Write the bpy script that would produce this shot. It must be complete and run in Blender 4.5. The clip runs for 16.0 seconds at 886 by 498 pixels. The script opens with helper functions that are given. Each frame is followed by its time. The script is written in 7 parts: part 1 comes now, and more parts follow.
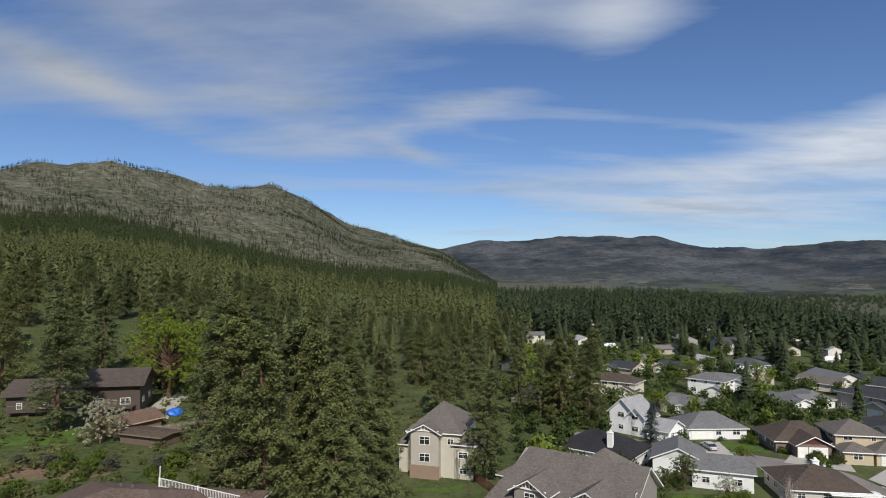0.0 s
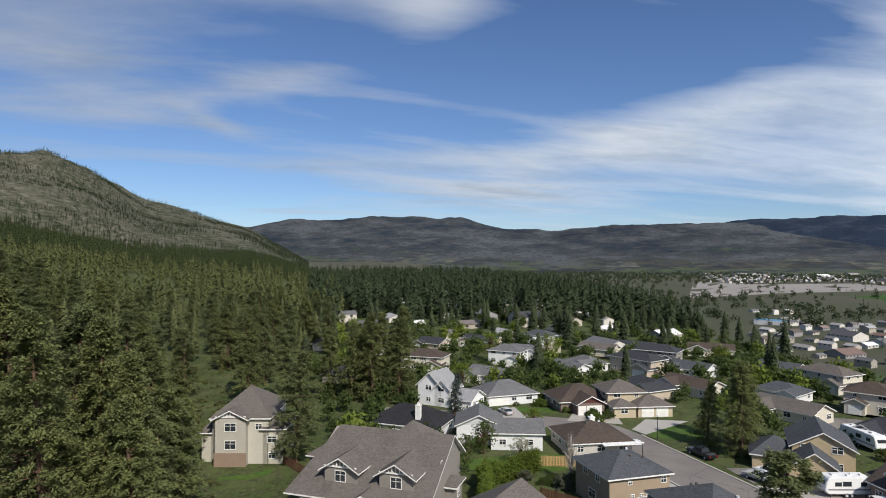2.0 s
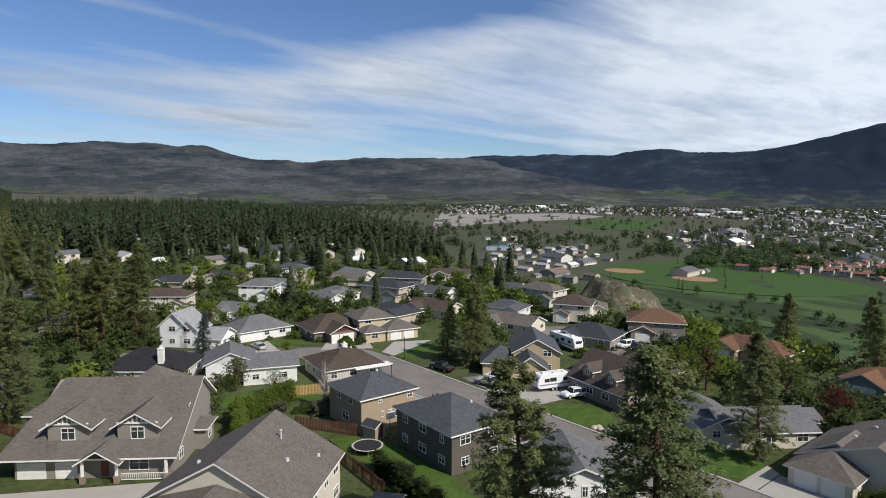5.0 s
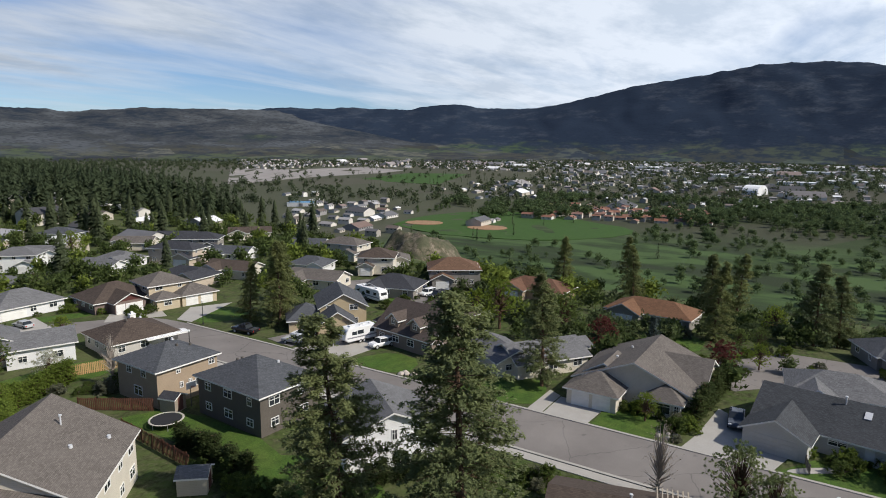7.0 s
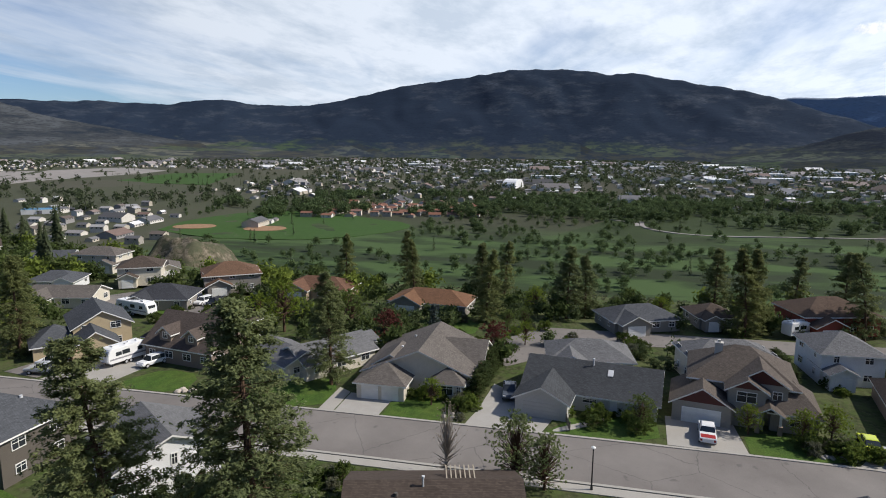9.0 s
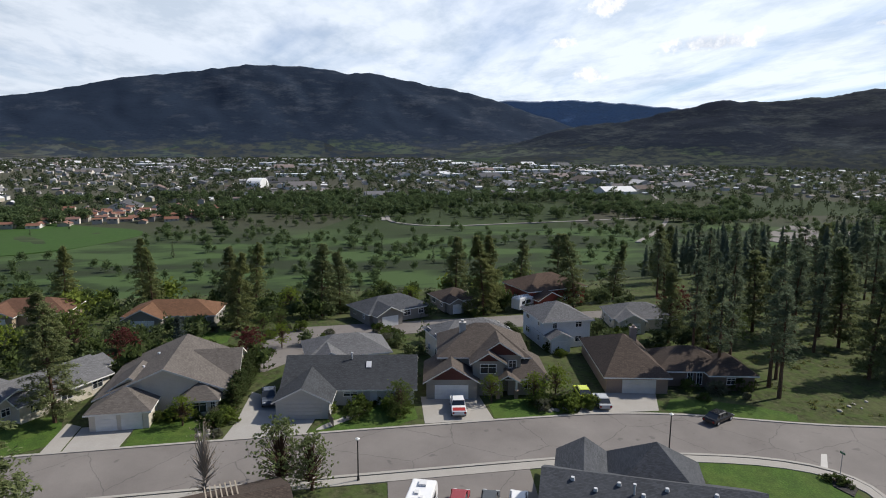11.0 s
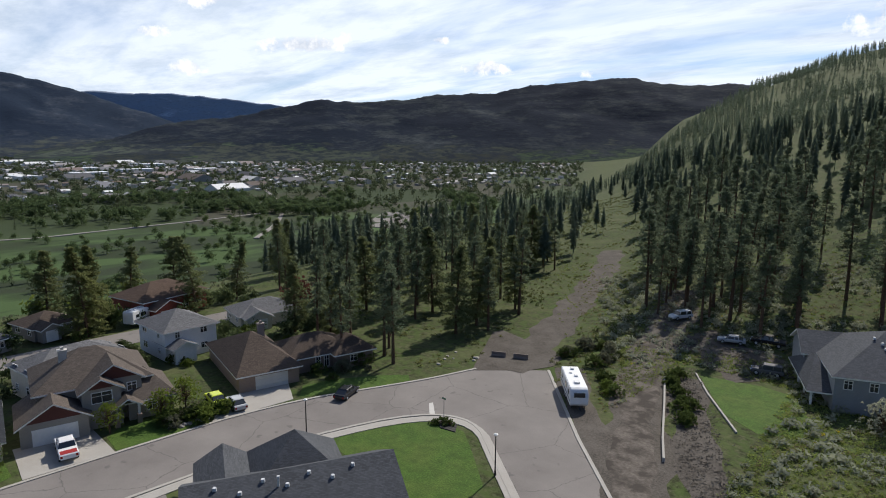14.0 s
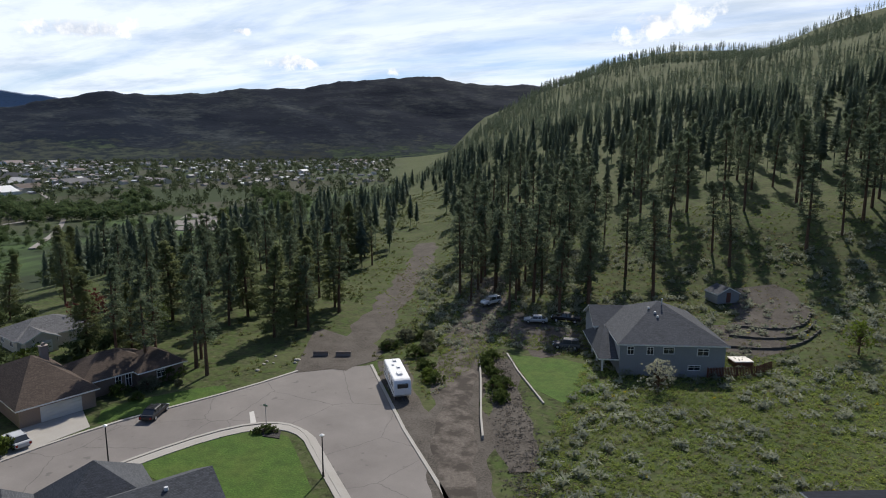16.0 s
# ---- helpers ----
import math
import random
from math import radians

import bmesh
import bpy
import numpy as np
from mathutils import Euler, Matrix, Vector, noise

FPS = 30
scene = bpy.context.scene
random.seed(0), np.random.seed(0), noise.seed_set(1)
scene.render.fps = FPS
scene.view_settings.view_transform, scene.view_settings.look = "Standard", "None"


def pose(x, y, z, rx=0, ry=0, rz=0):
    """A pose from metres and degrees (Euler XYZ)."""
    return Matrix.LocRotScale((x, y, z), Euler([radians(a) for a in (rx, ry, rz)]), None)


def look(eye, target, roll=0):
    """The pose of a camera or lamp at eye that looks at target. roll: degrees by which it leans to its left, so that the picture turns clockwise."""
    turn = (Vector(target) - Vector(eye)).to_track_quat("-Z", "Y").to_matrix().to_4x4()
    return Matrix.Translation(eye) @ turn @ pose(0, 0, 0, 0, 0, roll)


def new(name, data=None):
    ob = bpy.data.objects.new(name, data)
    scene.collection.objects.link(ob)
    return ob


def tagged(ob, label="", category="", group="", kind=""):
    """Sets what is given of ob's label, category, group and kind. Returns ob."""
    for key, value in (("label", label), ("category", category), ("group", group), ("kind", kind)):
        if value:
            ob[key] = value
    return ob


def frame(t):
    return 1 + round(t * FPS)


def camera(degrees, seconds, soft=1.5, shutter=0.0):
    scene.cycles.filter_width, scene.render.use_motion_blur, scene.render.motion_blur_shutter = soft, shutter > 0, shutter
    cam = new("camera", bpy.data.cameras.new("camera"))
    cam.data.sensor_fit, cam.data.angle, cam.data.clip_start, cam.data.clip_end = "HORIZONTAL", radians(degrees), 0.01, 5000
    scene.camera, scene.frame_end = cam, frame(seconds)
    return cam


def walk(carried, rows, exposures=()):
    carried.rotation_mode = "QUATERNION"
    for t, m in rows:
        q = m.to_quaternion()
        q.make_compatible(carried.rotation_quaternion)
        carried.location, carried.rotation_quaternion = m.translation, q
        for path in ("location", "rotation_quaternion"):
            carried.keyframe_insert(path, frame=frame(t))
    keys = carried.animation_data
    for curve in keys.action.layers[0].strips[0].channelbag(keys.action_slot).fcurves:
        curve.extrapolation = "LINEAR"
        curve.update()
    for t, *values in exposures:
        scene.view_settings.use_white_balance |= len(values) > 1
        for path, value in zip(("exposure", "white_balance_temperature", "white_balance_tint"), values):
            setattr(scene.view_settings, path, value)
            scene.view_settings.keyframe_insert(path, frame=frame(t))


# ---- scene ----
import colorsys
from functools import lru_cache

# ---- camera: hovers over the gardens and turns to the right ----
H = 36.0
cam = camera(70.87, 16.0, soft=1.0)
walk(cam, [
    (0.0, pose(0, 0, H, 92.46, -0.07, 0.00)),
    (0.5, pose(0, 0, H, 92.35, -0.10, -4.14)),
    (1.0, pose(0, 0, H, 91.92, -0.07, -8.50)),
    (1.5, pose(0, 0, H, 91.32, -0.05, -13.00)),
    (2.0, pose(0, 0, H, 90.59, -0.08, -17.13)),
    (2.5, pose(0, 0, H, 89.75, -0.11, -21.05)),
    (3.0, pose(0, 0, H, 88.90, -0.19, -25.12)),
    (5.5, pose(0, 0, H, 82.98, -0.53, -43.91)),
    (6.0, pose(0, 0, H, 81.68, -0.55, -48.86)),
    (6.5, pose(0, 0, H, 80.55, -0.54, -53.39)),
    (7.0, pose(0, 0, H, 80.46, -0.55, -57.69)),
    (7.5, pose(0, 0, H, 80.43, -0.49, -62.77)),
    (8.0, pose(0, 0, H, 80.45, -0.46, -68.00)),
    (8.5, pose(0, 0, H, 80.45, -0.48, -72.93)),
    (9.0, pose(0, 0, H, 80.45, -0.53, -77.86)),
    (11.5, pose(0, 0, H, 80.41, -0.28, -106.78)),
    (12.0, pose(0, 0, H, 80.40, -0.22, -112.72)),
    (12.5, pose(0, 0, H, 80.36, -0.25, -118.98)),
    (13.0, pose(0, 0, H, 80.34, -0.19, -125.14)),
    (13.5, pose(0, 0, H, 80.33, -0.23, -130.54)),
    (14.0, pose(0, 0, H, 80.30, -0.32, -135.29)),
    (14.5, pose(0, 0, H, 80.26, -0.27, -140.01)),
    (15.0, pose(0, 0, H, 80.21, -0.27, -144.48)),
    (15.5, pose(0, 0, H, 80.19, -0.26, -148.81)),
    (16.0, pose(0, 0, H, 80.06, -0.29, -152.26)),
], exposures=[(0.0, 0.0), (16.0, 0.0)])

# ---- light: high spring sun from behind the southern hill, thin cloud ----
SUN_AZ, SUN_EL = 169.0, 43.0      # degrees clockwise from the +y axis, and above the horizon
sun_dir = Vector((math.sin(radians(SUN_AZ)) * math.cos(radians(SUN_EL)),
                  math.cos(radians(SUN_AZ)) * math.cos(radians(SUN_EL)), math.sin(radians(SUN_EL))))
sun = new("sun", bpy.data.lights.new("sun", "SUN"))
sun.data.energy, sun.data.angle, sun.data.color = 4.7, radians(0.6), (1.0, 0.94, 0.85)
sun.matrix_world = look(sun_dir * 100, (0, 0, 0))


# ---- node helpers ----
class Nodes:
    """A short way to write a node tree."""

    def __init__(self, tree):
        self.tree = tree
        tree.nodes.clear()

    def add(self, kind, **values):
        node = self.tree.nodes.new(kind)
        for key, value in values.items():
            if key in node.inputs:
                self.put(node.inputs[key], value)
            else:
                setattr(node, key, value)
        return node

    def put(self, socket, value):
        if isinstance(value, bpy.types.NodeSocket):
            self.tree.links.new(value, socket)
        else:
            socket.default_value = value

    def noise(self, vector, scale, detail=4.0, rough=0.55):
        n = self.add("ShaderNodeTexNoise", Scale=scale, Detail=detail, Roughness=rough)
        if vector is not None:
            self.put(n.inputs["Vector"], vector)
        return n.outputs["Fac"]

    def ramp(self, fac, *stops):
        r = self.add("ShaderNodeValToRGB")
        e = r.color_ramp.elements
        while len(e) < len(stops):
            e.new(0.5)
        for k, (pos, col) in zip(e, stops):
            k.position = pos
            k.color = (*col, 1) if not isinstance(col, (int, float)) else (col, col, col, 1)
        self.put(r.inputs["Fac"], fac)
        return r.outputs["Color"]

    def mix(self, fac, a, b, how="MIX"):
        m = self.add("ShaderNodeMix", data_type="RGBA", blend_type=how)
        self.put(m.inputs[0], fac)
        for s, v in ((m.inputs[6], a), (m.inputs[7], b)):
            self.put(s, (*v, 1) if isinstance(v, tuple) and len(v) == 3 else v)
        return m.outputs[2]

    def math(self, how, a, b=0.0, clamp=False):
        m = self.add("ShaderNodeMath", operation=how, use_clamp=clamp)
        self.put(m.inputs[0], a)
        self.put(m.inputs[1], b)
        return m.outputs[0]


def streak(n, way, az, el, along, across, tilt, share):
    """How near a direction lies to a streak of cloud: 1 in its middle."""
    a, e, t = radians(az), radians(el), radians(tilt)
    right = Vector((math.cos(a), -math.sin(a), 0))
    ahead = Vector((math.sin(a) * math.cos(e), math.cos(a) * math.cos(e), math.sin(e)))
    up = right.cross(ahead)
    total = None
    for axis, size in ((right * math.cos(t) + up * math.sin(t), along), (up * math.cos(t) - right * math.sin(t), across)):
        d = n.add("ShaderNodeVectorMath", operation="DOT_PRODUCT")
        n.put(d.inputs[0], way)
        d.inputs[1].default_value = axis / math.sin(radians(size))
        q = n.math("MULTIPLY", d.outputs["Value"], d.outputs["Value"])
        total = q if total is None else n.math("ADD", total, q)
    fall = n.math("MULTIPLY", n.math("POWER", 2.718, n.math("MULTIPLY", total, -1.0)), share)
    d = n.add("ShaderNodeVectorMath", operation="DOT_PRODUCT")
    n.put(d.inputs[0], way)
    d.inputs[1].default_value = ahead
    return n.math("MULTIPLY", fall, n.math("GREATER_THAN", d.outputs["Value"], 0.3))


def world_sky():
    w = bpy.data.worlds.new("sky")
    scene.world = w
    w.use_nodes = True
    n = Nodes(w.node_tree)
    sky = n.add("ShaderNodeTexSky", sky_type="NISHITA", sun_disc=False, sun_elevation=radians(SUN_EL),
                sun_rotation=radians(SUN_AZ), altitude=900, air_density=1.0, dust_density=0.3, ozone_density=2.5)
    way = n.add("ShaderNodeTexCoord").outputs["Generated"]
    sep = n.add("ShaderNodeSeparateXYZ")
    n.put(sep.inputs[0], way)
    up = n.math("MAXIMUM", sep.outputs[2], 0.0)
    lift = n.math("ADD", up, 0.1)
    flat = n.add("ShaderNodeCombineXYZ")
    n.put(flat.inputs[0], n.math("DIVIDE", sep.outputs[0], lift))
    n.put(flat.inputs[1], n.math("DIVIDE", sep.outputs[1], lift))
    # long wisps of high cloud, closing to a thin sheet towards the south-east
    turn = n.add("ShaderNodeMapping", Rotation=(0, 0, radians(35)), Scale=(0.35, 1.1, 1), Location=(3.1, 1.4, 0))
    n.put(turn.inputs["Vector"], flat.outputs[0])
    wisp = n.add("ShaderNodeTexNoise", Scale=1.0, Detail=7, Roughness=0.52, Distortion=0.8)
    n.put(wisp.inputs["Vector"], turn.outputs[0])
    side = n.add("ShaderNodeVectorMath", operation="DOT_PRODUCT")
    n.put(side.inputs[0], way)
    side.inputs[1].default_value = (math.sin(radians(134)), math.cos(radians(134)), 0)
    cover = n.math("ADD", wisp.outputs["Fac"], n.ramp(n.math("ADD", n.math("MULTIPLY", side.outputs["Value"], 0.5), 0.5), (0.3, 0.0), (0.55, 0.04), (0.68, 0.2), (0.82, 0.31), (1.0, 0.3)))
    cover = n.math("SUBTRACT", cover, 0.13)
    for s in ((-14.5, 13.0, 7, 3.0, 0, 0.27), (1, 15, 10, 1.3, 14, 0.2), (-30, 15.2, 10, 1.5, -20, 0.22), (-27, 21, 9, 1.7, -15, 0.1), (16, 22, 5, 3.4, 0, 0.27), (1, 24.5, 8, 2.2, 0, 0.16),
              (16, 8.8, 17, 1.8, 2, 0.3), (40, 12.0, 16, 3.0, 12, 0.27), (24, 5.6, 14, 1.5, 0, 0.2), (58, 9.5, 16, 6.0, 4, 0.2), (-3.5, 11.5, 3.5, 0.8, -20, 0.18), (75, 13, 16, 4, 0, 0.14), (64, 12, 15, 7, 0, 0.12), (92, 12, 26, 9, 0, 0.1)):
        cover = n.math("ADD", cover, streak(n, way, *s))
    fray = n.math("MULTIPLY", n.math("SUBTRACT", n.noise(turn.outputs[0], 4.0, 8, 0.62), 0.5), 0.2)
    cover = n.math("ADD", cover, fray)
    cloud = n.ramp(cover, (0.4, 0.0), (0.56, 0.42), (0.76, 0.96))
    # small heaps of cumulus low in the south-east
    heap = None
    for s in ((123.5, 8.2, 4.6, 1.1, 2, 0.62), (113.6, 6.0, 1.9, 0.8, 0, 0.6), (111, 8.6, 2.2, 0.6, 0, 0.5), (115, 11.5, 3.6, 1.2, 0, 0.5), (139, 6.6, 3.4, 0.9, 0, 0.55), (135, 8.8, 0.9, 0.4, 0, 0.55), (148, 6.0, 1.2, 0.6, 0, 0.45), (171, 9.6, 5.5, 1.5, 8, 0.55)):
        q = streak(n, way, *s)
        heap = q if heap is None else n.math("ADD", heap, q)
    billow = n.noise(way, 26.0, 8, 0.62)
    heap = n.ramp(n.math("ADD", heap, n.math("MULTIPLY", n.math("SUBTRACT", billow, 0.5), 1.3)), (0.34, 0.0), (0.5, 0.9))
    body = n.add("ShaderNodeMapping", Scale=(0.8, 1.4, 1), Rotation=(0, 0, radians(35)))
    n.put(body.inputs["Vector"], flat.outputs[0])
    puff = n.noise(body.outputs[0], 1.5, 9, 0.62)
    tint = n.mix(n.ramp(puff, (0.36, 0.0), (0.55, 1.0)), (0.66, 0.76, 0.9), (0.9, 0.98, 1.1))
    glow = n.math("ADD", n.math("MULTIPLY", side.outputs["Value"], 2.9), 7.2)
    lit = n.add("ShaderNodeVectorMath", operation="SCALE")
    n.put(lit.inputs[0], tint)
    n.put(lit.inputs["Scale"], glow)
    blue = n.add("ShaderNodeVectorMath", operation="SCALE")
    n.put(blue.inputs[0], sky.outputs[0])
    blue.inputs["Scale"].default_value = 0.78
    deep = n.mix(1.0, blue.outputs[0], (0.84, 0.98, 1.22), "MULTIPLY")
    mixed = n.mix(cloud, deep, lit.outputs[0])
    shade = n.ramp(billow, (0.4, (6.2, 6.8, 7.9)), (0.56, (10.5, 10.6, 10.8)))
    mixed = n.mix(heap, mixed, shade)
    bg = n.add("ShaderNodeBackground", Strength=0.105)
    n.put(bg.inputs["Color"], mixed)
    out = n.add("ShaderNodeOutputWorld")
    n.put(out.inputs[0], bg.outputs[0])


world_sky()


# ---- materials ----
def material(name, build, roughness=0.9, spec=0.3, metal=0.0):
    m = bpy.data.materials.new(name)
    m.use_nodes = True
    n = Nodes(m.node_tree)
    bsdf = n.add("ShaderNodeBsdfPrincipled", Roughness=roughness, Metallic=metal)
    bsdf.inputs["Specular IOR Level"].default_value = spec
    out = n.add("ShaderNodeOutputMaterial")
    n.put(out.inputs[0], bsdf.outputs[0])
    where = n.add("ShaderNodeTexCoord")
    geo = n.add("ShaderNodeNewGeometry")
    colour, bump = build(n, where.outputs["Object"], geo.outputs["Position"])
    n.put(bsdf.inputs["Base Color"], (*colour, 1) if isinstance(colour, tuple) else colour)
    if bump is not None:
        b = n.add("ShaderNodeBump", Strength=bump[1], Distance=bump[2])
        n.put(b.inputs["Height"], bump[0])
        n.put(bsdf.inputs["Normal"], b.outputs[0])
    return m


def tone(c, k):
    return tuple(min(1.0, v * k) for v in c)


@lru_cache(None)
def paint(c, rough=0.65):
    def build(n, ob, pos):
        dirt = n.noise(pos, 0.9, 5)
        return n.mix(n.ramp(dirt, (0.35, 0.0), (0.7, 0.35)), c, tone(c, 0.72)), None
    return material("paint", build, rough)


@lru_cache(None)
def siding(c):
    """Lap siding: boards of 18 cm, the laps' shadow line painted into the colour."""
    def build(n, ob, pos):
        sep = n.add("ShaderNodeSeparateXYZ")
        n.put(sep.inputs[0], pos)
        saw = n.math("FRACT", n.math("MULTIPLY", sep.outputs[2], 5.5))
        dirt = n.noise(pos, 0.7, 5)
        line = n.ramp(saw, (0.0, 0.72), (0.12, 1.0))
        base = n.mix(n.ramp(dirt, (0.35, 0.0), (0.7, 0.3)), c, tone(c, 0.75))
        return n.mix(1.0, base, line, "MULTIPLY"), (saw, 0.5, 0.02)
    return material("siding", build, 0.7)


@lru_cache(None)
def shingles(c):
    """Asphalt shingles: tabs in courses that step down the slope, weathered."""
    def build(n, ob, pos):
        sep = n.add("ShaderNodeSeparateXYZ")
        n.put(sep.inputs[0], ob)
        run = n.math("ADD", sep.outputs[0], n.math("MULTIPLY", sep.outputs[1], 0.73))
        flat = n.add("ShaderNodeCombineXYZ")
        n.put(flat.inputs[0], n.math("MULTIPLY", run, 1.0))
        n.put(flat.inputs[1], n.math("MULTIPLY", sep.outputs[2], 2.2))
        brick = n.add("ShaderNodeTexBrick", Scale=1.0)
        brick.inputs["Brick Width"].default_value = 0.34
        brick.inputs["Row Height"].default_value = 0.15
        brick.inputs["Mortar Size"].default_value = 0.012
        brick.inputs["Color1"].default_value = (*tone(c, 0.72), 1)
        brick.inputs["Color2"].default_value = (*tone(c, 1.25), 1)
        brick.inputs["Mortar"].default_value = (*tone(c, 0.45), 1)
        n.put(brick.inputs["Vector"], flat.outputs[0])
        stain = n.noise(ob, 0.25, 6, 0.6)
        grain = n.noise(ob, 14.0, 3)
        col = n.mix(n.ramp(stain, (0.3, 0.0), (0.75, 0.55)), brick.outputs["Color"], tone(c, 1.2))
        col = n.mix(0.35, col, n.ramp(grain, (0.3, 0.5), (0.7, 1.0)), "MULTIPLY")
        return col, (brick.outputs["Fac"], -0.5, 0.02)
    return material("shingles", build, 0.95, 0.15)


@lru_cache(None)
def leaf(c, spread=0.25):
    def build(n, ob, pos):
        rnd = n.add("ShaderNodeObjectInfo").outputs["Random"]
        isl = n.add("ShaderNodeNewGeometry").outputs["Random Per Island"]
        patch = n.noise(pos, 0.35, 3)
        col = n.mix(isl, tone(c, 1 - spread), tone(c, 1 + spread))
        col = n.mix(n.ramp(rnd, (0.0, 0.0), (1.0, 0.5)), col, (c[0] * 1.12, c[1] * 1.02, c[2] * 0.88))
        col = n.mix(n.ramp(patch, (0.3, 0.0), (0.7, 0.4)), col, tone(c, 0.7))
        stand = n.noise(pos, 0.11, 2)
        col = n.mix(n.ramp(stand, (0.5, 0.0), (0.72, 0.7)), col, (c[0] * 1.32, c[1] * 1.25, c[2] * 1.15))
        return n.mix(n.ramp(stand, (0.3, 0.55), (0.48, 0.0)), col, tone(c, 0.55)), None
    m = material("foliage", build, 0.8, 0.06)
    # thin blades let some light through
    n = m.node_tree
    bsdf, out = n.nodes["Principled BSDF"], n.nodes["Material Output"]
    thin = n.nodes.new("ShaderNodeBsdfTranslucent")
    both = n.nodes.new("ShaderNodeMixShader")
    both.inputs[0].default_value = 0.42
    n.links.new(bsdf.inputs["Base Color"].links[0].from_socket, thin.inputs[0])
    n.links.new(bsdf.outputs[0], both.inputs[1])
    n.links.new(thin.outputs[0], both.inputs[2])
    n.links.new(both.outputs[0], out.inputs[0])
    return m


def bark_build(n, ob, pos):
    g = n.noise(pos, 6.0, 5)
    return n.ramp(g, (0.3, (0.045, 0.03, 0.02)), (0.7, (0.16, 0.095, 0.06))), (g, 0.6, 0.05)


def glass_build(n, ob, pos):
    return (0.03, 0.035, 0.04), None


BARK = material("bark", bark_build)
GLASS = material("window_glass", glass_build, 0.06, 0.6)


def asphalt_build(n, ob, pos):
    fine, wide = n.noise(pos, 9.0, 4), n.noise(pos, 0.12, 6, 0.6)
    col = n.mix(n.ramp(wide, (0.3, 0.0), (0.7, 1.0)), (0.16, 0.144, 0.134), (0.225, 0.205, 0.19))
    crack = n.add("ShaderNodeTexVoronoi", feature="DISTANCE_TO_EDGE", Scale=0.09)
    warp = n.add("ShaderNodeVectorMath", operation="ADD")
    n.put(warp.inputs[0], pos)
    wob = n.add("ShaderNodeTexNoise", Scale=0.6, Detail=4)
    n.put(wob.inputs["Vector"], pos)
    n.put(warp.inputs[1], wob.outputs["Color"])
    n.put(crack.inputs["Vector"], warp.outputs[0])
    col = n.mix(n.ramp(crack.outputs["Distance"], (0.0, 0.55), (0.006, 0.0)), col, (0.05, 0.05, 0.05))
    patch = n.noise(pos, 0.55, 2)
    col = n.mix(n.ramp(patch, (0.66, 0.0), (0.72, 0.45)), col, (0.075, 0.072, 0.07))
    return n.mix(0.3, col, n.ramp(fine, (0.3, 0.6), (0.7, 1.0)), "MULTIPLY"), (fine, 0.3, 0.02)


def concrete_build(n, ob, pos):
    fine, wide = n.noise(pos, 7.0, 4), n.noise(pos, 0.4, 5)
    return n.mix(wide, n.ramp(fine, (0.3, (0.34, 0.32, 0.29)), (0.7, (0.42, 0.4, 0.37))), (0.3, 0.28, 0.25)), (fine, 0.2, 0.01)


def lawn_build(n, ob, pos):
    fine, wide = n.noise(pos, 5.0, 5), n.noise(pos, 0.25, 4)
    col = n.ramp(fine, (0.3, (0.03, 0.066, 0.012)), (0.7, (0.085, 0.15, 0.026)))
    return n.mix(n.ramp(n.noise(pos, 0.7, 5, 0.65), (0.42, 0.0), (0.68, 0.7)), n.mix(n.ramp(wide, (0.4, 0.0), (0.7, 0.5)), col, (0.1, 0.125, 0.03)), (0.035, 0.062, 0.014)), (fine, 0.6, 0.08)


def dirt_build(n, ob, pos):
    fine, wide = n.noise(pos, 4.0, 6, 0.65), n.noise(pos, 0.25, 5)
    col = n.ramp(fine, (0.3, (0.045, 0.04, 0.035)), (0.7, (0.12, 0.105, 0.09)))
    return n.mix(n.ramp(wide, (0.4, 0.0), (0.7, 0.5)), col, (0.15, 0.135, 0.118)), (fine, 0.6, 0.06)


ASPHALT = material("asphalt", asphalt_build, 0.85)
CONCRETE = material("concrete", concrete_build, 0.85)
LAWN = material("lawn", lawn_build, 0.9, 0.15)
DIRT = material("dirt", dirt_build, 0.95, 0.1)


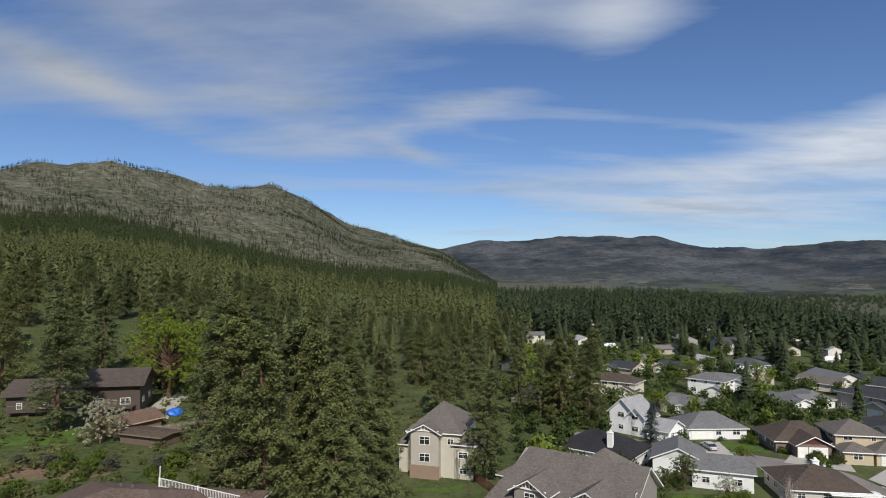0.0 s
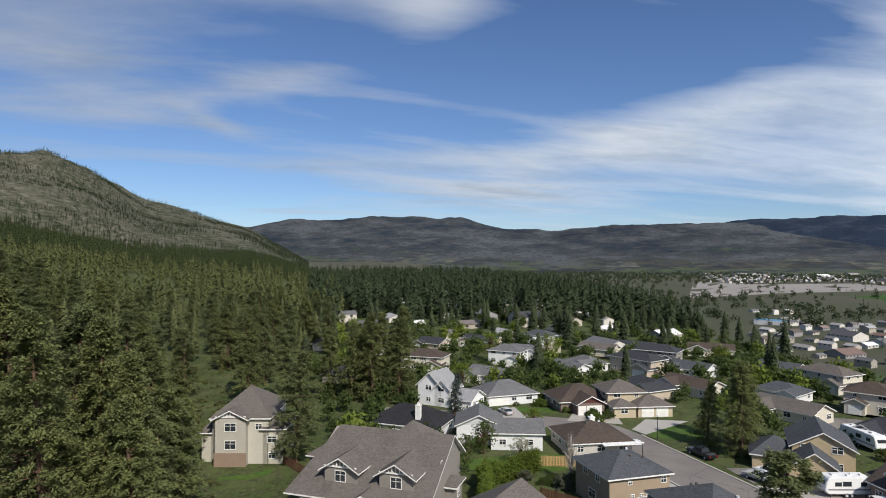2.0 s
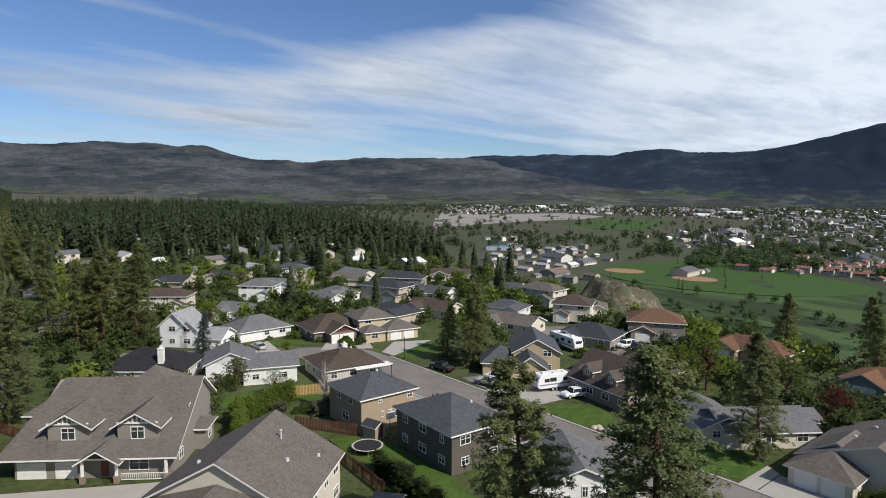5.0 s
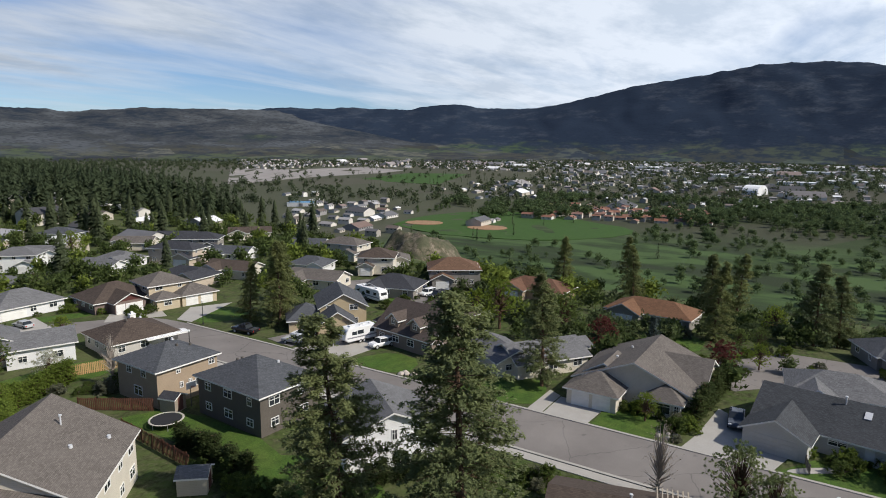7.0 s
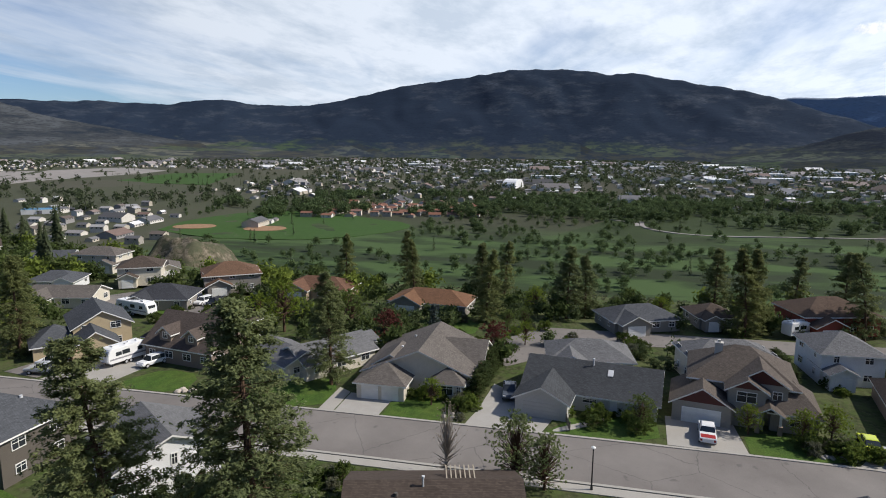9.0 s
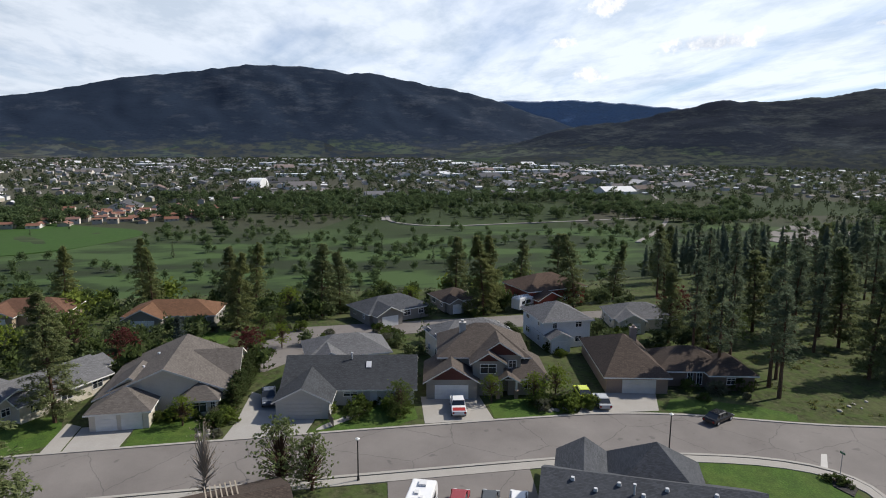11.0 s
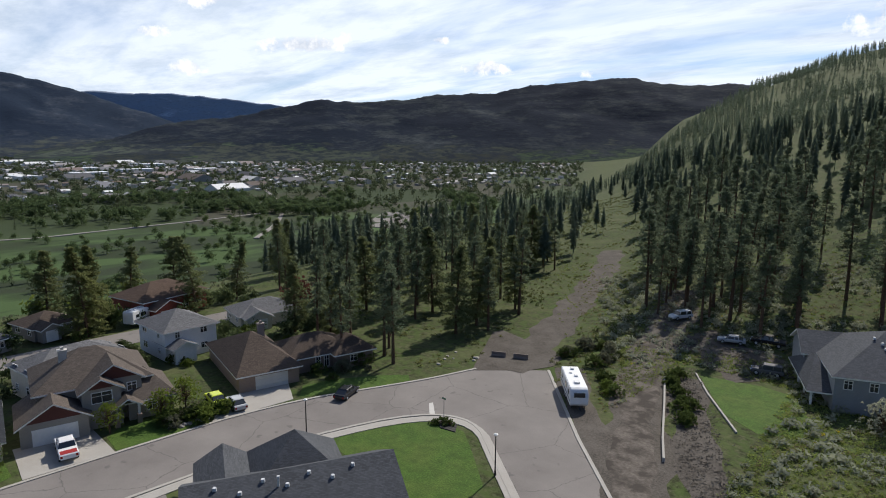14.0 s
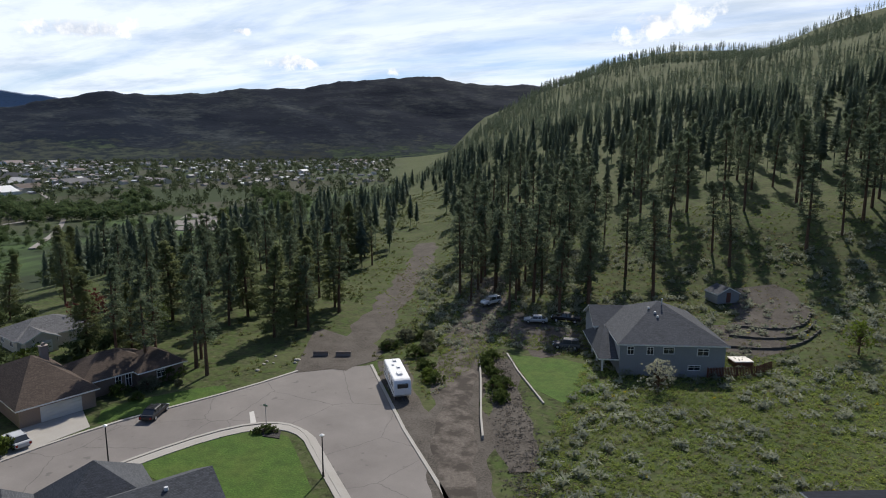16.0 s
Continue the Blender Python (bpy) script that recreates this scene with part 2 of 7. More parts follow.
def ground_build(n, ob, pos):
    """Dry bunch grass with sage on the bench and hills; irrigated green and tan fields on the valley floor."""
    sep = n.add("ShaderNodeSeparateXYZ")
    n.put(sep.inputs[0], pos)
    fine, mid, wide = n.noise(pos, 1.3, 7, 0.72), n.noise(pos, 0.12, 5), n.noise(pos, 0.006, 4)
    dry = n.ramp(fine, (0.33, (0.016, 0.02, 0.009)), (0.5, (0.05, 0.058, 0.025)), (0.68, (0.11, 0.108, 0.062)))
    clump = n.noise(pos, 0.6, 4, 0.6)
    dry = n.mix(n.ramp(clump, (0.42, 0.0), (0.6, 0.75)), dry, (0.06, 0.092, 0.024))
    dry = n.mix(n.ramp(mid, (0.45, 0.0), (0.68, 0.6)), dry, (0.105, 0.112, 0.052))
    # bare rock and pale grass on the northern mountain
    high = n.add("ShaderNodeMapRange", clamp=True)
    high.inputs[1].default_value, high.inputs[2].default_value, high.inputs[3].default_value, high.inputs[4].default_value = 1500.0, 1620.0, 0.0, 1.0
    away = n.math("SQRT", n.math("ADD", n.math("MULTIPLY", sep.outputs[0], sep.outputs[0]), n.math("MULTIPLY", sep.outputs[1], sep.outputs[1])))
    n.put(high.inputs[0], n.math("ADD", away, n.math("MULTIPLY", n.noise(pos, 0.01, 4), 160.0)))
    north = n.math("GREATER_THAN", sep.outputs[1], 0.0)
    rock = n.ramp(n.noise(pos, 0.045, 7, 0.72), (0.36, (0.04, 0.042, 0.028)), (0.5, (0.1, 0.095, 0.072)), (0.68, (0.2, 0.18, 0.15)))
    specks = n.add("ShaderNodeTexVoronoi", Scale=0.055)
    n.put(specks.inputs["Vector"], pos)
    thick = n.ramp(n.noise(pos, 0.007, 5, 0.6), (0.42, 0.25), (0.58, 0.95))
    rock = n.mix(n.math("MULTIPLY", n.ramp(specks.outputs["Distance"], (0.3, 1.0), (0.55, 0.25)), thick), rock, (0.026, 0.036, 0.018))
    dry = n.mix(n.math("MULTIPLY", n.math("MULTIPLY", high.outputs[0], north), 0.9), dry, rock)
    field = n.add("ShaderNodeTexVoronoi", Scale=0.0042, Randomness=0.8)
    n.put(field.inputs["Vector"], pos)
    pick = n.add("ShaderNodeSeparateXYZ")
    n.put(pick.inputs[0], field.outputs["Color"])
    # Crop and turf carry extra blue: valley haze mixed into the colour.
    crop = n.ramp(pick.outputs[0], (0.0, (0.028, 0.05, 0.016)), (0.35, (0.036, 0.058, 0.02)), (0.55, (0.055, 0.056, 0.034)), (0.8, (0.085, 0.076, 0.062)), (1.0, (0.036, 0.05, 0.02)))
    crop = n.mix(0.45, crop, n.ramp(mid, (0.3, (0.03, 0.038, 0.021)), (0.7, (0.046, 0.052, 0.029))))
    # the golf course on the near valley floor
    gx = n.add("ShaderNodeMapRange", clamp=True)
    gx.inputs[1].default_value, gx.inputs[2].default_value, gx.inputs[3].default_value, gx.inputs[4].default_value = 760.0, 640.0, 0.0, 1.0
    n.put(gx.inputs[0], n.math("ADD", sep.outputs[0], n.math("MULTIPLY", wide, 220.0)))
    gy = n.add("ShaderNodeMapRange", clamp=True)
    gy.inputs[1].default_value, gy.inputs[2].default_value, gy.inputs[3].default_value, gy.inputs[4].default_value = 420.0, 340.0, 0.0, 1.0
    n.put(gy.inputs[0], n.math("ADD", sep.outputs[1], n.math("MULTIPLY", wide, 120.0)))
    long = n.add("ShaderNodeMapping", Scale=(1.0, 0.35, 1.0), Rotation=(0, 0, radians(20)))
    n.put(long.inputs["Vector"], pos)
    fair = n.noise(long.outputs[0], 0.022, 4)
    turf = n.ramp(fair, (0.42, (0.031, 0.042, 0.022)), (0.49, (0.037, 0.058, 0.024)), (0.55, (0.06, 0.096, 0.036)))
    crop = n.mix(n.math("MULTIPLY", n.math("SUBTRACT", 1.0, gy.outputs[0]), 0.6), crop, (0.088, 0.086, 0.062))
    crop = n.mix(n.math("MULTIPLY", gx.outputs[0], gy.outputs[0]), crop, turf)
    flat = n.ramp(n.math("MULTIPLY", n.math("ADD", sep.outputs[2], 46.0), 0.05), (0.2, 1.0), (0.6, 0.0))
    return n.mix(flat, dry, crop), (clump, 0.5, 0.25)


GROUND = material("dry_grass", ground_build, 0.95, 0.1)


def mesh(name, bm, mats):
    me = bpy.data.meshes.new(name)
    bm.normal_update()
    bm.to_mesh(me)
    bm.free()
    for m in (mats if isinstance(mats, (list, tuple)) else (mats,)):
        me.materials.append(m)
    return me


def part(name, bm, mats, parent=None, label="", at=None):
    ob = new(name, mesh(name, bm, mats) if isinstance(bm, bmesh.types.BMesh) else bm)
    if parent is not None:
        ob.parent = parent
    if at is not None:
        ob.matrix_basis = at
    if label:
        ob["label"] = label
    return ob


def box(bm, x0, y0, z0, x1, y1, z1, mat=0):
    v = [bm.verts.new(c) for c in ((x0, y0, z0), (x1, y0, z0), (x1, y1, z0), (x0, y1, z0), (x0, y0, z1), (x1, y0, z1), (x1, y1, z1), (x0, y1, z1))]
    for f in ((3, 2, 1, 0), (4, 5, 6, 7), (0, 1, 5, 4), (1, 2, 6, 5), (2, 3, 7, 6), (3, 0, 4, 7)):
        bm.faces.new([v[i] for i in f]).material_index = mat
    return v


# ---- the lie of the land ----
def smooth(a, b, v):
    t = np.clip((v - a) / (b - a), 0, 1)
    return t * t * (3 - 2 * t)


EDGE_Y = (-2500, -1200, -530, -180, -60, 110, 430, 900, 1500, 2600)
EDGE_X = (1000, 520, 250, 168, 150, 155, 250, 330, 420, 700)
HILL_AZ = (0, 5, 141, 147, 150, 152, 156, 161, 166, 171, 178, 183, 190, 215, 270, 324, 332, 336, 341.5, 344.5, 347.5, 351.5, 355.5, 360)
HILL_Z = (156, 0, 0, 6, 16, 30, 80, 118, 150, 168, 176, 210, 255, 330, 400, 340, 368, 359, 346, 402, 379, 264, 217, 160)
HILL_D = (3000, 3000, 1300, 1300, 1300, 1300, 1200, 1050, 1080, 1100, 1150, 1200, 1250, 1600, 2000, 2200, 2250, 2300, 2400, 2600, 2700, 2800, 2900, 3000)


# the wooded apron below the northern mountain: its upper edge by bearing
APRON_AZ = (0, 5, 8, 300, 324, 330, 338, 344.5, 353, 360)
APRON_Z = (32, 0, 0, 150, 142, 142, 98, 70, 42, 32)
APRON_D = 1500.0
LANE_Y = (-620, -375, -178, -154, -130, -106, -75)
LANE_X = (352, 210, 100, 88, 79, 70, 60.5)


def lane(y):
    """The middle of the cleared lane that the dirt track follows."""
    return np.interp(y, LANE_Y, LANE_X)


def rough_noise(x, y, scale, octaves):
    out = np.zeros(np.broadcast(x, y).shape)
    amp, f = 1.0, 1.0 / scale
    for k in range(octaves):
        out += amp * (np.sin(x * f * 1.7 + 1.3 * k + 1.9 * np.sin(y * f * 1.1 + k)) * np.sin(y * f * 1.9 - 0.7 * k + 1.6 * np.sin(x * f * 0.9 + 2 * k)))
        amp, f = amp * 0.5, f * 2.1
    return out


def height(x, y):
    """The ground's height: a level bench, the valley to the east and the wooded hills to the north-west and south."""
    x, y = np.asarray(x, float), np.asarray(y, float)
    d = np.hypot(x, y)
    az = np.degrees(np.arctan2(x, y)) % 360
    east = x - np.interp(y, EDGE_Y, EDGE_X)
    z = -42.0 * smooth(0, 150, east) - 3.0 * smooth(-30, 0, east)
    top, far = np.interp(az, HILL_AZ, HILL_Z), np.interp(az, HILL_AZ, HILL_D)
    s = np.clip((d - 105) / (far - 105), 0, 1.35)
    rise = top * np.where(s < 1, s ** 1.12, 1 - 0.5 * (s - 1))
    foot = np.minimum(np.interp(az, APRON_AZ, APRON_Z), top)
    low, u = np.clip((d - 105) / (APRON_D - 105), 0, 1), (d - APRON_D) / np.maximum(far - APRON_D, 1)
    stepped = foot * low ** 1.15 + (top - foot) * np.where(u < 1, np.clip(u, 0, 1) ** 0.9, 1 - 0.5 * (u - 1))
    north = np.where(az > 180, smooth(285, 305, az), smooth(12, 6, az))
    rise = rise + (stepped - rise) * north
    z = z + rise * (1 + 0.07 * rough_noise(x, y, 260, 4) * smooth(0.1, 0.5, s))
    west = smooth(352, 338, az) * smooth(200, 300, az)
    z = z + 10.0 * west * smooth(45, 78, d) + 9.0 * smooth(164, 178, az) * smooth(300, 220, az) * smooth(135, 190, d)
    return z + 0.5 * rough_noise(x, y, 30, 2) * smooth(140, 260, d)


def zat(x, y):
    return float(height(x, y))


def grid_mesh(name, xs, ys, zs, mat, wrap):
    """A sheet from 2D arrays of coordinates."""
    r, c = xs.shape
    verts = np.stack([xs, ys, zs], -1).reshape(-1, 3)
    i, j = np.meshgrid(np.arange(r - 1), np.arange(c if wrap else c - 1), indexing="ij")
    k = (j + 1) % c
    faces = np.stack([i * c + j, (i + 1) * c + j, (i + 1) * c + k, i * c + k], -1).reshape(-1, 4)
    me = bpy.data.meshes.new(name)
    me.from_pydata(verts.tolist(), [], faces.tolist())
    me.materials.append(mat)
    me.polygons.foreach_set("use_smooth", [True] * len(faces))
    me.update()
    return new(name, me)


rings = np.concatenate([[0.0, 1.0], np.geomspace(6, 4950, 190)])
turns = np.radians(np.arange(0, 360, 0.6))
dd, aa = np.meshgrid(rings, turns, indexing="ij")
gx, gy = dd * np.sin(aa), dd * np.cos(aa)
ground = grid_mesh("ground", gx, gy, height(gx, gy), GROUND, True)
tagged(ground, "dry green grass bench, wooded hillsides and flat valley floor", "ground", kind="structure")


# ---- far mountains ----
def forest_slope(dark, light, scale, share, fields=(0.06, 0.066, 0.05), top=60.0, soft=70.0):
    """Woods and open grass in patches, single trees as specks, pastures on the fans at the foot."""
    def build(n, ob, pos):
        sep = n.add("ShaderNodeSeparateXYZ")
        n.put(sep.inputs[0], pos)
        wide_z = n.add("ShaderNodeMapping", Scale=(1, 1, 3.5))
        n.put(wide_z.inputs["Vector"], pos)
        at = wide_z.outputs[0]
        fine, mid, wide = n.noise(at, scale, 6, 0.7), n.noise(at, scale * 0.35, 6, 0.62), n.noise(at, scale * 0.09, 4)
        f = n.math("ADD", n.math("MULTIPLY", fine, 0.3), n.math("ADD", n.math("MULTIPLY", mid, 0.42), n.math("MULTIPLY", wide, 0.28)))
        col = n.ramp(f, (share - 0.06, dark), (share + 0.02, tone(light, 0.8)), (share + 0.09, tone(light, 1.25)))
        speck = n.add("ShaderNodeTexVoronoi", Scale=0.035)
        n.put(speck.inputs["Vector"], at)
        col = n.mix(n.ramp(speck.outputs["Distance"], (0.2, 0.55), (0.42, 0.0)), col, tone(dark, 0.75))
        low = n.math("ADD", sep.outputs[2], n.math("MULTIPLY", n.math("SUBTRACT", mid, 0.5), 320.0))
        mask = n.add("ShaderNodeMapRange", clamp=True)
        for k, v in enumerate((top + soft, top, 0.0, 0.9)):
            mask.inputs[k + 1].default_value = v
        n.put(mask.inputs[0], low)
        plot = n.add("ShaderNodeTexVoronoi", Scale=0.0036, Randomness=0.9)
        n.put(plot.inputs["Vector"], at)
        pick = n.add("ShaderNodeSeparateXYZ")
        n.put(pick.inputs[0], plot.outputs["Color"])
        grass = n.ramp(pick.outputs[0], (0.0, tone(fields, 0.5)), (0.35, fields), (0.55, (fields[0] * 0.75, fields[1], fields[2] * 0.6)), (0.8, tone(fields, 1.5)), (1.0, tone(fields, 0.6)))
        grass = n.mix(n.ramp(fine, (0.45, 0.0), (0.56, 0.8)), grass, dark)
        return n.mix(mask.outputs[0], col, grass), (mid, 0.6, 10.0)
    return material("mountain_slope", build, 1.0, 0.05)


def mountain(name, label, az, el, foot, crest, mat, wave=0.05, steps=40, curve=1.3, skirt=-44.0):
    """A range whose crest stands at the given bearings and elevations, its foot nearer and its back falling away."""
    a = np.arange(az[0], az[-1] + 0.01, 0.25)
    e = np.interp(a, az, el)
    s = np.concatenate([np.linspace(0, 1, steps), [1.06]])
    ss, ee = np.meshgrid(s, e, indexing="ij")
    _, ab = np.meshgrid(s, np.radians(a), indexing="ij")
    d = foot + (crest - foot) * ss
    x, y = d * np.sin(ab), d * np.cos(ab)
    top = H + crest * np.tan(np.radians(ee))
    gully = 1 + wave * rough_noise(x, y, 420, 3) * np.sin(np.pi * np.clip(ss, 0, 1))
    z = skirt + (top - skirt) * np.clip(ss, 0, 1) ** curve * gully
    bump = np.random.default_rng(7).normal(0, 1, ab.shape[1])
    ripple = (5 * np.convolve(bump, np.ones(3) / 3, 'same') + 14 * np.convolve(bump, np.hanning(19) / 9, 'same'))[None]
    z = z + ripple * np.clip(ss, 0, 1) ** 12
    z[-1] = z[-2] - 40
    return tagged(grid_mesh(name, x, y, z, mat, False), label, "mountain", kind="structure")


# Distance haze is mixed into these slope colours as added blue.
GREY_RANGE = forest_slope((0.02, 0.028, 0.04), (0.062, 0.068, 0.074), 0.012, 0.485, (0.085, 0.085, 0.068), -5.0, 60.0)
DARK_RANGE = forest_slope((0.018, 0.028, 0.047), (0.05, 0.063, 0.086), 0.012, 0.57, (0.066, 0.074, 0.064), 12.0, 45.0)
HAZE_BLUE_RANGE = forest_slope((0.2, 0.255, 0.34), (0.26, 0.31, 0.39), 0.01, 0.5, (0.22, 0.27, 0.34), -60.0)
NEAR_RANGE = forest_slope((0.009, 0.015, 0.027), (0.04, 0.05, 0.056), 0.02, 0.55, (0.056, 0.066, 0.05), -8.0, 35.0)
# Nothing casts the cloud shadow on ranges 1 and 2; dark colours hold it.
mountain("mountain_range_1", "long grey-brown grass hills, cloud shadow painted into their colour", (-8, 0.3, 3.4, 6, 10.1, 18.9, 21.6, 27, 32.5, 37, 44, 49.6, 55, 62, 72),
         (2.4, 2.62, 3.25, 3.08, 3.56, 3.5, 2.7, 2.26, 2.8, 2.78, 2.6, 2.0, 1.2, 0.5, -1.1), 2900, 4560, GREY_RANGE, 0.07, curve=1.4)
mountain("mountain_range_2", "broad forested mountain, cloud shadow painted into its dark colour", (30, 38, 43, 49.6, 53, 58.7, 63.8, 66.9, 70.3, 74.0, 80.1, 83.6, 86.1, 94.3, 101.4, 106, 111.1, 114, 118),
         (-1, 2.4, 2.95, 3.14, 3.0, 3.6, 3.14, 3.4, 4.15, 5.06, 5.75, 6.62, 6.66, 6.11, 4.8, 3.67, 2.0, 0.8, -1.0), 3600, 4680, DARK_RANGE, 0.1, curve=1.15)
mountain("mountain_range_3", "distant mountain ridge with snow patches, blue haze in its colour", (98, 104, 106.4, 109.4, 112.5, 114.7, 119.8, 124, 130),
         (3.4, 3.87, 3.92, 3.74, 3.81, 3.76, 3.2, 2.6, 2.0), 4700, 4900, HAZE_BLUE_RANGE, 0.03)
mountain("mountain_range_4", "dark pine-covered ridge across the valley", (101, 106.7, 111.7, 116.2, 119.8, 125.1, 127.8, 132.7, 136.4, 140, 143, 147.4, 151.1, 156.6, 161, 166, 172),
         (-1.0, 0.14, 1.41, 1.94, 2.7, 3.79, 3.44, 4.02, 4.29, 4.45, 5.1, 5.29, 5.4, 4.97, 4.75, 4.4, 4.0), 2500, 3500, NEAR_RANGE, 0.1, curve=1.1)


# ---- roads, pavements and drives on the bench ----
def slab(name, outline, z0, z1, mat, label, category, kind="structure"):
    """A level slab over the outline, with edges."""
    bm = bmesh.new()
    low = [bm.verts.new((x, y, z0)) for x, y in outline]
    top = [bm.verts.new((x, y, z1)) for x, y in outline]
    bm.faces.new(top)
    for i in range(len(top)):
        j = (i + 1) % len(top)
        bm.faces.new((low[i], low[j], top[j], top[i]))
    bm.normal_update()
    bmesh.ops.triangulate(bm, faces=[f for f in bm.faces if len(f.verts) > 4])
    bmesh.ops.recalc_face_normals(bm, faces=bm.faces[:])
    return tagged(part(name, bm, mat), label, category, kind=kind)


def strip(name, line, half, z0, z1, mat, label, category, kind="structure"):
    """A band along a line, half metres to each side."""
    p = [Vector(c) for c in line]
    left, right = [], []
    for i, q in enumerate(p):
        u = (p[min(i + 1, len(p) - 1)] - p[max(i - 1, 0)]).normalized()
        w = Vector((-u.y, u.x)) * half
        left.append(tuple(q + w))
        right.append(tuple(q - w))
    return slab(name, left + right[::-1], z0, z1, mat, label, category, kind)


def bend(points, times=2):
    """Rounds the corners of a line."""
    for _ in range(times):
        out = [points[0]]
        for a, b in zip(points, points[1:]):
            out += [(a[0] * 0.75 + b[0] * 0.25, a[1] * 0.75 + b[1] * 0.25), (a[0] * 0.25 + b[0] * 0.75, a[1] * 0.25 + b[1] * 0.75)]
        points = out + [points[-1]]
    return points


WEST_KERB = bend([(64, 96), (64, -24), (62.5, -40), (58, -54), (51, -58), (43, -52), (35.5, -46.5), (0, -20)])
EAST_KERB = bend([(75, 108), (75, -28), (73, -45), (66, -62), (63.5, -72)])
SOUTH_KERB = [(54.8, -79.7), (38.4, -62.8), (27.9, -53), (5, -30)]
TOP_END = bend([(75, 108), (74, 118), (62, 128), (30, 146)])
TOP_NEAR = bend([(26, 139), (55, 122), (63, 116), (64, 96)])
slab("road", WEST_KERB + SOUTH_KERB[::-1] + EAST_KERB[::-1] + TOP_END + TOP_NEAR, -0.3, 0.03, ASPHALT, "worn grey asphalt residential street", "road")
for line in (WEST_KERB, EAST_KERB, SOUTH_KERB):
    strip("kerb", line, 0.22, 0.0, 0.13, CONCRETE, "pale concrete kerb along the street", "kerb")
off = [(x - 1.15, y) if y > -30 else (x - 0.95, y + 0.75) for x, y in WEST_KERB]
strip("pavement", off, 0.75, 0.0, 0.1, CONCRETE, "pale concrete pavement beside the street", "pavement")


def drape(name, line, half, mat, label, category, lift=0.08):
    """A band that follows the lie of the land."""
    p = [Vector(c) for c in bend(line, 2)]
    far = [0.0]
    for a, b in zip(p, p[1:]):
        far.append(far[-1] + (b - a).length)
    ts = np.arange(0, far[-1], 1.5)
    cx, cy = np.interp(ts, far, [q.x for q in p]), np.interp(ts, far, [q.y for q in p])
    dx, dy = np.gradient(cx), np.gradient(cy)
    L = np.hypot(dx, dy)
    w = half * (1 + 0.18 * np.sin(ts * 0.31) + 0.1 * np.sin(ts * 0.83 + 1))
    k = np.linspace(-1, 1, 7)
    x = cx[:, None] - (dy / L * w)[:, None] * k[None]
    y = cy[:, None] + (dx / L * w)[:, None] * k[None]
    z = height(x, y) + lift - 0.25 * (np.abs(k) > 0.99)[None]
    return tagged(grid_mesh(name, x, y, z, mat, False), label, category, kind="structure")


# ---- houses ----
def roof_faces(kind, w, d, h, pitch, over):
    """Top points and faces of a roof over a w x d block centred on the origin, eave height h. ridge along x."""
    x, y = w / 2 + over, d / 2 + over
    e = h - over * pitch
    top = h + d / 2 * pitch
    k = max(0.0, x - y) if kind == "hip" else x
    v = [(-x, -y, e), (x, -y, e), (x, y, e), (-x, y, e), (-k, 0, top), (k, 0, top)]
    if kind == "hip" and k < 0.05:
        return v[:4] + [(0, 0, top)], [(0, 1, 4), (1, 2, 4), (2, 3, 4), (3, 0, 4)]
    faces = [(0, 1, 5, 4), (2, 3, 4, 5)]
    if kind == "hip":
        faces += [(1, 2, 5), (3, 0, 4)]
    return v, faces


def roof_mesh(bm, kind, w, d, h, pitch, over, m, thick=0.2):
    verts, faces = roof_faces(kind, w, d, h, pitch, over)
    a = [bm.verts.new(m @ Vector(c)) for c in verts]
    b = [bm.verts.new(m @ (Vector(c) - Vector((0, 0, thick)))) for c in verts]
    edges = {}
    for f in faces:
        bm.faces.new([a[i] for i in f]).material_index = 0
        bm.faces.new([b[i] for i in reversed(f)]).material_index = 1
        for i, j in zip(f, f[1:] + f[:1]):
            edges[(i, j)] = edges.get((i, j), 0) + 1
    for (i, j) in edges:
        if (j, i) not in edges:
            bm.faces.new((b[i], b[j], a[j], a[i])).material_index = 1


def wall_mesh(bm, kind, w, d, h, pitch, m):
    x, y, g = w / 2, d / 2, h + d / 2 * pitch - 0.12
    pts = [(-x, -y), (x, -y), (x, y), (-x, y)]
    lo = [bm.verts.new(m @ Vector((*c, 0))) for c in pts]
    hi = [bm.verts.new(m @ Vector((*c, h - 0.05))) for c in pts]
    for i in range(4):
        j = (i + 1) % 4
        bm.faces.new((lo[i], lo[j], hi[j], hi[i]))
    if kind == "gable":
        for i, j, s in ((1, 2, 1), (3, 0, -1)):
            t = bm.verts.new(m @ Vector((s * x, 0, g)))
            bm.faces.new((hi[i], hi[j], t))


WHITE = (0.78, 0.77, 0.74)


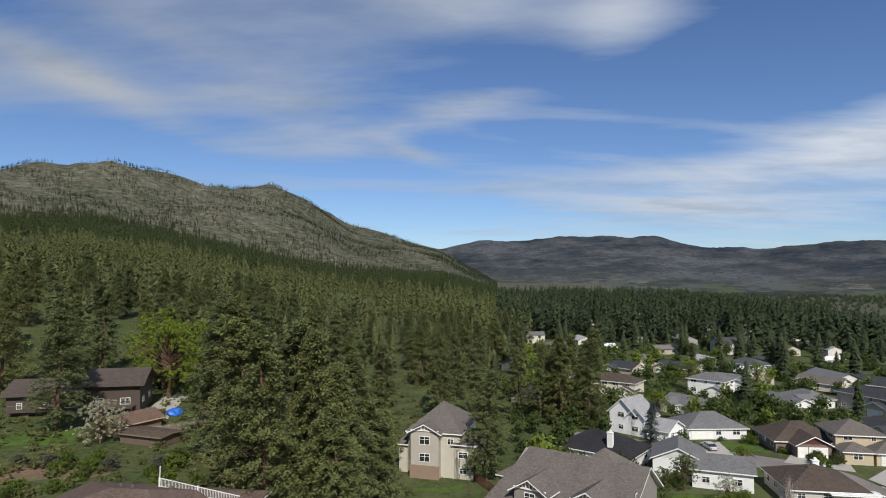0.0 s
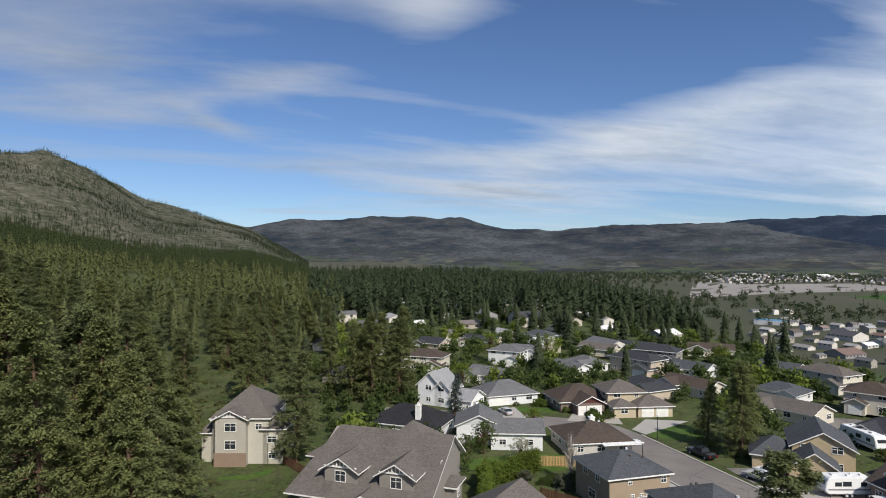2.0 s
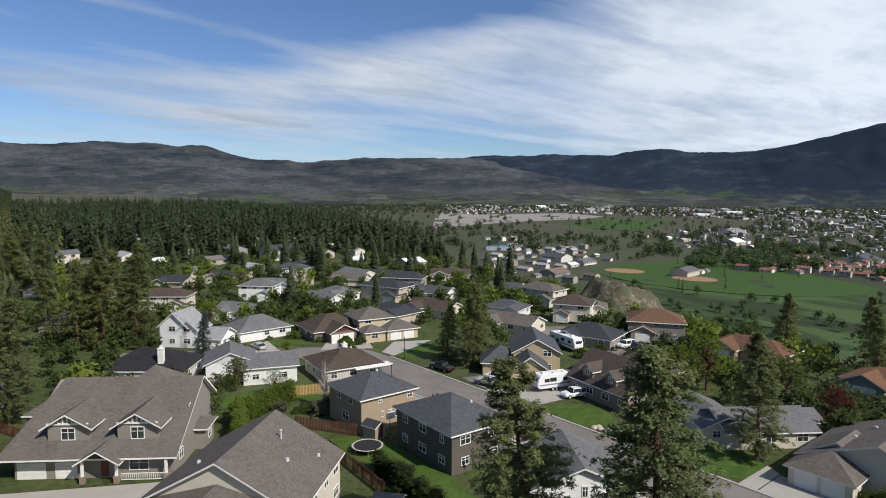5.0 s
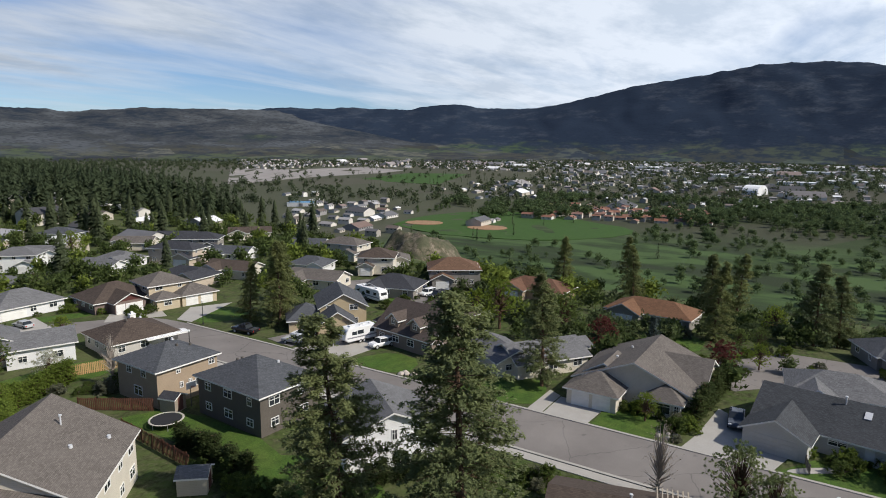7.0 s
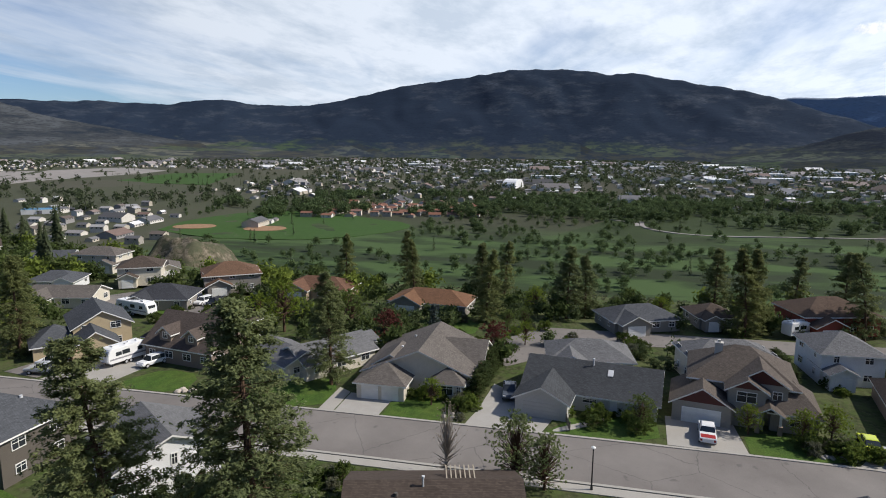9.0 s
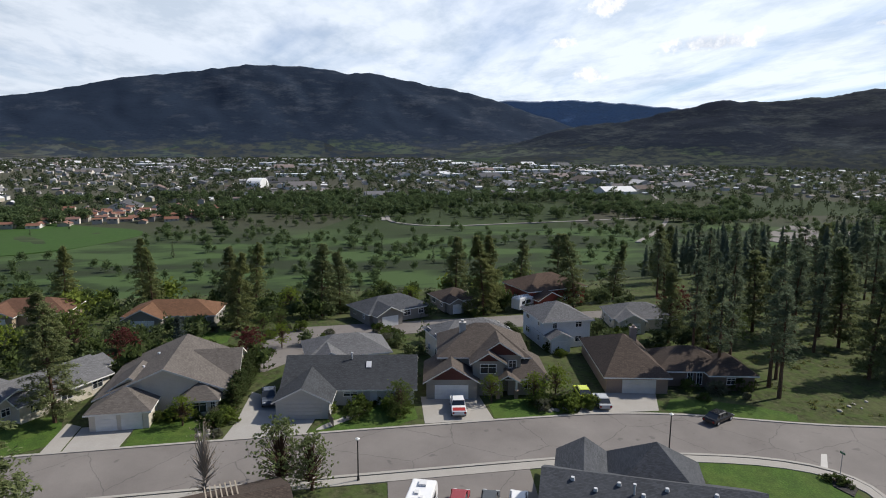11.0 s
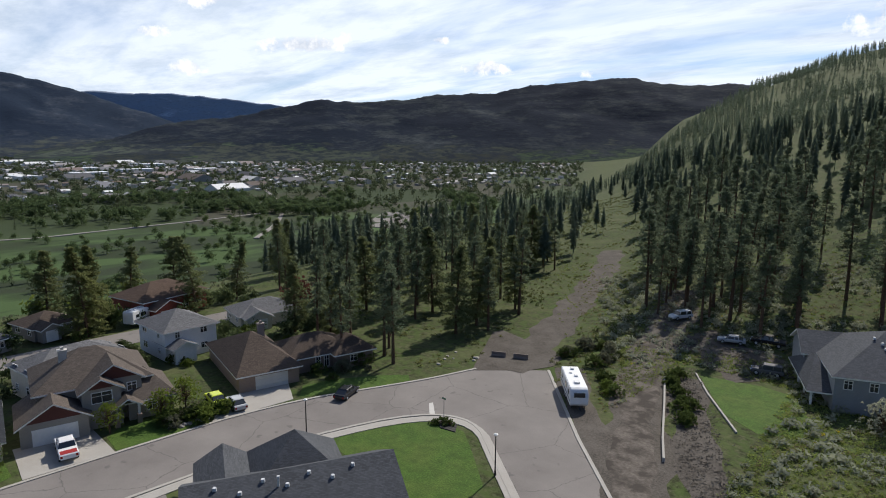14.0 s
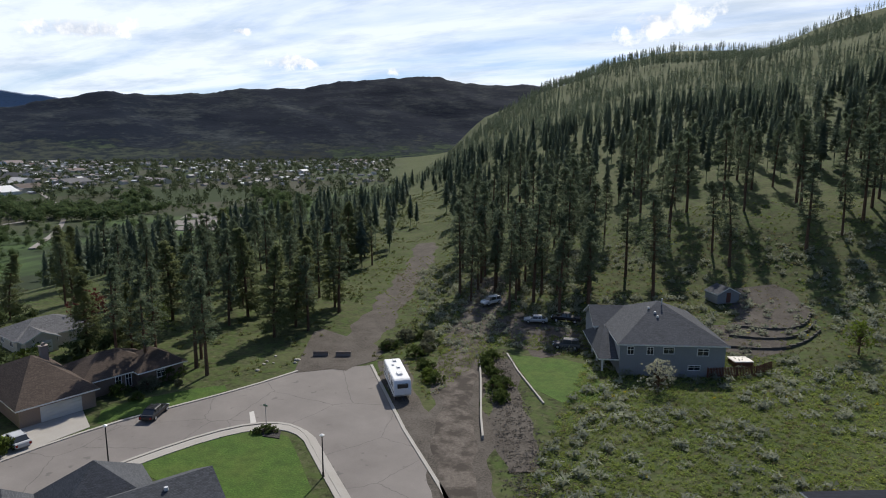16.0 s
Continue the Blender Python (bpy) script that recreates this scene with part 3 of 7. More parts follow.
@lru_cache(None)
def window_mesh(w, h, cross):
    """A frame with crossing bars in one piece: the solid cells of a grid, with depth."""
    bm = bmesh.new()
    f = 0.09
    xs = [-w / 2, -w / 2 + f] + ([-0.03, 0.03] if cross else []) + [w / 2 - f, w / 2]
    zs = [0, f] + ([h * 0.62, h * 0.62 + 0.05] if cross else []) + [h - f, h]
    solid = lambda i, k: 0 <= i < len(xs) - 1 and 0 <= k < len(zs) - 1 and (i % 2 == 0 or k % 2 == 0)
    made = {}

    def at(i, k, y):
        if (i, k, y) not in made:
            made[(i, k, y)] = bm.verts.new((xs[i], y, zs[k]))
        return made[(i, k, y)]
    for i in range(len(xs) - 1):
        for k in range(len(zs) - 1):
            if not solid(i, k):
                continue
            ring = ((i, k), (i + 1, k), (i + 1, k + 1), (i, k + 1))
            bm.faces.new([at(*c, -0.07) for c in ring])
            bm.faces.new([at(*c, 0.0) for c in ring[::-1]])
            for (a, b), other in zip(zip(ring, ring[1:] + ring[:1]), ((i, k - 1), (i + 1, k), (i, k + 1), (i - 1, k))):
                if not solid(*other):
                    bm.faces.new((at(*a, -0.07), at(*a, 0.0), at(*b, 0.0), at(*b, -0.07)))
    return mesh("window", bm, paint(WHITE))


@lru_cache(None)
def pane_mesh(w, h):
    bm = bmesh.new()
    box(bm, -w / 2 + 0.05, -0.03, 0.05, w / 2 - 0.05, -0.004, h - 0.05)
    return mesh("pane", bm, GLASS)


def window(parent, at, w=1.3, h=1.2, cross=True):
    win = part("window", window_mesh(w, h, cross), None, parent, "white-framed window", at)
    part("pane", pane_mesh(w, h), None, win)
    return win


@lru_cache(None)
def garage_mesh(w, c):
    bm = bmesh.new()
    n = 4
    for k in range(n):
        box(bm, -w / 2, -0.06, 0.04 + k * 0.52, w / 2, 0.0, 0.04 + (k + 1) * 0.52 - 0.02)
        for q in range(max(2, round(w / 0.62))):
            x = -w / 2 + (q + 0.5) * w / max(2, round(w / 0.62))
            box(bm, x - 0.22, -0.075, 0.14 + k * 0.52, x + 0.22, -0.06, 0.44 + k * 0.52)
    return mesh("garage_door", bm, paint(c))


@lru_cache(None)
def door_mesh(c):
    bm = bmesh.new()
    box(bm, -0.47, -0.06, 0.02, 0.47, 0.0, 2.08)
    for x in (-0.24, 0.24):
        for z in (0.2, 1.1):
            box(bm, x - 0.15, -0.08, z, x + 0.15, -0.06, z + 0.7)
    return mesh("door", bm, paint(c))


def side_pose(side, w, d, u, z):
    """The pose of a thing on a block's wall: f front (-y), r, b, l; u along the wall from its left, as seen from outside."""
    a = {"f": (0, 0, -d / 2), "r": (90, w / 2, 0), "b": (180, 0, d / 2), "l": (270, -w / 2, 0)}[side]
    half = (w if side in "fb" else d) / 2
    turn = pose(0, 0, 0, 0, 0, a[0])
    return pose(a[1], a[2], z) @ turn @ pose(u - half, -0.004, 0)


def house(label, x, y, rot, blocks, wall, roof, z=None, trim=WHITE, rng=1, chimney=None, category="house", name="house", group="houses of the neighbourhood"):
    """blocks: dicts with at=(cx, cy), size=(w, d), h, roof='hip'|'gable', pitch, turn (ridge along y when 90), and what sits on the walls."""
    r = random.Random(rng)
    root = new(name)
    root.matrix_basis = pose(x, y, zat(x, y) if z is None else z, 0, 0, rot)
    tagged(root, label, category, group)
    for b in blocks:
        w, d = b["size"]
        h, pitch, kind, over = b.get("h", 2.7), b.get("pitch", 0.45), b.get("roof", "hip"), b.get("over", 0.5)
        m = pose(*b.get("at", (0, 0)), b.get("z", 0.0), 0, 0, b.get("turn", 0))
        if not b.get("open"):
            bm = bmesh.new()
            wall_mesh(bm, kind, w, d, h, pitch, m)
            part("wall", bm, siding(b.get("wall", wall)), root)
        bm = bmesh.new()
        roof_mesh(bm, kind, w, d, h, pitch, over, m)
        part("roof", bm, (shingles(b.get("tile", roof)), paint(trim)), root)
        for side, c in b.get("gable", ()):
            # a panel of another colour in the gable
            k = -1 if side == "l" else 1
            bm = bmesh.new()
            tri = [(k * (w / 2 + 0.03), -d / 2 + 0.2, h), (k * (w / 2 + 0.03), d / 2 - 0.2, h), (k * (w / 2 + 0.03), 0, h + d / 2 * pitch - 0.3)]
            near = [bm.verts.new(m @ Vector(q)) for q in tri]
            back = [bm.verts.new(m @ (Vector(q) - Vector((k * 0.05, 0, 0)))) for q in tri]
            bm.faces.new(near)
            bm.faces.new(back[::-1])
            for q in range(3):
                bm.faces.new((near[q], back[q], back[(q + 1) % 3], near[(q + 1) % 3]))
            bmesh.ops.recalc_face_normals(bm, faces=bm.faces[:])
            part("gable_panel", bm, siding(c), root)
        for vx, vy, vk in b.get("vents", ()):
            slope = h + (d / 2 - abs(vy)) * pitch
            bm = bmesh.new()
            if vk == "pipe":
                bmesh.ops.create_cone(bm, cap_ends=True, segments=8, radius1=0.09, radius2=0.09, depth=1.1, matrix=m @ pose(vx, vy, slope + 0.4))
                bmesh.ops.create_cone(bm, cap_ends=True, segments=8, radius1=0.16, radius2=0.16, depth=0.14, matrix=m @ pose(vx, vy, slope + 0.98))
            elif vk == "skylight":
                t = m @ pose(vx, vy, slope + 0.02) @ Matrix.Rotation(math.atan(pitch) * (1 if vy < 0 else -1), 4, "X")
                bmesh.ops.create_cube(bm, size=1, matrix=t @ Matrix.Diagonal((0.75, 1.2, 0.2, 1)))
            else:
                bmesh.ops.create_cone(bm, cap_ends=True, segments=10, radius1=0.22, radius2=0.18, depth=0.3, matrix=m @ pose(vx, vy, slope + 0.12))
            part("skylight" if vk == "skylight" else "roof_vent", bm, paint((0.55, 0.56, 0.58), 0.4) if vk != "box" else paint((0.1, 0.09, 0.08)), root)
        for side, u, ww in b.get("garage", ()):
            part("garage_door", garage_mesh(ww, b.get("gcol", WHITE)), None, root, "panelled garage door", m @ side_pose(side, w, d, u, 0))
        for side, u in b.get("door", ()):
            part("door", door_mesh(b.get("dcol", (0.12, 0.05, 0.04))), None, root, "panelled front door", m @ side_pose(side, w, d, u, 0.15))
        for side, u, zz, ww, hh in b.get("win", ()):
            window(root, m @ side_pose(side, w, d, u, zz), ww, hh)
        for side in b.get("auto", "" if b.get("open") else "flr"):
            run = w if side in "fb" else d
            count = int(run // 3.4)
            for q in range(count):
                u = (q + 0.5) * run / count + r.uniform(-0.3, 0.3)
                if any(s == side and abs(g - u) < ww / 2 + 0.9 for s, g, ww in b.get("garage", ())):
                    continue
                if any(s == side and abs(g - u) < 1.3 for s, g in b.get("door", ())):
                    continue
                for k in range(2 if h > 4.4 else 1):
                    size = r.choice(((1.3, 1.1), (1.7, 1.2), (0.9, 1.1)))
                    window(root, m @ side_pose(side, w, d, u, 0.95 + k * 2.7), *size)
    if chimney:
        cx, cy, top, col = chimney
        bm = bmesh.new()
        box(bm, cx - 0.5, cy - 0.4, 0, cx + 0.5, cy + 0.4, top)
        box(bm, cx - 0.58, cy - 0.48, top, cx + 0.58, cy + 0.48, top + 0.12)
        box(bm, cx - 0.2, cy - 0.2, top + 0.12, cx + 0.2, cy + 0.2, top + 0.5)
        part("chimney", bm, paint(col), root)
    return root


TAUPE, TAUPE_ROOF = (0.26, 0.24, 0.215), (0.14, 0.124, 0.112)
GREY_ROOF, DARK_ROOF, BROWN_ROOF, SLATE_ROOF = (0.15, 0.15, 0.155), (0.05, 0.052, 0.06), (0.085, 0.066, 0.055), (0.085, 0.09, 0.1)
CREAM, TAN, PALE = (0.62, 0.57, 0.48), (0.36, 0.28, 0.2), (0.72, 0.72, 0.72)


MAROON_WOOD = (0.1, 0.035, 0.03)


def column(root, x, y, h, stone=0.9):
    """A porch post on a stone pier."""
    bm = bmesh.new()
    box(bm, x - 0.14, y - 0.14, stone, x + 0.14, y + 0.14, h)
    box(bm, x - 0.2, y - 0.2, h - 0.15, x + 0.2, y + 0.2, h)
    post = part("post", bm, paint(WHITE), root)
    bm = bmesh.new()
    box(bm, x - 0.28, y - 0.28, 0, x + 0.28, y + 0.28, stone)
    part("pier", bm, paint((0.25, 0.19, 0.15), 0.9), post, "stone-faced pier")


def truss(root, x, y, z, w, rise):
    """White timber trim in the head of a gable that faces the front."""
    for k in range(-2, 3):
        top = rise * (1 - abs(k) * 0.36)
        bm = bmesh.new()
        box(bm, x + k * w * 0.11 - 0.07, y - 0.12, z, x + k * w * 0.11 + 0.07, y, z + max(0.25, top - 0.2))
        part("gable_bar", bm, paint(WHITE), root)
    bm = bmesh.new()
    box(bm, x - w / 2, y - 0.14, z - 0.2, x + w / 2, y, z)
    part("gable_beam", bm, paint(WHITE), root)


def rail(root, x0, x1, y, h=0.9):
    """A white porch balustrade."""
    bm = bmesh.new()
    for z in (0.12, h):
        box(bm, x0, y - 0.04, z, x1, y + 0.04, z + 0.08)
    n = max(2, int((x1 - x0) / 0.22))
    for k in range(n + 1):
        x = x0 + (x1 - x0) * k / n
        box(bm, x - 0.025, y - 0.025, 0.2, x + 0.025, y + 0.025, h)
    part("balustrade", bm, paint(WHITE), root)


def planes_roof(root, planes, tile, trim=WHITE, thick=0.22):
    bm = bmesh.new()
    for q in planes:
        a = [bm.verts.new(c) for c in q]
        b = [bm.verts.new((c[0], c[1], c[2] - thick)) for c in q]
        bm.faces.new(a).material_index = 0
        bm.faces.new(b[::-1]).material_index = 1
        for i in range(len(q)):
            j = (i + 1) % len(q)
            bm.faces.new((b[i], b[j], a[j], a[i])).material_index = 1
    bmesh.ops.recalc_face_normals(bm, faces=bm.faces[:])
    return part("roof", bm, (shingles(tile), paint(trim)), root)


# west of the street: the craftsman house with its long front roof
craft = house("taupe craftsman house with brown roof, white trussed dormers and porch", 5.0, 89.8, -35.3, [
    dict(at=(7.0, 5.5), size=(6.4, 4.9), h=6.4, roof="gable", pitch=0.6, turn=90, over=0.7, auto="", win=(("l", 2.45, 4.35, 1.7, 1.6),)),
    dict(at=(15.4, 5.5), size=(6.4, 4.9), h=6.4, roof="gable", pitch=0.6, turn=90, over=0.7, auto="", win=(("l", 2.45, 4.35, 1.7, 1.6),)),
    dict(at=(11.9, 0.6), size=(3.2, 4.4), h=3.0, roof="gable", pitch=0.62, turn=90, open=True),
    dict(at=(11.5, 19), size=(8, 8), h=6.2, pitch=0.75, auto=""),
    dict(at=(1.2, 13.5), size=(7, 7), h=5.2, pitch=0.55, auto="l"),
    dict(at=(20.8, 11), size=(1.6, 4), h=3.2, pitch=0.4, auto="r")], TAUPE, TAUPE_ROOF, 0.0)
planes_roof(craft, [[(-0.4, -0.4, 3.0), (21.0, -0.4, 3.0), (20.7, 12.3, 9.4), (2.0, 12.3, 9.4)], [(20.7, 12.3, 9.4), (21.0, 17.2, 5.6), (1.6, 17.2, 5.6), (2.0, 12.3, 9.4)]], TAUPE_ROOF)
bm = bmesh.new()
ring = [(0.9, 0), (16.6, 0), (16.6, 5.9), (12.3, 9.1), (0.9, 3.3)]
ends = [[bm.verts.new((x, y, z)) for y, z in ring] for x in (1.2, 20.2)]
bm.faces.new(ends[0])
bm.faces.new(ends[1][::-1])
for k in range(5):
    bm.faces.new((ends[0][k], ends[0][(k + 1) % 5], ends[1][(k + 1) % 5], ends[1][k]))
bmesh.ops.recalc_face_normals(bm, faces=bm.faces[:])
part("wall", bm, siding(TAUPE), craft)
for u, ww in ((3.2, 3.4), (7.3, 2.6)):
    part("garage_door", garage_mesh(ww, WHITE), None, craft, "white carriage-style garage door", pose(u, 0.89, 0))
part("door", door_mesh((0.16, 0.06, 0.04)), None, craft, "red-brown front door", pose(11.9, 0.89, 0.2))
window(craft, pose(16.0, 0.89, 0.9), 2.4, 1.5)
for u, zz, ww, hh in ((7.5, 5.6, 1.1, 1.5), (3.5, 1.2, 1.4, 1.4), (10.5, 1.2, 1.6, 1.4)):
    window(craft, pose(20.2, u, zz) @ pose(0, 0, 0, 0, 0, 90) @ pose(0, -0.004, 0), ww, hh)
for u in (9.9, 13.9, 19.6):
    column(craft, u, -0.1 if u > 18 else -0.6, 3.0)
rail(craft, 14.2, 19.4, -0.1)
for u in (7.0, 15.4):
    truss(craft, u, 2.26, 6.55, 5.0, 1.3)

house("cream house with weathered brown-grey shingle roof", 25.0, 62.4, 42.5, [
    dict(size=(13.7, 15.8), h=5.6, roof="gable", pitch=0.55, auto="fb", vents=((2.5, -2.6, "pipe"), (-0.5, -4.5, "cap"), (3.5, -6.5, "cap"), (-3, 4, "cap"))),
    dict(at=(-12.8, 0), size=(12, 15.8), h=5.5, roof="gable", pitch=0.27, auto="l", vents=((1.0, -2.5, "skylight"), (-1.5, 3.0, "cap")))], CREAM, TAUPE_ROOF, 0.0)
tall = house("tall beige three-storey house with stone base and brown roof", 0.2, 119.3, -16, [
    dict(size=(9.6, 13), h=8.3, roof="hip", pitch=0.62, auto="", win=(("f", 7.9, 5.9, 1.2, 1.1), ("r", 3, 5.9, 1.2, 1.2))),
    dict(at=(-1.3, -6.0), size=(4, 5.2), h=8.4, roof="gable", pitch=0.5, turn=90, auto="", over=0.6, win=(("l", 2.6, 6.0, 2.0, 1.5), ("l", 2.6, 3.0, 2.0, 1.5)), wall=(0.42, 0.39, 0.34)),
    dict(at=(5.6, -2.5), size=(3.6, 8), h=6.4, roof="hip", pitch=0.5, auto="f"),
    dict(at=(-5.5, -2), size=(3, 7), h=5.5, roof="hip", pitch=0.5, auto="f")], (0.5, 0.47, 0.4), TAUPE_ROOF, 0.0)
truss(tall, -1.3, -8.02, 8.6, 5.2, 1.2)
bm = bmesh.new()
box(bm, -4.0, -8.2, 0, 1.4, -7.98, 2.4)
part("stone_base", bm, paint((0.26, 0.19, 0.14), 0.95), tall, "brown stone base course")
house("tan two-storey house with dark hipped roof", 52, 79.9, -1, [dict(size=(9.6, 9.6), h=5.6, pitch=0.42, auto="", win=(("f", 3.6, 2.0, 0.6, 0.9), ("f", 5.0, 2.0, 0.6, 0.9), ("f", 6.3, 1.6, 1.0, 1.6), ("f", 8.6, 4.0, 1.0, 0.9), ("f", 3.2, 4.2, 0.7, 0.6), ("l", 3, 3.9, 1.2, 1.1), ("l", 6.5, 3.9, 1.2, 1.1), ("l", 5, 1.0, 2.0, 1.4)), vents=((0.6, -1.5, "box"), (2.4, -2.0, "box"), (1.5, 1.0, "cap"))),
      dict(at=(2.5, 5), size=(6, 5), h=3.6, roof="gable", turn=90, pitch=0.5, auto="")], TAN, SLATE_ROOF, 0.0)
house("dark brown two-storey house with hipped slate-grey roof", 54, 63.2, -3, [dict(size=(9.4, 12.8), h=5.6, pitch=0.42, auto="fl", vents=((-0.5, 3.5, "box"), (0.8, 4.2, "box"), (1.5, -2.5, "cap")))], (0.12, 0.105, 0.09), SLATE_ROOF, 0.0)
house("white house with pale grey shingle roof", 55.4, 43.4, -37, [dict(size=(10, 10.8), h=4.4, roof="gable", pitch=0.42, turn=90, auto="", win=(("l", 5.6, 3.2, 0.7, 1.3), ("l", 3.6, 2.7, 0.7, 0.8), ("l", 7.6, 2.9, 0.7, 0.9), ("l", 2.0, 0.6, 1.0, 0.9)))], (0.86, 0.86, 0.86), GREY_ROOF, 0.0)
house("low house with dark brown hipped roof and white awning", 61, 104, -8, [dict(size=(11.5, 11), h=2.8, pitch=0.42, vents=((-1, -0.6, "box"), (1.5, -0.5, "cap"))), dict(at=(3.5, -5.6), size=(6.5, 1.6), h=2.5, pitch=0.1, roof="gable", tile=(0.75, 0.75, 0.75), open=True)], (0.5, 0.47, 0.43), BROWN_ROOF, 0.0, chimney=(0.5, 0.5, 5.5, WHITE))
house("white house with grey roof in two lengths", 48.5, 110, -21, [dict(size=(9.5, 8), h=3.4, roof="gable", pitch=0.4), dict(at=(-7, 3), size=(9, 8.5), h=3.9, roof="gable", pitch=0.45, turn=90, gable=(("l", (0.55, 0.56, 0.55)),), auto="l")], PALE, GREY_ROOF, 0.0)
house("low house with black roof and white chimney", 31.5, 124, -38, [dict(size=(15, 10), h=2.9, pitch=0.55)], PALE, (0.03, 0.03, 0.034), 0.0, chimney=(3.0, -3.4, 6.3, WHITE))
house("tall white house with steep pale gables", 44, 147, -47, [dict(size=(8, 6.5), h=5.0, roof="gable", pitch=0.9, turn=90, auto="l"), dict(at=(3.5, -1), size=(6, 4), h=4.6, roof="gable", pitch=0.9, turn=90, auto="l"), dict(at=(9, -1), size=(5, 7), h=2.7, roof="gable", pitch=0.5, garage=(("f", 2.5, 2.6),))], (0.8, 0.8, 0.8), (0.3, 0.3, 0.31), 0.0)
house("white bungalow with grey hipped roof and garage", 60.5, 144, 2, [dict(size=(13, 10), h=2.7, pitch=0.5, garage=(("f", 3, 4.8),))], PALE, GREY_ROOF, 0.0)
house("brown bungalow with gabled double garage", 75, 133.5, -6, [dict(size=(13, 11), h=2.7, pitch=0.5, auto="lr"), dict(at=(-0.5, -5.2), size=(7, 6.5), h=2.7, roof="gable", pitch=0.5, turn=90, auto="", garage=(("l", 4.0, 3.6), ("l", 1.1, 1.9)), gable=(("l", MAROON_WOOD),)), dict(at=(4.6, -5.6), size=(3, 3), h=2.6, roof="gable", pitch=0.6, turn=90, open=True)], (0.2, 0.15, 0.13), BROWN_ROOF, 0.0)
house("tan house with arched double garage", 87, 122.5, -11, [dict(size=(8, 7), h=2.7, garage=(("f", 2.2, 2.8), ("f", 5.6, 2.8))), dict(at=(-5, 5), size=(9, 9), h=5.0), dict(at=(-7, -1), size=(5, 5), h=2.7)], (0.5, 0.42, 0.3), TAUPE_ROOF, 0.0)
brown = house("low house with brown shingle roof, roof vents and rooftop pergola", 53.0, 12, -76, [dict(size=(16, 11), h=3.4, pitch=0.4, vents=((-3.5, -1.6, "box"), (-1, -0.7, "pipe"), (-1.5, -3, "box"), (1.5, -3.4, "box")), roof="gable"), dict(at=(5.5, -3.4), size=(6, 6), h=3.4, pitch=0.6)], TAUPE, BROWN_ROOF, -0.8)
for k in range(7):
    bm = bmesh.new()
    box(bm, 1.2 + k * 0.45, 0.6, 5.2, 1.32 + k * 0.45, 3.2, 5.32)
    part("pergola_slat", bm, paint((0.36, 0.31, 0.24)), brown)
house("grey house with dark slate-coloured shingle roof and roof vents", 48.6, -29.0, -114, [
    dict(size=(19, 11), h=2.8, pitch=0.5, roof="gable", vents=tuple((-7 + k * 2.1, -0.9 - (k % 2) * 0.8, "cap") for k in range(7)) + ((-1.5, -1.6, "pipe"),)),
    dict(at=(1.0, 5.5), size=(9, 9), h=2.9, pitch=0.85), dict(at=(-6, 6), size=(7, 5), h=2.8, pitch=0.6, roof="gable", turn=90)], (0.3, 0.31, 0.33), SLATE_ROOF, 0.0)
# east of the street
east = house("beige bungalow with grey-brown roof, two garage doors and bay window", 92, 21.5, -90, [
    dict(size=(15, 17), h=2.8, pitch=0.42, auto="r", roof="gable", turn=90, vents=((2.5, 3.0, "cap"), (-2, 4, "cap"))),
    dict(at=(-4.6, -8.4), size=(7, 6.8), h=2.7, roof="hip", pitch=0.5, auto=""),
    dict(at=(-4.6, -3.4), size=(6, 5), h=3.6, roof="gable", turn=90, pitch=0.6, auto=""),
    dict(at=(4.6, -7.4), size=(4.5, 4.6), h=2.8, roof="hip", pitch=0.65, auto="", win=(("f", 2.3, 0.7, 1.9, 1.7), ("f", 0.6, 0.7, 0.7, 1.6), ("f", 4.0, 0.7, 0.7, 1.6))),
    dict(at=(5.5, 2), size=(6, 9), h=3.4, roof="gable", pitch=0.5, auto="", gable=(("r", CREAM),))], CREAM, TAUPE_ROOF, 0.0)
for u in (-6.1, -3.1):
    part("garage_door", garage_mesh(2.5, WHITE), None, east, "white panelled garage door", pose(u, -11.81, 0))
house("pale bungalow with long dark grey roof and skylight", 88.3, -3.6, -99, [
    dict(size=(18.0, 11), h=2.7, roof="gable", pitch=0.5, auto="", win=(("f", 9.2, 1.3, 2.0, 0.7),), door=(("f", 12.4),), dcol=(0.6, 0.6, 0.6), vents=((2.5, -1.8, "skylight"), (0.0, -0.8, "pipe"))),
    dict(at=(-5.6, -5.8), size=(8, 7), h=2.7, roof="gable", turn=90, pitch=0.5, garage=(("l", 3.6, 4.9),), gcol=(0.5, 0.48, 0.44), auto="")], (0.5, 0.49, 0.46), (0.062, 0.066, 0.072), 0.0)
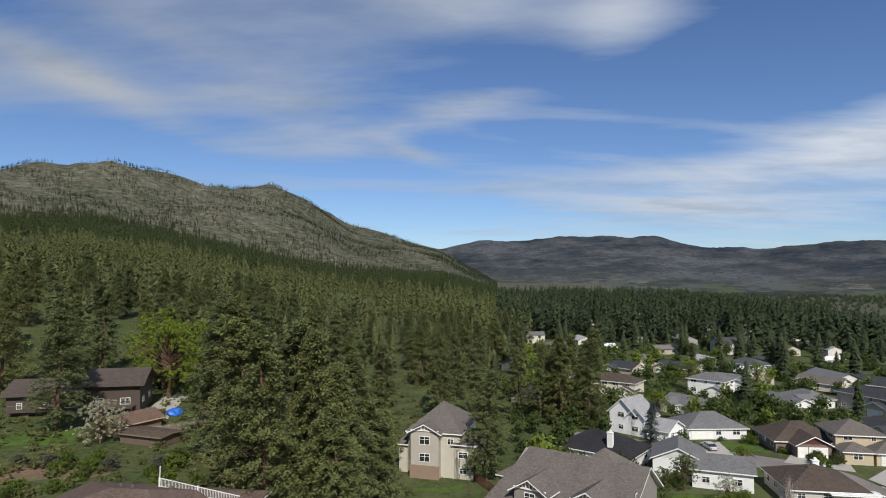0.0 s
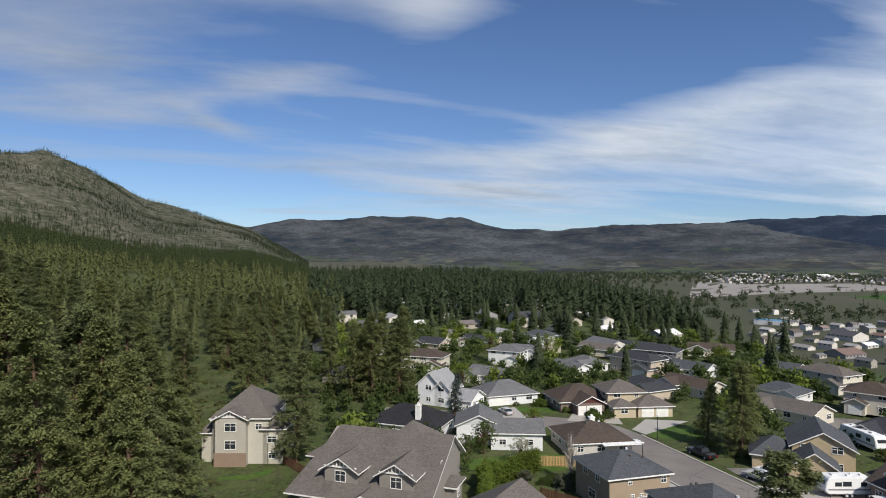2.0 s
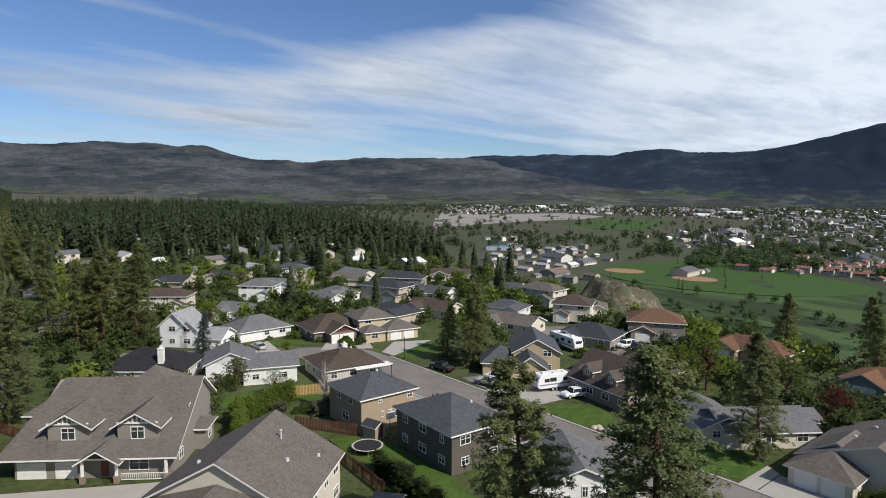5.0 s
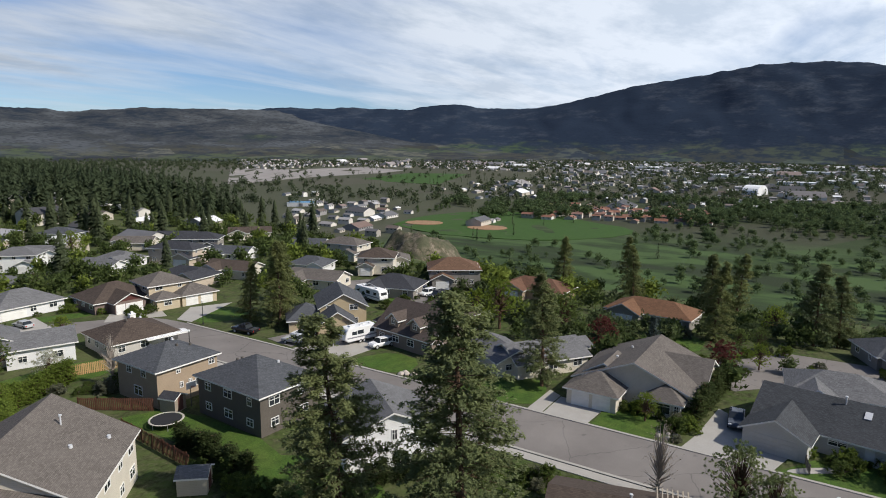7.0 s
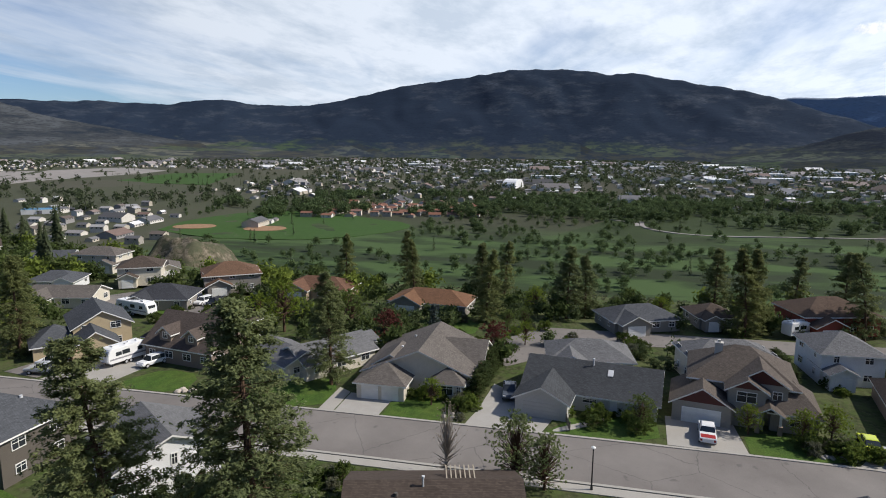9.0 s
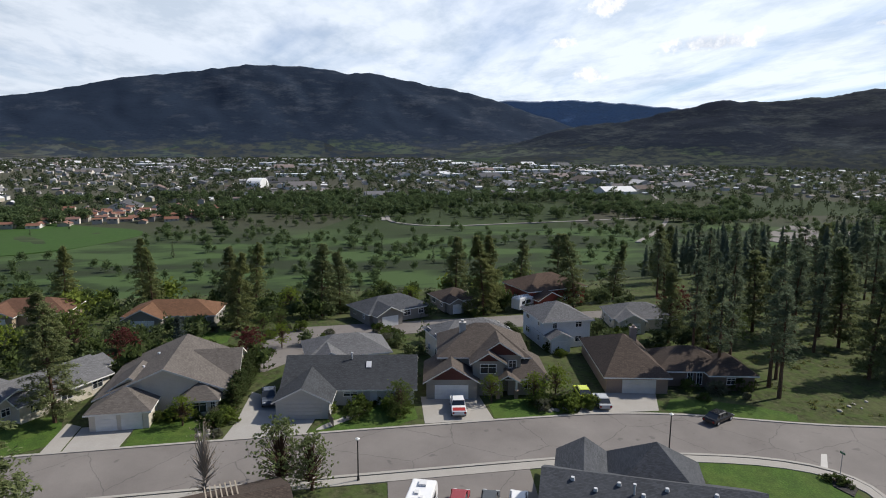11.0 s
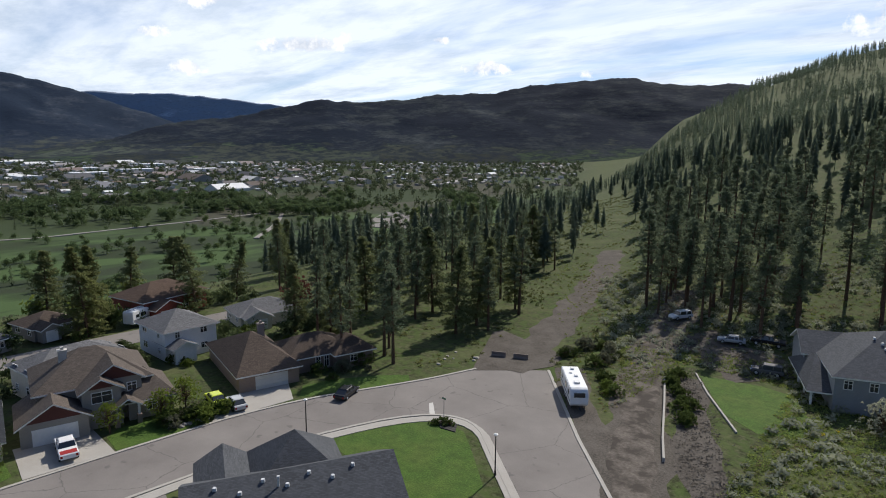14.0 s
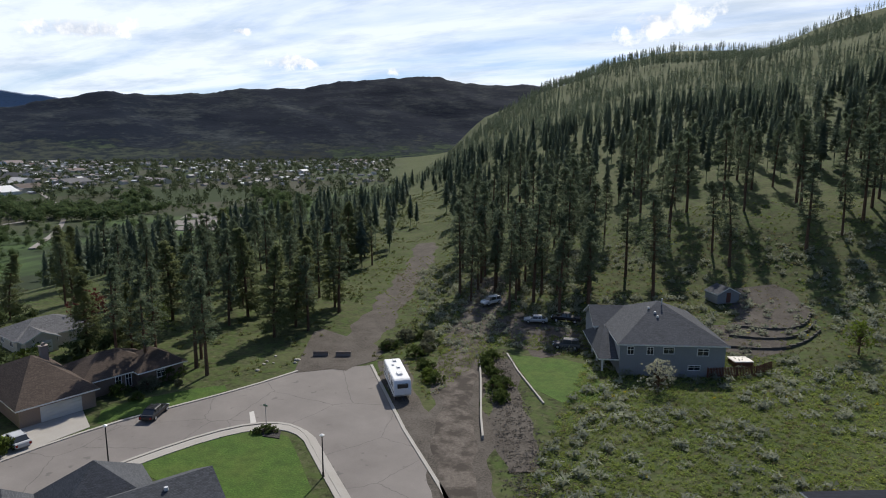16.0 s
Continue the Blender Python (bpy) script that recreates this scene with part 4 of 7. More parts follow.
cras = house("two-storey taupe house with maroon gables and brown roof", 90, -22, -100, [
    dict(at=(1.5, 1.5), size=(13, 11), h=5.2, pitch=0.6, auto="lr"),
    dict(at=(-3.4, -4.2), size=(8, 7.2), h=2.9, roof="gable", turn=90, pitch=0.6, garage=(("l", 3.6, 4.8),), gable=(("l", MAROON_WOOD),), auto=""),
    dict(at=(1.9, -3.4), size=(7, 4.4), h=5.2, roof="gable", turn=90, pitch=0.62, auto="", gable=(("l", MAROON_WOOD),), win=(("l", 2.2, 3.3, 2.4, 1.5),)),
    dict(at=(3.6, -1.8), size=(7, 6.4), h=5.6, roof="gable", turn=90, pitch=0.65, auto="", gable=(("l", MAROON_WOOD),), win=(("l", 5.2, 3.6, 1.2, 1.2),)),
    dict(at=(7.6, -2.2), size=(5.5, 9), h=2.9, roof="hip", pitch=0.6, auto="f"),
    dict(at=(4.6, -6.6), size=(3, 3), h=2.8, roof="gable", turn=90, pitch=0.6, open=True)], (0.3, 0.28, 0.25), (0.11, 0.092, 0.08), 0.0, chimney=(-1.5, 1.0, 8.6, (0.5, 0.48, 0.45)))
for u in (3.3, 5.9):
    column(cras, u, -7.9, 2.8, 1.2)
house("low bungalow with brown hipped roof and cream garage door", 88.6, -46.3, -102, [
    dict(size=(9.0, 18), h=2.8, pitch=0.4, garage=(("f", 4.8, 4.9),), gcol=(0.62, 0.6, 0.55), auto="", wall=(0.3, 0.22, 0.17)),
    dict(at=(9.5, -1.5), size=(11, 9), h=2.8, pitch=0.5, win=(("f", 4.8, 0.3, 0.9, 2.0), ("f", 6.2, 0.3, 0.9, 2.0)), auto=""),
    dict(at=(14.5, -4), size=(6.5, 7), h=2.8, pitch=0.6, auto="f")], (0.2, 0.15, 0.12), BROWN_ROOF, 0.0, chimney=(2.5, 3, 6.4, (0.3, 0.25, 0.22)))
house("cream L-shaped bungalow with grey roof", 92, 39.0, -35, [dict(size=(13, 9), h=2.7, roof="gable", pitch=0.42), dict(at=(-5.5, 3), size=(11, 7), h=2.7, roof="gable", pitch=0.42, turn=90), dict(at=(8, 2), size=(4, 5), h=2.5, roof="gable", pitch=0.4)], CREAM, GREY_ROOF, 0.0)
house("brown house with small dormers and dark roof", 91.5, 61.5, -100, [dict(size=(14, 11), h=3.2, pitch=0.75, roof="gable"), dict(at=(-3, -3), size=(4, 2.4), h=5.2, roof="gable", turn=90, pitch=0.8, win=(("l", 1.2, 4.0, 1.0, 1.1),), auto=""), dict(at=(2.5, -3), size=(4, 2.4), h=5.2, roof="gable", turn=90, pitch=0.8, win=(("l", 1.2, 4.0, 1.0, 1.1),), auto=""), dict(at=(0, 5), size=(10, 8), h=5.0, pitch=0.6), dict(at=(-8, 2), size=(6, 8), h=2.8, pitch=0.6, garage=(("f", 3, 4.4),))], (0.24, 0.19, 0.155), (0.1, 0.08, 0.07), 0.0, chimney=(5, 1, 8.6, (0.2, 0.17, 0.15)))
house("tan house with steep dark gables, one before the other", 90.5, 82.5, -42, [
    dict(at=(-0.4, -4.2), size=(9, 6.8), h=2.9, roof="gable", pitch=0.68, turn=90, auto=""),
    dict(at=(1.5, 3), size=(11, 9), h=4.6, roof="gable", pitch=0.55, turn=90, auto="l"),
    dict(at=(-5.5, 0.5), size=(7, 8), h=2.8, pitch=0.55, auto="")], (0.46, 0.37, 0.24), SLATE_ROOF, 0.0)
# south of the track
grey = house("large grey two-storey house with hipped slate-grey roof", 15.2, -106.5, -155.5, [
    dict(size=(16, 19), h=5.4, pitch=0.45, roof="hip", auto="", win=(("f", 1.6, 3.4, 1.1, 1.3), ("f", 4.6, 3.4, 1.1, 1.3), ("f", 7.4, 3.6, 1.7, 1.1), ("f", 12.6, 3.4, 1.8, 1.2), ("f", 11.4, 1.0, 1.9, 0.9), ("l", 3, 3.4, 1.2, 1.2), ("l", 8, 3.4, 1.2, 1.2)), vents=((-2, -2, "cap"), (-1, -4, "cap"), (-1.2, -3, "cap"), (0.4, -1, "pipe"))),
    dict(at=(-9.0, -1.5), size=(3.2, 14), h=2.6, roof="hip", pitch=0.45, open=True),
    dict(at=(-6.5, 5), size=(7, 9), h=5.2, roof="gable", pitch=0.5, auto="")], (0.27, 0.28, 0.29), SLATE_ROOF, 0.0)
for y in (-8.0, -3.5, 1.0):
    column(grey, -10.3, y, 2.5, 0.1)
# second row and the streets behind
for a in ((101.5, -3, -84, 13, 9, 2.7, GREY_ROOF, CREAM), (101, -24, -80, 13, 8, 4.6, GREY_ROOF, CREAM), (127.5, -13, -67, 14, 9, 2.7, SLATE_ROOF, TAUPE), (135, -50, -76, 15, 11, 4.2, (0.1, 0.07, 0.055), (0.25, 0.06, 0.04)),
          (106.5, -42, -87, 9, 10, 5.2, GREY_ROOF, PALE), (130.5, 30, -95, 17, 9, 2.7, (0.17, 0.092, 0.055), TAUPE), (136.5, 59, -90, 16, 9, 2.7, (0.15, 0.082, 0.055), TAN), (137, 83, -55, 13, 10, 4.8, (0.15, 0.09, 0.06), TAUPE),
          (138, 109, -60, 10, 9, 5.0, BROWN_ROOF, CREAM), (133, -28, -76, 8, 8, 2.7, BROWN_ROOF, TAUPE), (119.5, 89, -75, 13, 10, 2.7, DARK_ROOF, TAUPE), (113, -62, -100, 12, 9, 2.7, GREY_ROOF, CREAM)):
    w, d = a[3], a[4]
    house("house with shingle roof on the second street", a[0], a[1], a[2], [dict(size=(w, d), h=a[5], pitch=0.45, roof="hip"), dict(at=(-w * 0.25, -d * 0.4), size=(d * 0.7, w * 0.4), h=min(a[5], 2.8), pitch=0.5, roof="gable", turn=90, auto="", garage=(("l", w * 0.2, w * 0.26),))], a[7], a[6], 0.0, rng=int(a[0] * 7))
hues = ((PALE, GREY_ROOF), (CREAM, BROWN_ROOF), (PALE, SLATE_ROOF), (TAUPE, DARK_ROOF), ((0.8, 0.8, 0.78), GREY_ROOF), (CREAM, TAUPE_ROOF), ((0.5, 0.42, 0.34), DARK_ROOF))
row = ((102, 176, -70), (137, 200, -60), (114, 166, -75), (127, 157, -70), (99, 140, -80), (152, 149, -60), (150, 131, -75), (160, 188, -50), (147, 112, -60), (111, 137, -80),
       (82, 192, -45), (66, 166, -55), (93, 205, -40), (92, 168, -70), (130, 178, -60), (68, 232, -60), (27, 179, -30), (88, 232, -50), (110, 225, -60), (115, 110, -70), (128, 125, -60), (121, 200, -60), (52, 190, -40), (40, 215, -60))
for k, (x, y, a) in enumerate(row):
    c, t = hues[(k * 3 + k // 4) % 7]
    w, d, h = 11 + (k * 7 % 5), 8 + (k * 3 % 3), (2.7, 2.7, 5.0, 2.7)[k % 4]
    house("suburban house with shingle roof and garage", x, y, a + (k * 37 % 20) - 10, [dict(size=(w, d), h=h, pitch=0.42, roof=("hip", "gable")[k % 2]), dict(at=(w * 0.3 * (-1) ** k, -d * 0.4), size=(d * 0.7, w * 0.42), h=2.7, pitch=0.45, roof="gable", turn=90, auto="", garage=(("l", w * 0.21, w * 0.28),))], c, t, 0.0, rng=k + 40)
# on the slope to the north-west
WEATHERED = (0.075, 0.058, 0.048)
cabin = house("long dark weathered wooden house with balconies on the slope", -65, 117, 12, [
    dict(at=(4.6, 0), size=(9, 9), h=7.6, roof="gable", pitch=0.45, over=0.9, auto="fr"),
    dict(at=(-6.2, -0.8), size=(12, 9.5), h=6.4, roof="gable", pitch=0.38, over=0.8, auto="f"),
    dict(at=(-2.6, -5.2), size=(4.5, 3.5), h=2.7, roof="gable", turn=90, pitch=0.4, open=True)], WEATHERED, (0.085, 0.068, 0.06), 9.0, trim=(0.09, 0.07, 0.06))
for x0, x1 in ((1.0, 8.4), (-11.5, -5.0)):
    bm = bmesh.new()
    box(bm, x0, -7.0, 3.3, x1, -4.4, 3.5)
    part("balcony", bm, paint(WEATHERED), cabin)
    bm = bmesh.new()
    box(bm, x0, -7.0, 4.45, x1, -6.9, 4.55)
    for k in range(int((x1 - x0) / 0.35) + 1):
        box(bm, x0 + k * 0.35, -6.98, 3.5, x0 + k * 0.35 + 0.06, -6.92, 4.45)
    part("balcony_rail", bm, paint((0.14, 0.11, 0.09)), cabin, "weathered balcony rail")
    for px in (x0 + 0.1, x1 - 0.2):
        bm = bmesh.new()
        box(bm, px, -6.95, 0, px + 0.15, -6.8, 3.3)
        part("post", bm, paint(WEATHERED), cabin)
shed = house("small shed with brown roof and yellow gable on the slope", -51.0, 104.5, -30, [dict(size=(6, 5), h=2.0, roof="gable", turn=90, pitch=0.45, auto="", gable=(("l", (0.5, 0.36, 0.16)),))], (0.2, 0.13, 0.09), (0.15, 0.1, 0.075), None, trim=(0.45, 0.34, 0.2), name="shed", category="shed")
lean = house("low lean-to with a brown plank roof below the shed", -45.5, 98.0, -20, [dict(size=(8, 4), h=1.7, roof="gable", pitch=0.12, auto="")], (0.14, 0.1, 0.08), (0.1, 0.075, 0.06), None, trim=(0.2, 0.15, 0.1), name="shed", category="shed")
nearby = house("low house with plain brown roof and white roof-terrace rail", -31, 62.5, -8, [dict(size=(21, 17), h=2.6, roof="hip", pitch=0.3, vents=((-3, 3, "box"), (-1, 2, "box"), (3, 2.5, "box")))], TAUPE, (0.13, 0.095, 0.08), 9.8)
back = nearby.matrix_basis.inverted()
line = [(-32.0, 71.5), (-30.4, 67.8), (-25.2, 65.0), (-20.0, 62.3)]
for (x0, y0), (x1, y1) in zip(line, line[1:]):
    run, turn = math.hypot(x1 - x0, y1 - y0), math.degrees(math.atan2(y1 - y0, x1 - x0))
    bm = bmesh.new()
    for zz in (0.12, 0.95):
        box(bm, 0, -0.03, zz, run, 0.03, zz + 0.07)
    for k in range(int(run / 0.22)):
        box(bm, 0.1 + k * 0.22, -0.015, 0.19, 0.13 + k * 0.22, 0.015, 0.95)
    box(bm, -0.06, -0.06, -0.9, 0.06, 0.06, 1.1)
    part("terrace_rail", bm, paint(WHITE), nearby, "white slatted terrace rail", back @ pose(x0, y0, 13.3, 0, 0, turn))

house("low shed with dark navy metal roof on the slope", -12.0, -66.3, -149.6, [dict(size=(11, 6), h=2.1, roof="gable", pitch=0.12, auto="")], (0.1, 0.1, 0.11), (0.02, 0.024, 0.034), 0.0, name="shed", category="shed")


# ---- vegetation ----
def tri_cloud(rng, centres, size, count, flat=1.0):
    """Small leaf blades, count round each centre."""
    n = len(centres) * count
    c = np.repeat(centres, count, 0)
    s = np.repeat(size, count)[:, None] if np.ndim(size) else size
    mid = c + rng.normal(0, 0.45, (n, 3)) * s
    a = rng.normal(0, 1, (n, 3))
    a[:, 2] *= flat
    a /= np.linalg.norm(a, axis=1, keepdims=True)
    b = rng.normal(0, 1, (n, 3))
    b[:, 2] *= flat
    b /= np.linalg.norm(b, axis=1, keepdims=True)
    v = np.stack([mid - a * s * 0.6, mid + a * s * 0.5 + b * s * 0.35, mid + a * s * 0.25 - b * s * 0.45], 1)
    return v.reshape(-1, 3)


def needle_cloud(rng, centres, ways, size, count):
    """Needle sprays that lie along their branches."""
    n = len(centres) * count
    c, w, s = np.repeat(centres, count, 0), np.repeat(ways, count, 0), np.repeat(size, count)[:, None]
    mid = c + rng.normal(0, 0.62, (n, 3)) * s * (1, 1, 0.8)
    a = w + rng.normal(0, 0.7, (n, 3)) * (1, 1, 0.8)
    a /= np.linalg.norm(a, axis=1, keepdims=True)
    b = np.cross(a, (0, 0, 1.0)) + rng.normal(0, 0.35, (n, 3))
    b /= np.linalg.norm(b, axis=1, keepdims=True)
    v = np.stack([mid - a * s * 0.6, mid + a * s * 0.6 + b * s * 0.3, mid + a * s * 0.35 - b * s * 0.34], 1)
    return v.reshape(-1, 3)


def cone_tube(points, radii, sides=6):
    """A bent tapered tube, as vertices and faces."""
    v, f = [], []
    for (x, y, z), r in zip(points, radii):
        for k in range(sides):
            t = 2 * math.pi * k / sides
            v.append((x + r * math.cos(t), y + r * math.sin(t), z))
    for i in range(len(points) - 1):
        for k in range(sides):
            j = (k + 1) % sides
            f.append((i * sides + k, i * sides + j, (i + 1) * sides + j, (i + 1) * sides + k))
    return v, f


def limb(a, b, r):
    a, b = np.array(a), np.array(b)
    u = b - a
    w = np.cross(u, (0.3, 0.2, 1.0))
    w = w / (np.linalg.norm(w) + 1e-6) * r
    q = np.cross(u, w)
    q = q / (np.linalg.norm(q) + 1e-6) * r
    return [tuple(a + w), tuple(a - 0.5 * w + q), tuple(a - 0.5 * w - q), tuple(b)], [(0, 1, 3), (1, 2, 3), (2, 0, 3)]


def from_lists(name, verts, faces, mat):
    me = bpy.data.meshes.new(name)
    me.from_pydata(verts, [], faces)
    me.materials.append(mat)
    me.update()
    return me


def join(lists):
    v, f = [], []
    for a, b in lists:
        k = len(v)
        v += list(a)
        f += [tuple(i + k for i in q) for q in b]
    return v, f


def conifer(seed, h, spread, bare, whorls, per, tufts, blades, size, mat, droop=0.15, shape=0.8):
    """A pine or spruce: trunk with limbs, and a crown of needle tufts along them. Returns two meshes."""
    rng = np.random.default_rng(seed)
    bendx, bendy = rng.normal(0, 0.012, 2)
    zs = np.linspace(0, h * 0.98, 7)
    stem = [(bendx * z * z / h * 4, bendy * z * z / h * 4, z) for z in zs]
    wood = [cone_tube(stem, [0.016 * h * (1 - z / h) ** 0.8 + 0.03 for z in zs])]
    centres, sizes, ways = [], [], []
    for i in range(whorls):
        t = (i + rng.uniform(0, 0.8)) / whorls
        z = h * (bare + (1 - bare) * t)
        x0, y0 = bendx * z * z / h * 4, bendy * z * z / h * 4
        reach = spread * (1 - t) ** shape * min(1.0, 0.5 + t * 3.0) + 0.25
        for _ in range(per):
            if rng.random() < 0.12:
                continue
            a = rng.uniform(0, 2 * math.pi)
            L = reach * rng.uniform(0.65, 1.15)
            rise = (0.35 * t - droop) * L + rng.normal(0, 0.2)
            tip = (x0 + L * math.cos(a), y0 + L * math.sin(a), z + rise)
            wood.append(limb((x0, y0, z), tip, 0.05))
            for k in range(tufts):
                u = 0.3 + 0.75 * (k + rng.uniform(0, 1)) / tufts
                centres.append((x0 + L * u * math.cos(a) + rng.normal(0, 0.12 * L ** 0.5), y0 + L * u * math.sin(a) + rng.normal(0, 0.12 * L ** 0.5), z + rise * u + rng.normal(0, 0.12) - 0.06 * L * (u > 0.9)))
                sizes.append(size * rng.uniform(0.75, 1.25))
                ways.append((math.cos(a), math.sin(a), 0.35 - 0.5 * u))
    pts = needle_cloud(rng, np.array(centres), np.array(ways), np.array(sizes), blades)
    crown = from_lists("crown", pts.tolist(), [(i, i + 1, i + 2) for i in range(0, len(pts), 3)], mat)
    trunk = from_lists("trunk", *join(wood), BARK)
    return trunk, crown


def broadleaf(seed, h, wide, clumps, blades, size, mat, low=0.25, bark=None):
    """A garden tree: forked trunk and a loose crown of leaf clumps."""
    rng = np.random.default_rng(seed)
    fork = h * low
    wood = [cone_tube([(0, 0, 0), (0.05, 0.02, fork), (0.1, 0.05, h * 0.7)], [0.03 * h, 0.022 * h, 0.006 * h])]
    centres, sizes = [], []
    for _ in range(clumps):
        a, t = rng.uniform(0, 2 * math.pi), rng.uniform(0, 1) ** 0.8
        z = h * (low + (0.97 - low) * t)
        r = wide * math.sin(math.pi * min(0.97, 0.18 + 0.8 * t)) ** 0.7 * rng.uniform(0.45, 1.08)
        c = (r * math.cos(a), r * math.sin(a), z)
        wood.append(limb((0.04, 0.02, fork + 0.45 * (z - fork)), c, 0.018 * h * 0.5))
        for _ in range(3):
            centres.append(tuple(np.array(c) + rng.normal(0, 0.16 * wide, 3) * (1, 1, 0.7)))
            sizes.append(size * rng.uniform(0.7, 1.3))
    pts = tri_cloud(rng, np.array(centres), np.array(sizes), blades)
    crown = from_lists("crown", pts.tolist(), [(i, i + 1, i + 2) for i in range(0, len(pts), 3)], mat)
    return from_lists("trunk", *join(wood), bark or BARK), crown


PINE_GREEN, FIR_GREEN = (0.168, 0.2, 0.092), (0.178, 0.205, 0.084)
PINES = [conifer(10 + k, 20, 4.5, 0.1, 36, 6, 6, 20, 0.3, leaf(PINE_GREEN), 0.12, 0.62) for k in range(4)]
FIRS = [conifer(20 + k, 20, 5.0, 0.04, 38, 6, 6, 20, 0.3, leaf(FIR_GREEN), 0.22, 0.7) for k in range(3)]
NEAR_PINES = [conifer(15 + k, 20, 5.0, 0.06, 40, 6, 9, 22, 0.25, leaf(PINE_GREEN), 0.12, 0.52) for k in range(2)]
TALL_PINES = [conifer(30 + k, 20, 2.8, 0.36, 26, 4, 5, 10, 0.34, leaf((0.14, 0.182, 0.115)), 0.1, 0.55) for k in range(4)]
BLUE_SPRUCE = conifer(41, 10, 2.6, 0.04, 26, 6, 5, 8, 0.3, leaf((0.1, 0.13, 0.12)), 0.2, 0.95)
SPRING = [broadleaf(50 + k, 8, 3.2, 100, 24, 0.19, leaf((0.19, 0.25, 0.045), 0.3)) for k in range(2)]
SUMMER = [broadleaf(60 + k, 8, 3.0, 100, 24, 0.19, leaf((0.13, 0.175, 0.055), 0.3)) for k in range(2)]
MAROON = broadleaf(70, 6, 2.6, 80, 22, 0.18, leaf((0.13, 0.045, 0.04), 0.3))
BLOSSOM = broadleaf(71, 5, 2.4, 80, 20, 0.15, leaf((0.42, 0.43, 0.33), 0.35), 0.1)
BARE = broadleaf(72, 9, 1.6, 130, 2, 0.12, leaf((0.3, 0.25, 0.2), 0.3), 0.12, paint((0.34, 0.3, 0.26)))
SHRUB = [broadleaf(80 + k, 1.6, 1.0, 44, 24, 0.14, leaf(c, 0.3), 0.05) for k, c in enumerate(((0.085, 0.12, 0.035), (0.15, 0.16, 0.11), (0.13, 0.18, 0.04), (0.35, 0.32, 0.03)))]
CEDAR = conifer(90, 4, 0.62, 0.02, 26, 5, 2, 8, 0.22, leaf((0.05, 0.07, 0.026)), -0.4, 0.45)
HEDGE_CEDAR = conifer(91, 3, 0.75, 0.02, 22, 6, 2, 8, 0.24, leaf((0.13, 0.18, 0.035)), -0.4, 0.4)
WILLOW = broadleaf(92, 8, 2.6, 190, 30, 0.13, leaf((0.22, 0.27, 0.12), 0.3), 0.1)
rand = random.Random(5)
TREES = []


def plant(name, pair, x, y, size, wide=None, label="", category="tree", group="", z=None, spin=None):
    """One tree: an empty at the foot, with trunk and crown."""
    root = new(name)
    wide = wide or size
    root.matrix_basis = pose(x, y, (zat(x, y) if z is None else z) - 0.05, 0, 0, rand.uniform(0, 360) if spin is None else spin) @ Matrix.Diagonal((wide, wide, size, 1))
    tagged(root, label, category, group)
    part("trunk", pair[0], None, root)
    part("crown", pair[1], None, root)
    TREES.append((x, y))
    return root


def pine(x, y, h, kind=None, label="tall ponderosa pine with long green needles", group="pines of the bench"):
    kit = kind or PINES
    s = h / 20
    return plant("pine_tree", kit[rand.randrange(len(kit))], x, y, s, s * (1.12 if len(kit) == 1 else rand.uniform(0.9, 1.15)), label, "pine tree", group)


def clear(x, y, r=6.0):
    """No tree within a house or on the street."""
    if 60 < x < 79 and -60 < y < 125:
        return False
    return all((x - a) ** 2 + (y - b) ** 2 > (r + c) ** 2 for a, b, c in SITES)


SITES = [(o.matrix_basis.translation.x, o.matrix_basis.translation.y, 7.0) for o in scene.objects if o.name.startswith("house") and o.parent is None]

# single conifers that stand in the gardens
for x, y, h, kit in ((40.9, 37.2, 20.6, NEAR_PINES[:1]), (44.2, 25.8, 23.3, NEAR_PINES[1:]), (84, 35, 17, PINES), (84, 91, 17, FIRS), (83, 98.5, 12.5, FIRS), (90, 97, 16, FIRS), (7.5, 111, 19, PINES), (-9.5, 97, 15, PINES),
                     (123, 17, 15, FIRS), (133, 1, 16, PINES), (136, -3, 14, PINES), (130, -36, 17, FIRS), (126, -33, 17, FIRS), (149, -32, 16, PINES), (129, -55, 17, PINES), (150, 22, 15, PINES), (146, 16, 16, FIRS), (156, 60, 15, FIRS),
                     (101, -62, 14, PINES), (95, -66, 12, FIRS), (147, -48, 15, PINES), (152, -60, 16, PINES), (140, -70, 14, PINES), (160, 44, 16, FIRS), (152, 40, 15, FIRS)):
    pine(x, y, h, kit)
# the pines in front of the slope
for x, y, h, kit in ((-20, 72, 25, FIRS), (-24, 78, 26, FIRS), (-14, 74, 24, FIRS), (-11, 70, 21, FIRS), (-27, 84, 24, PINES), (-17, 82, 27, FIRS), (-13, 86, 22, PINES), (-33, 92, 24, PINES), (-22, 92, 26, PINES), (-12, 95, 24, FIRS), (-62.5, 102, 21, PINES)):
    pine(x, y, h, kit)
# the clump behind the black roof
for k in range(9):
    pine(28 + rand.uniform(-11, 11), 158 + rand.uniform(-9, 14), rand.uniform(17, 22), FIRS)
# grove on the edge of the bench, south of the street
made = 0
while made < 74:
    a, d = radians(rand.uniform(120, 147)), rand.uniform(98, 215)
    x, y = d * math.sin(a), d * math.cos(a)
    if x < lane(y) + 9 or not clear(x, y, 4) or (x > 150 and y > -90) or any((x - p) ** 2 + (y - q) ** 2 < 14 for p, q in TREES):
        continue
    pine(x, y, rand.uniform(13.5, 18.5), TALL_PINES if rand.random() < 0.75 else PINES, "slim ponderosa pine with a bare lower trunk", "pine grove")
    made += 1
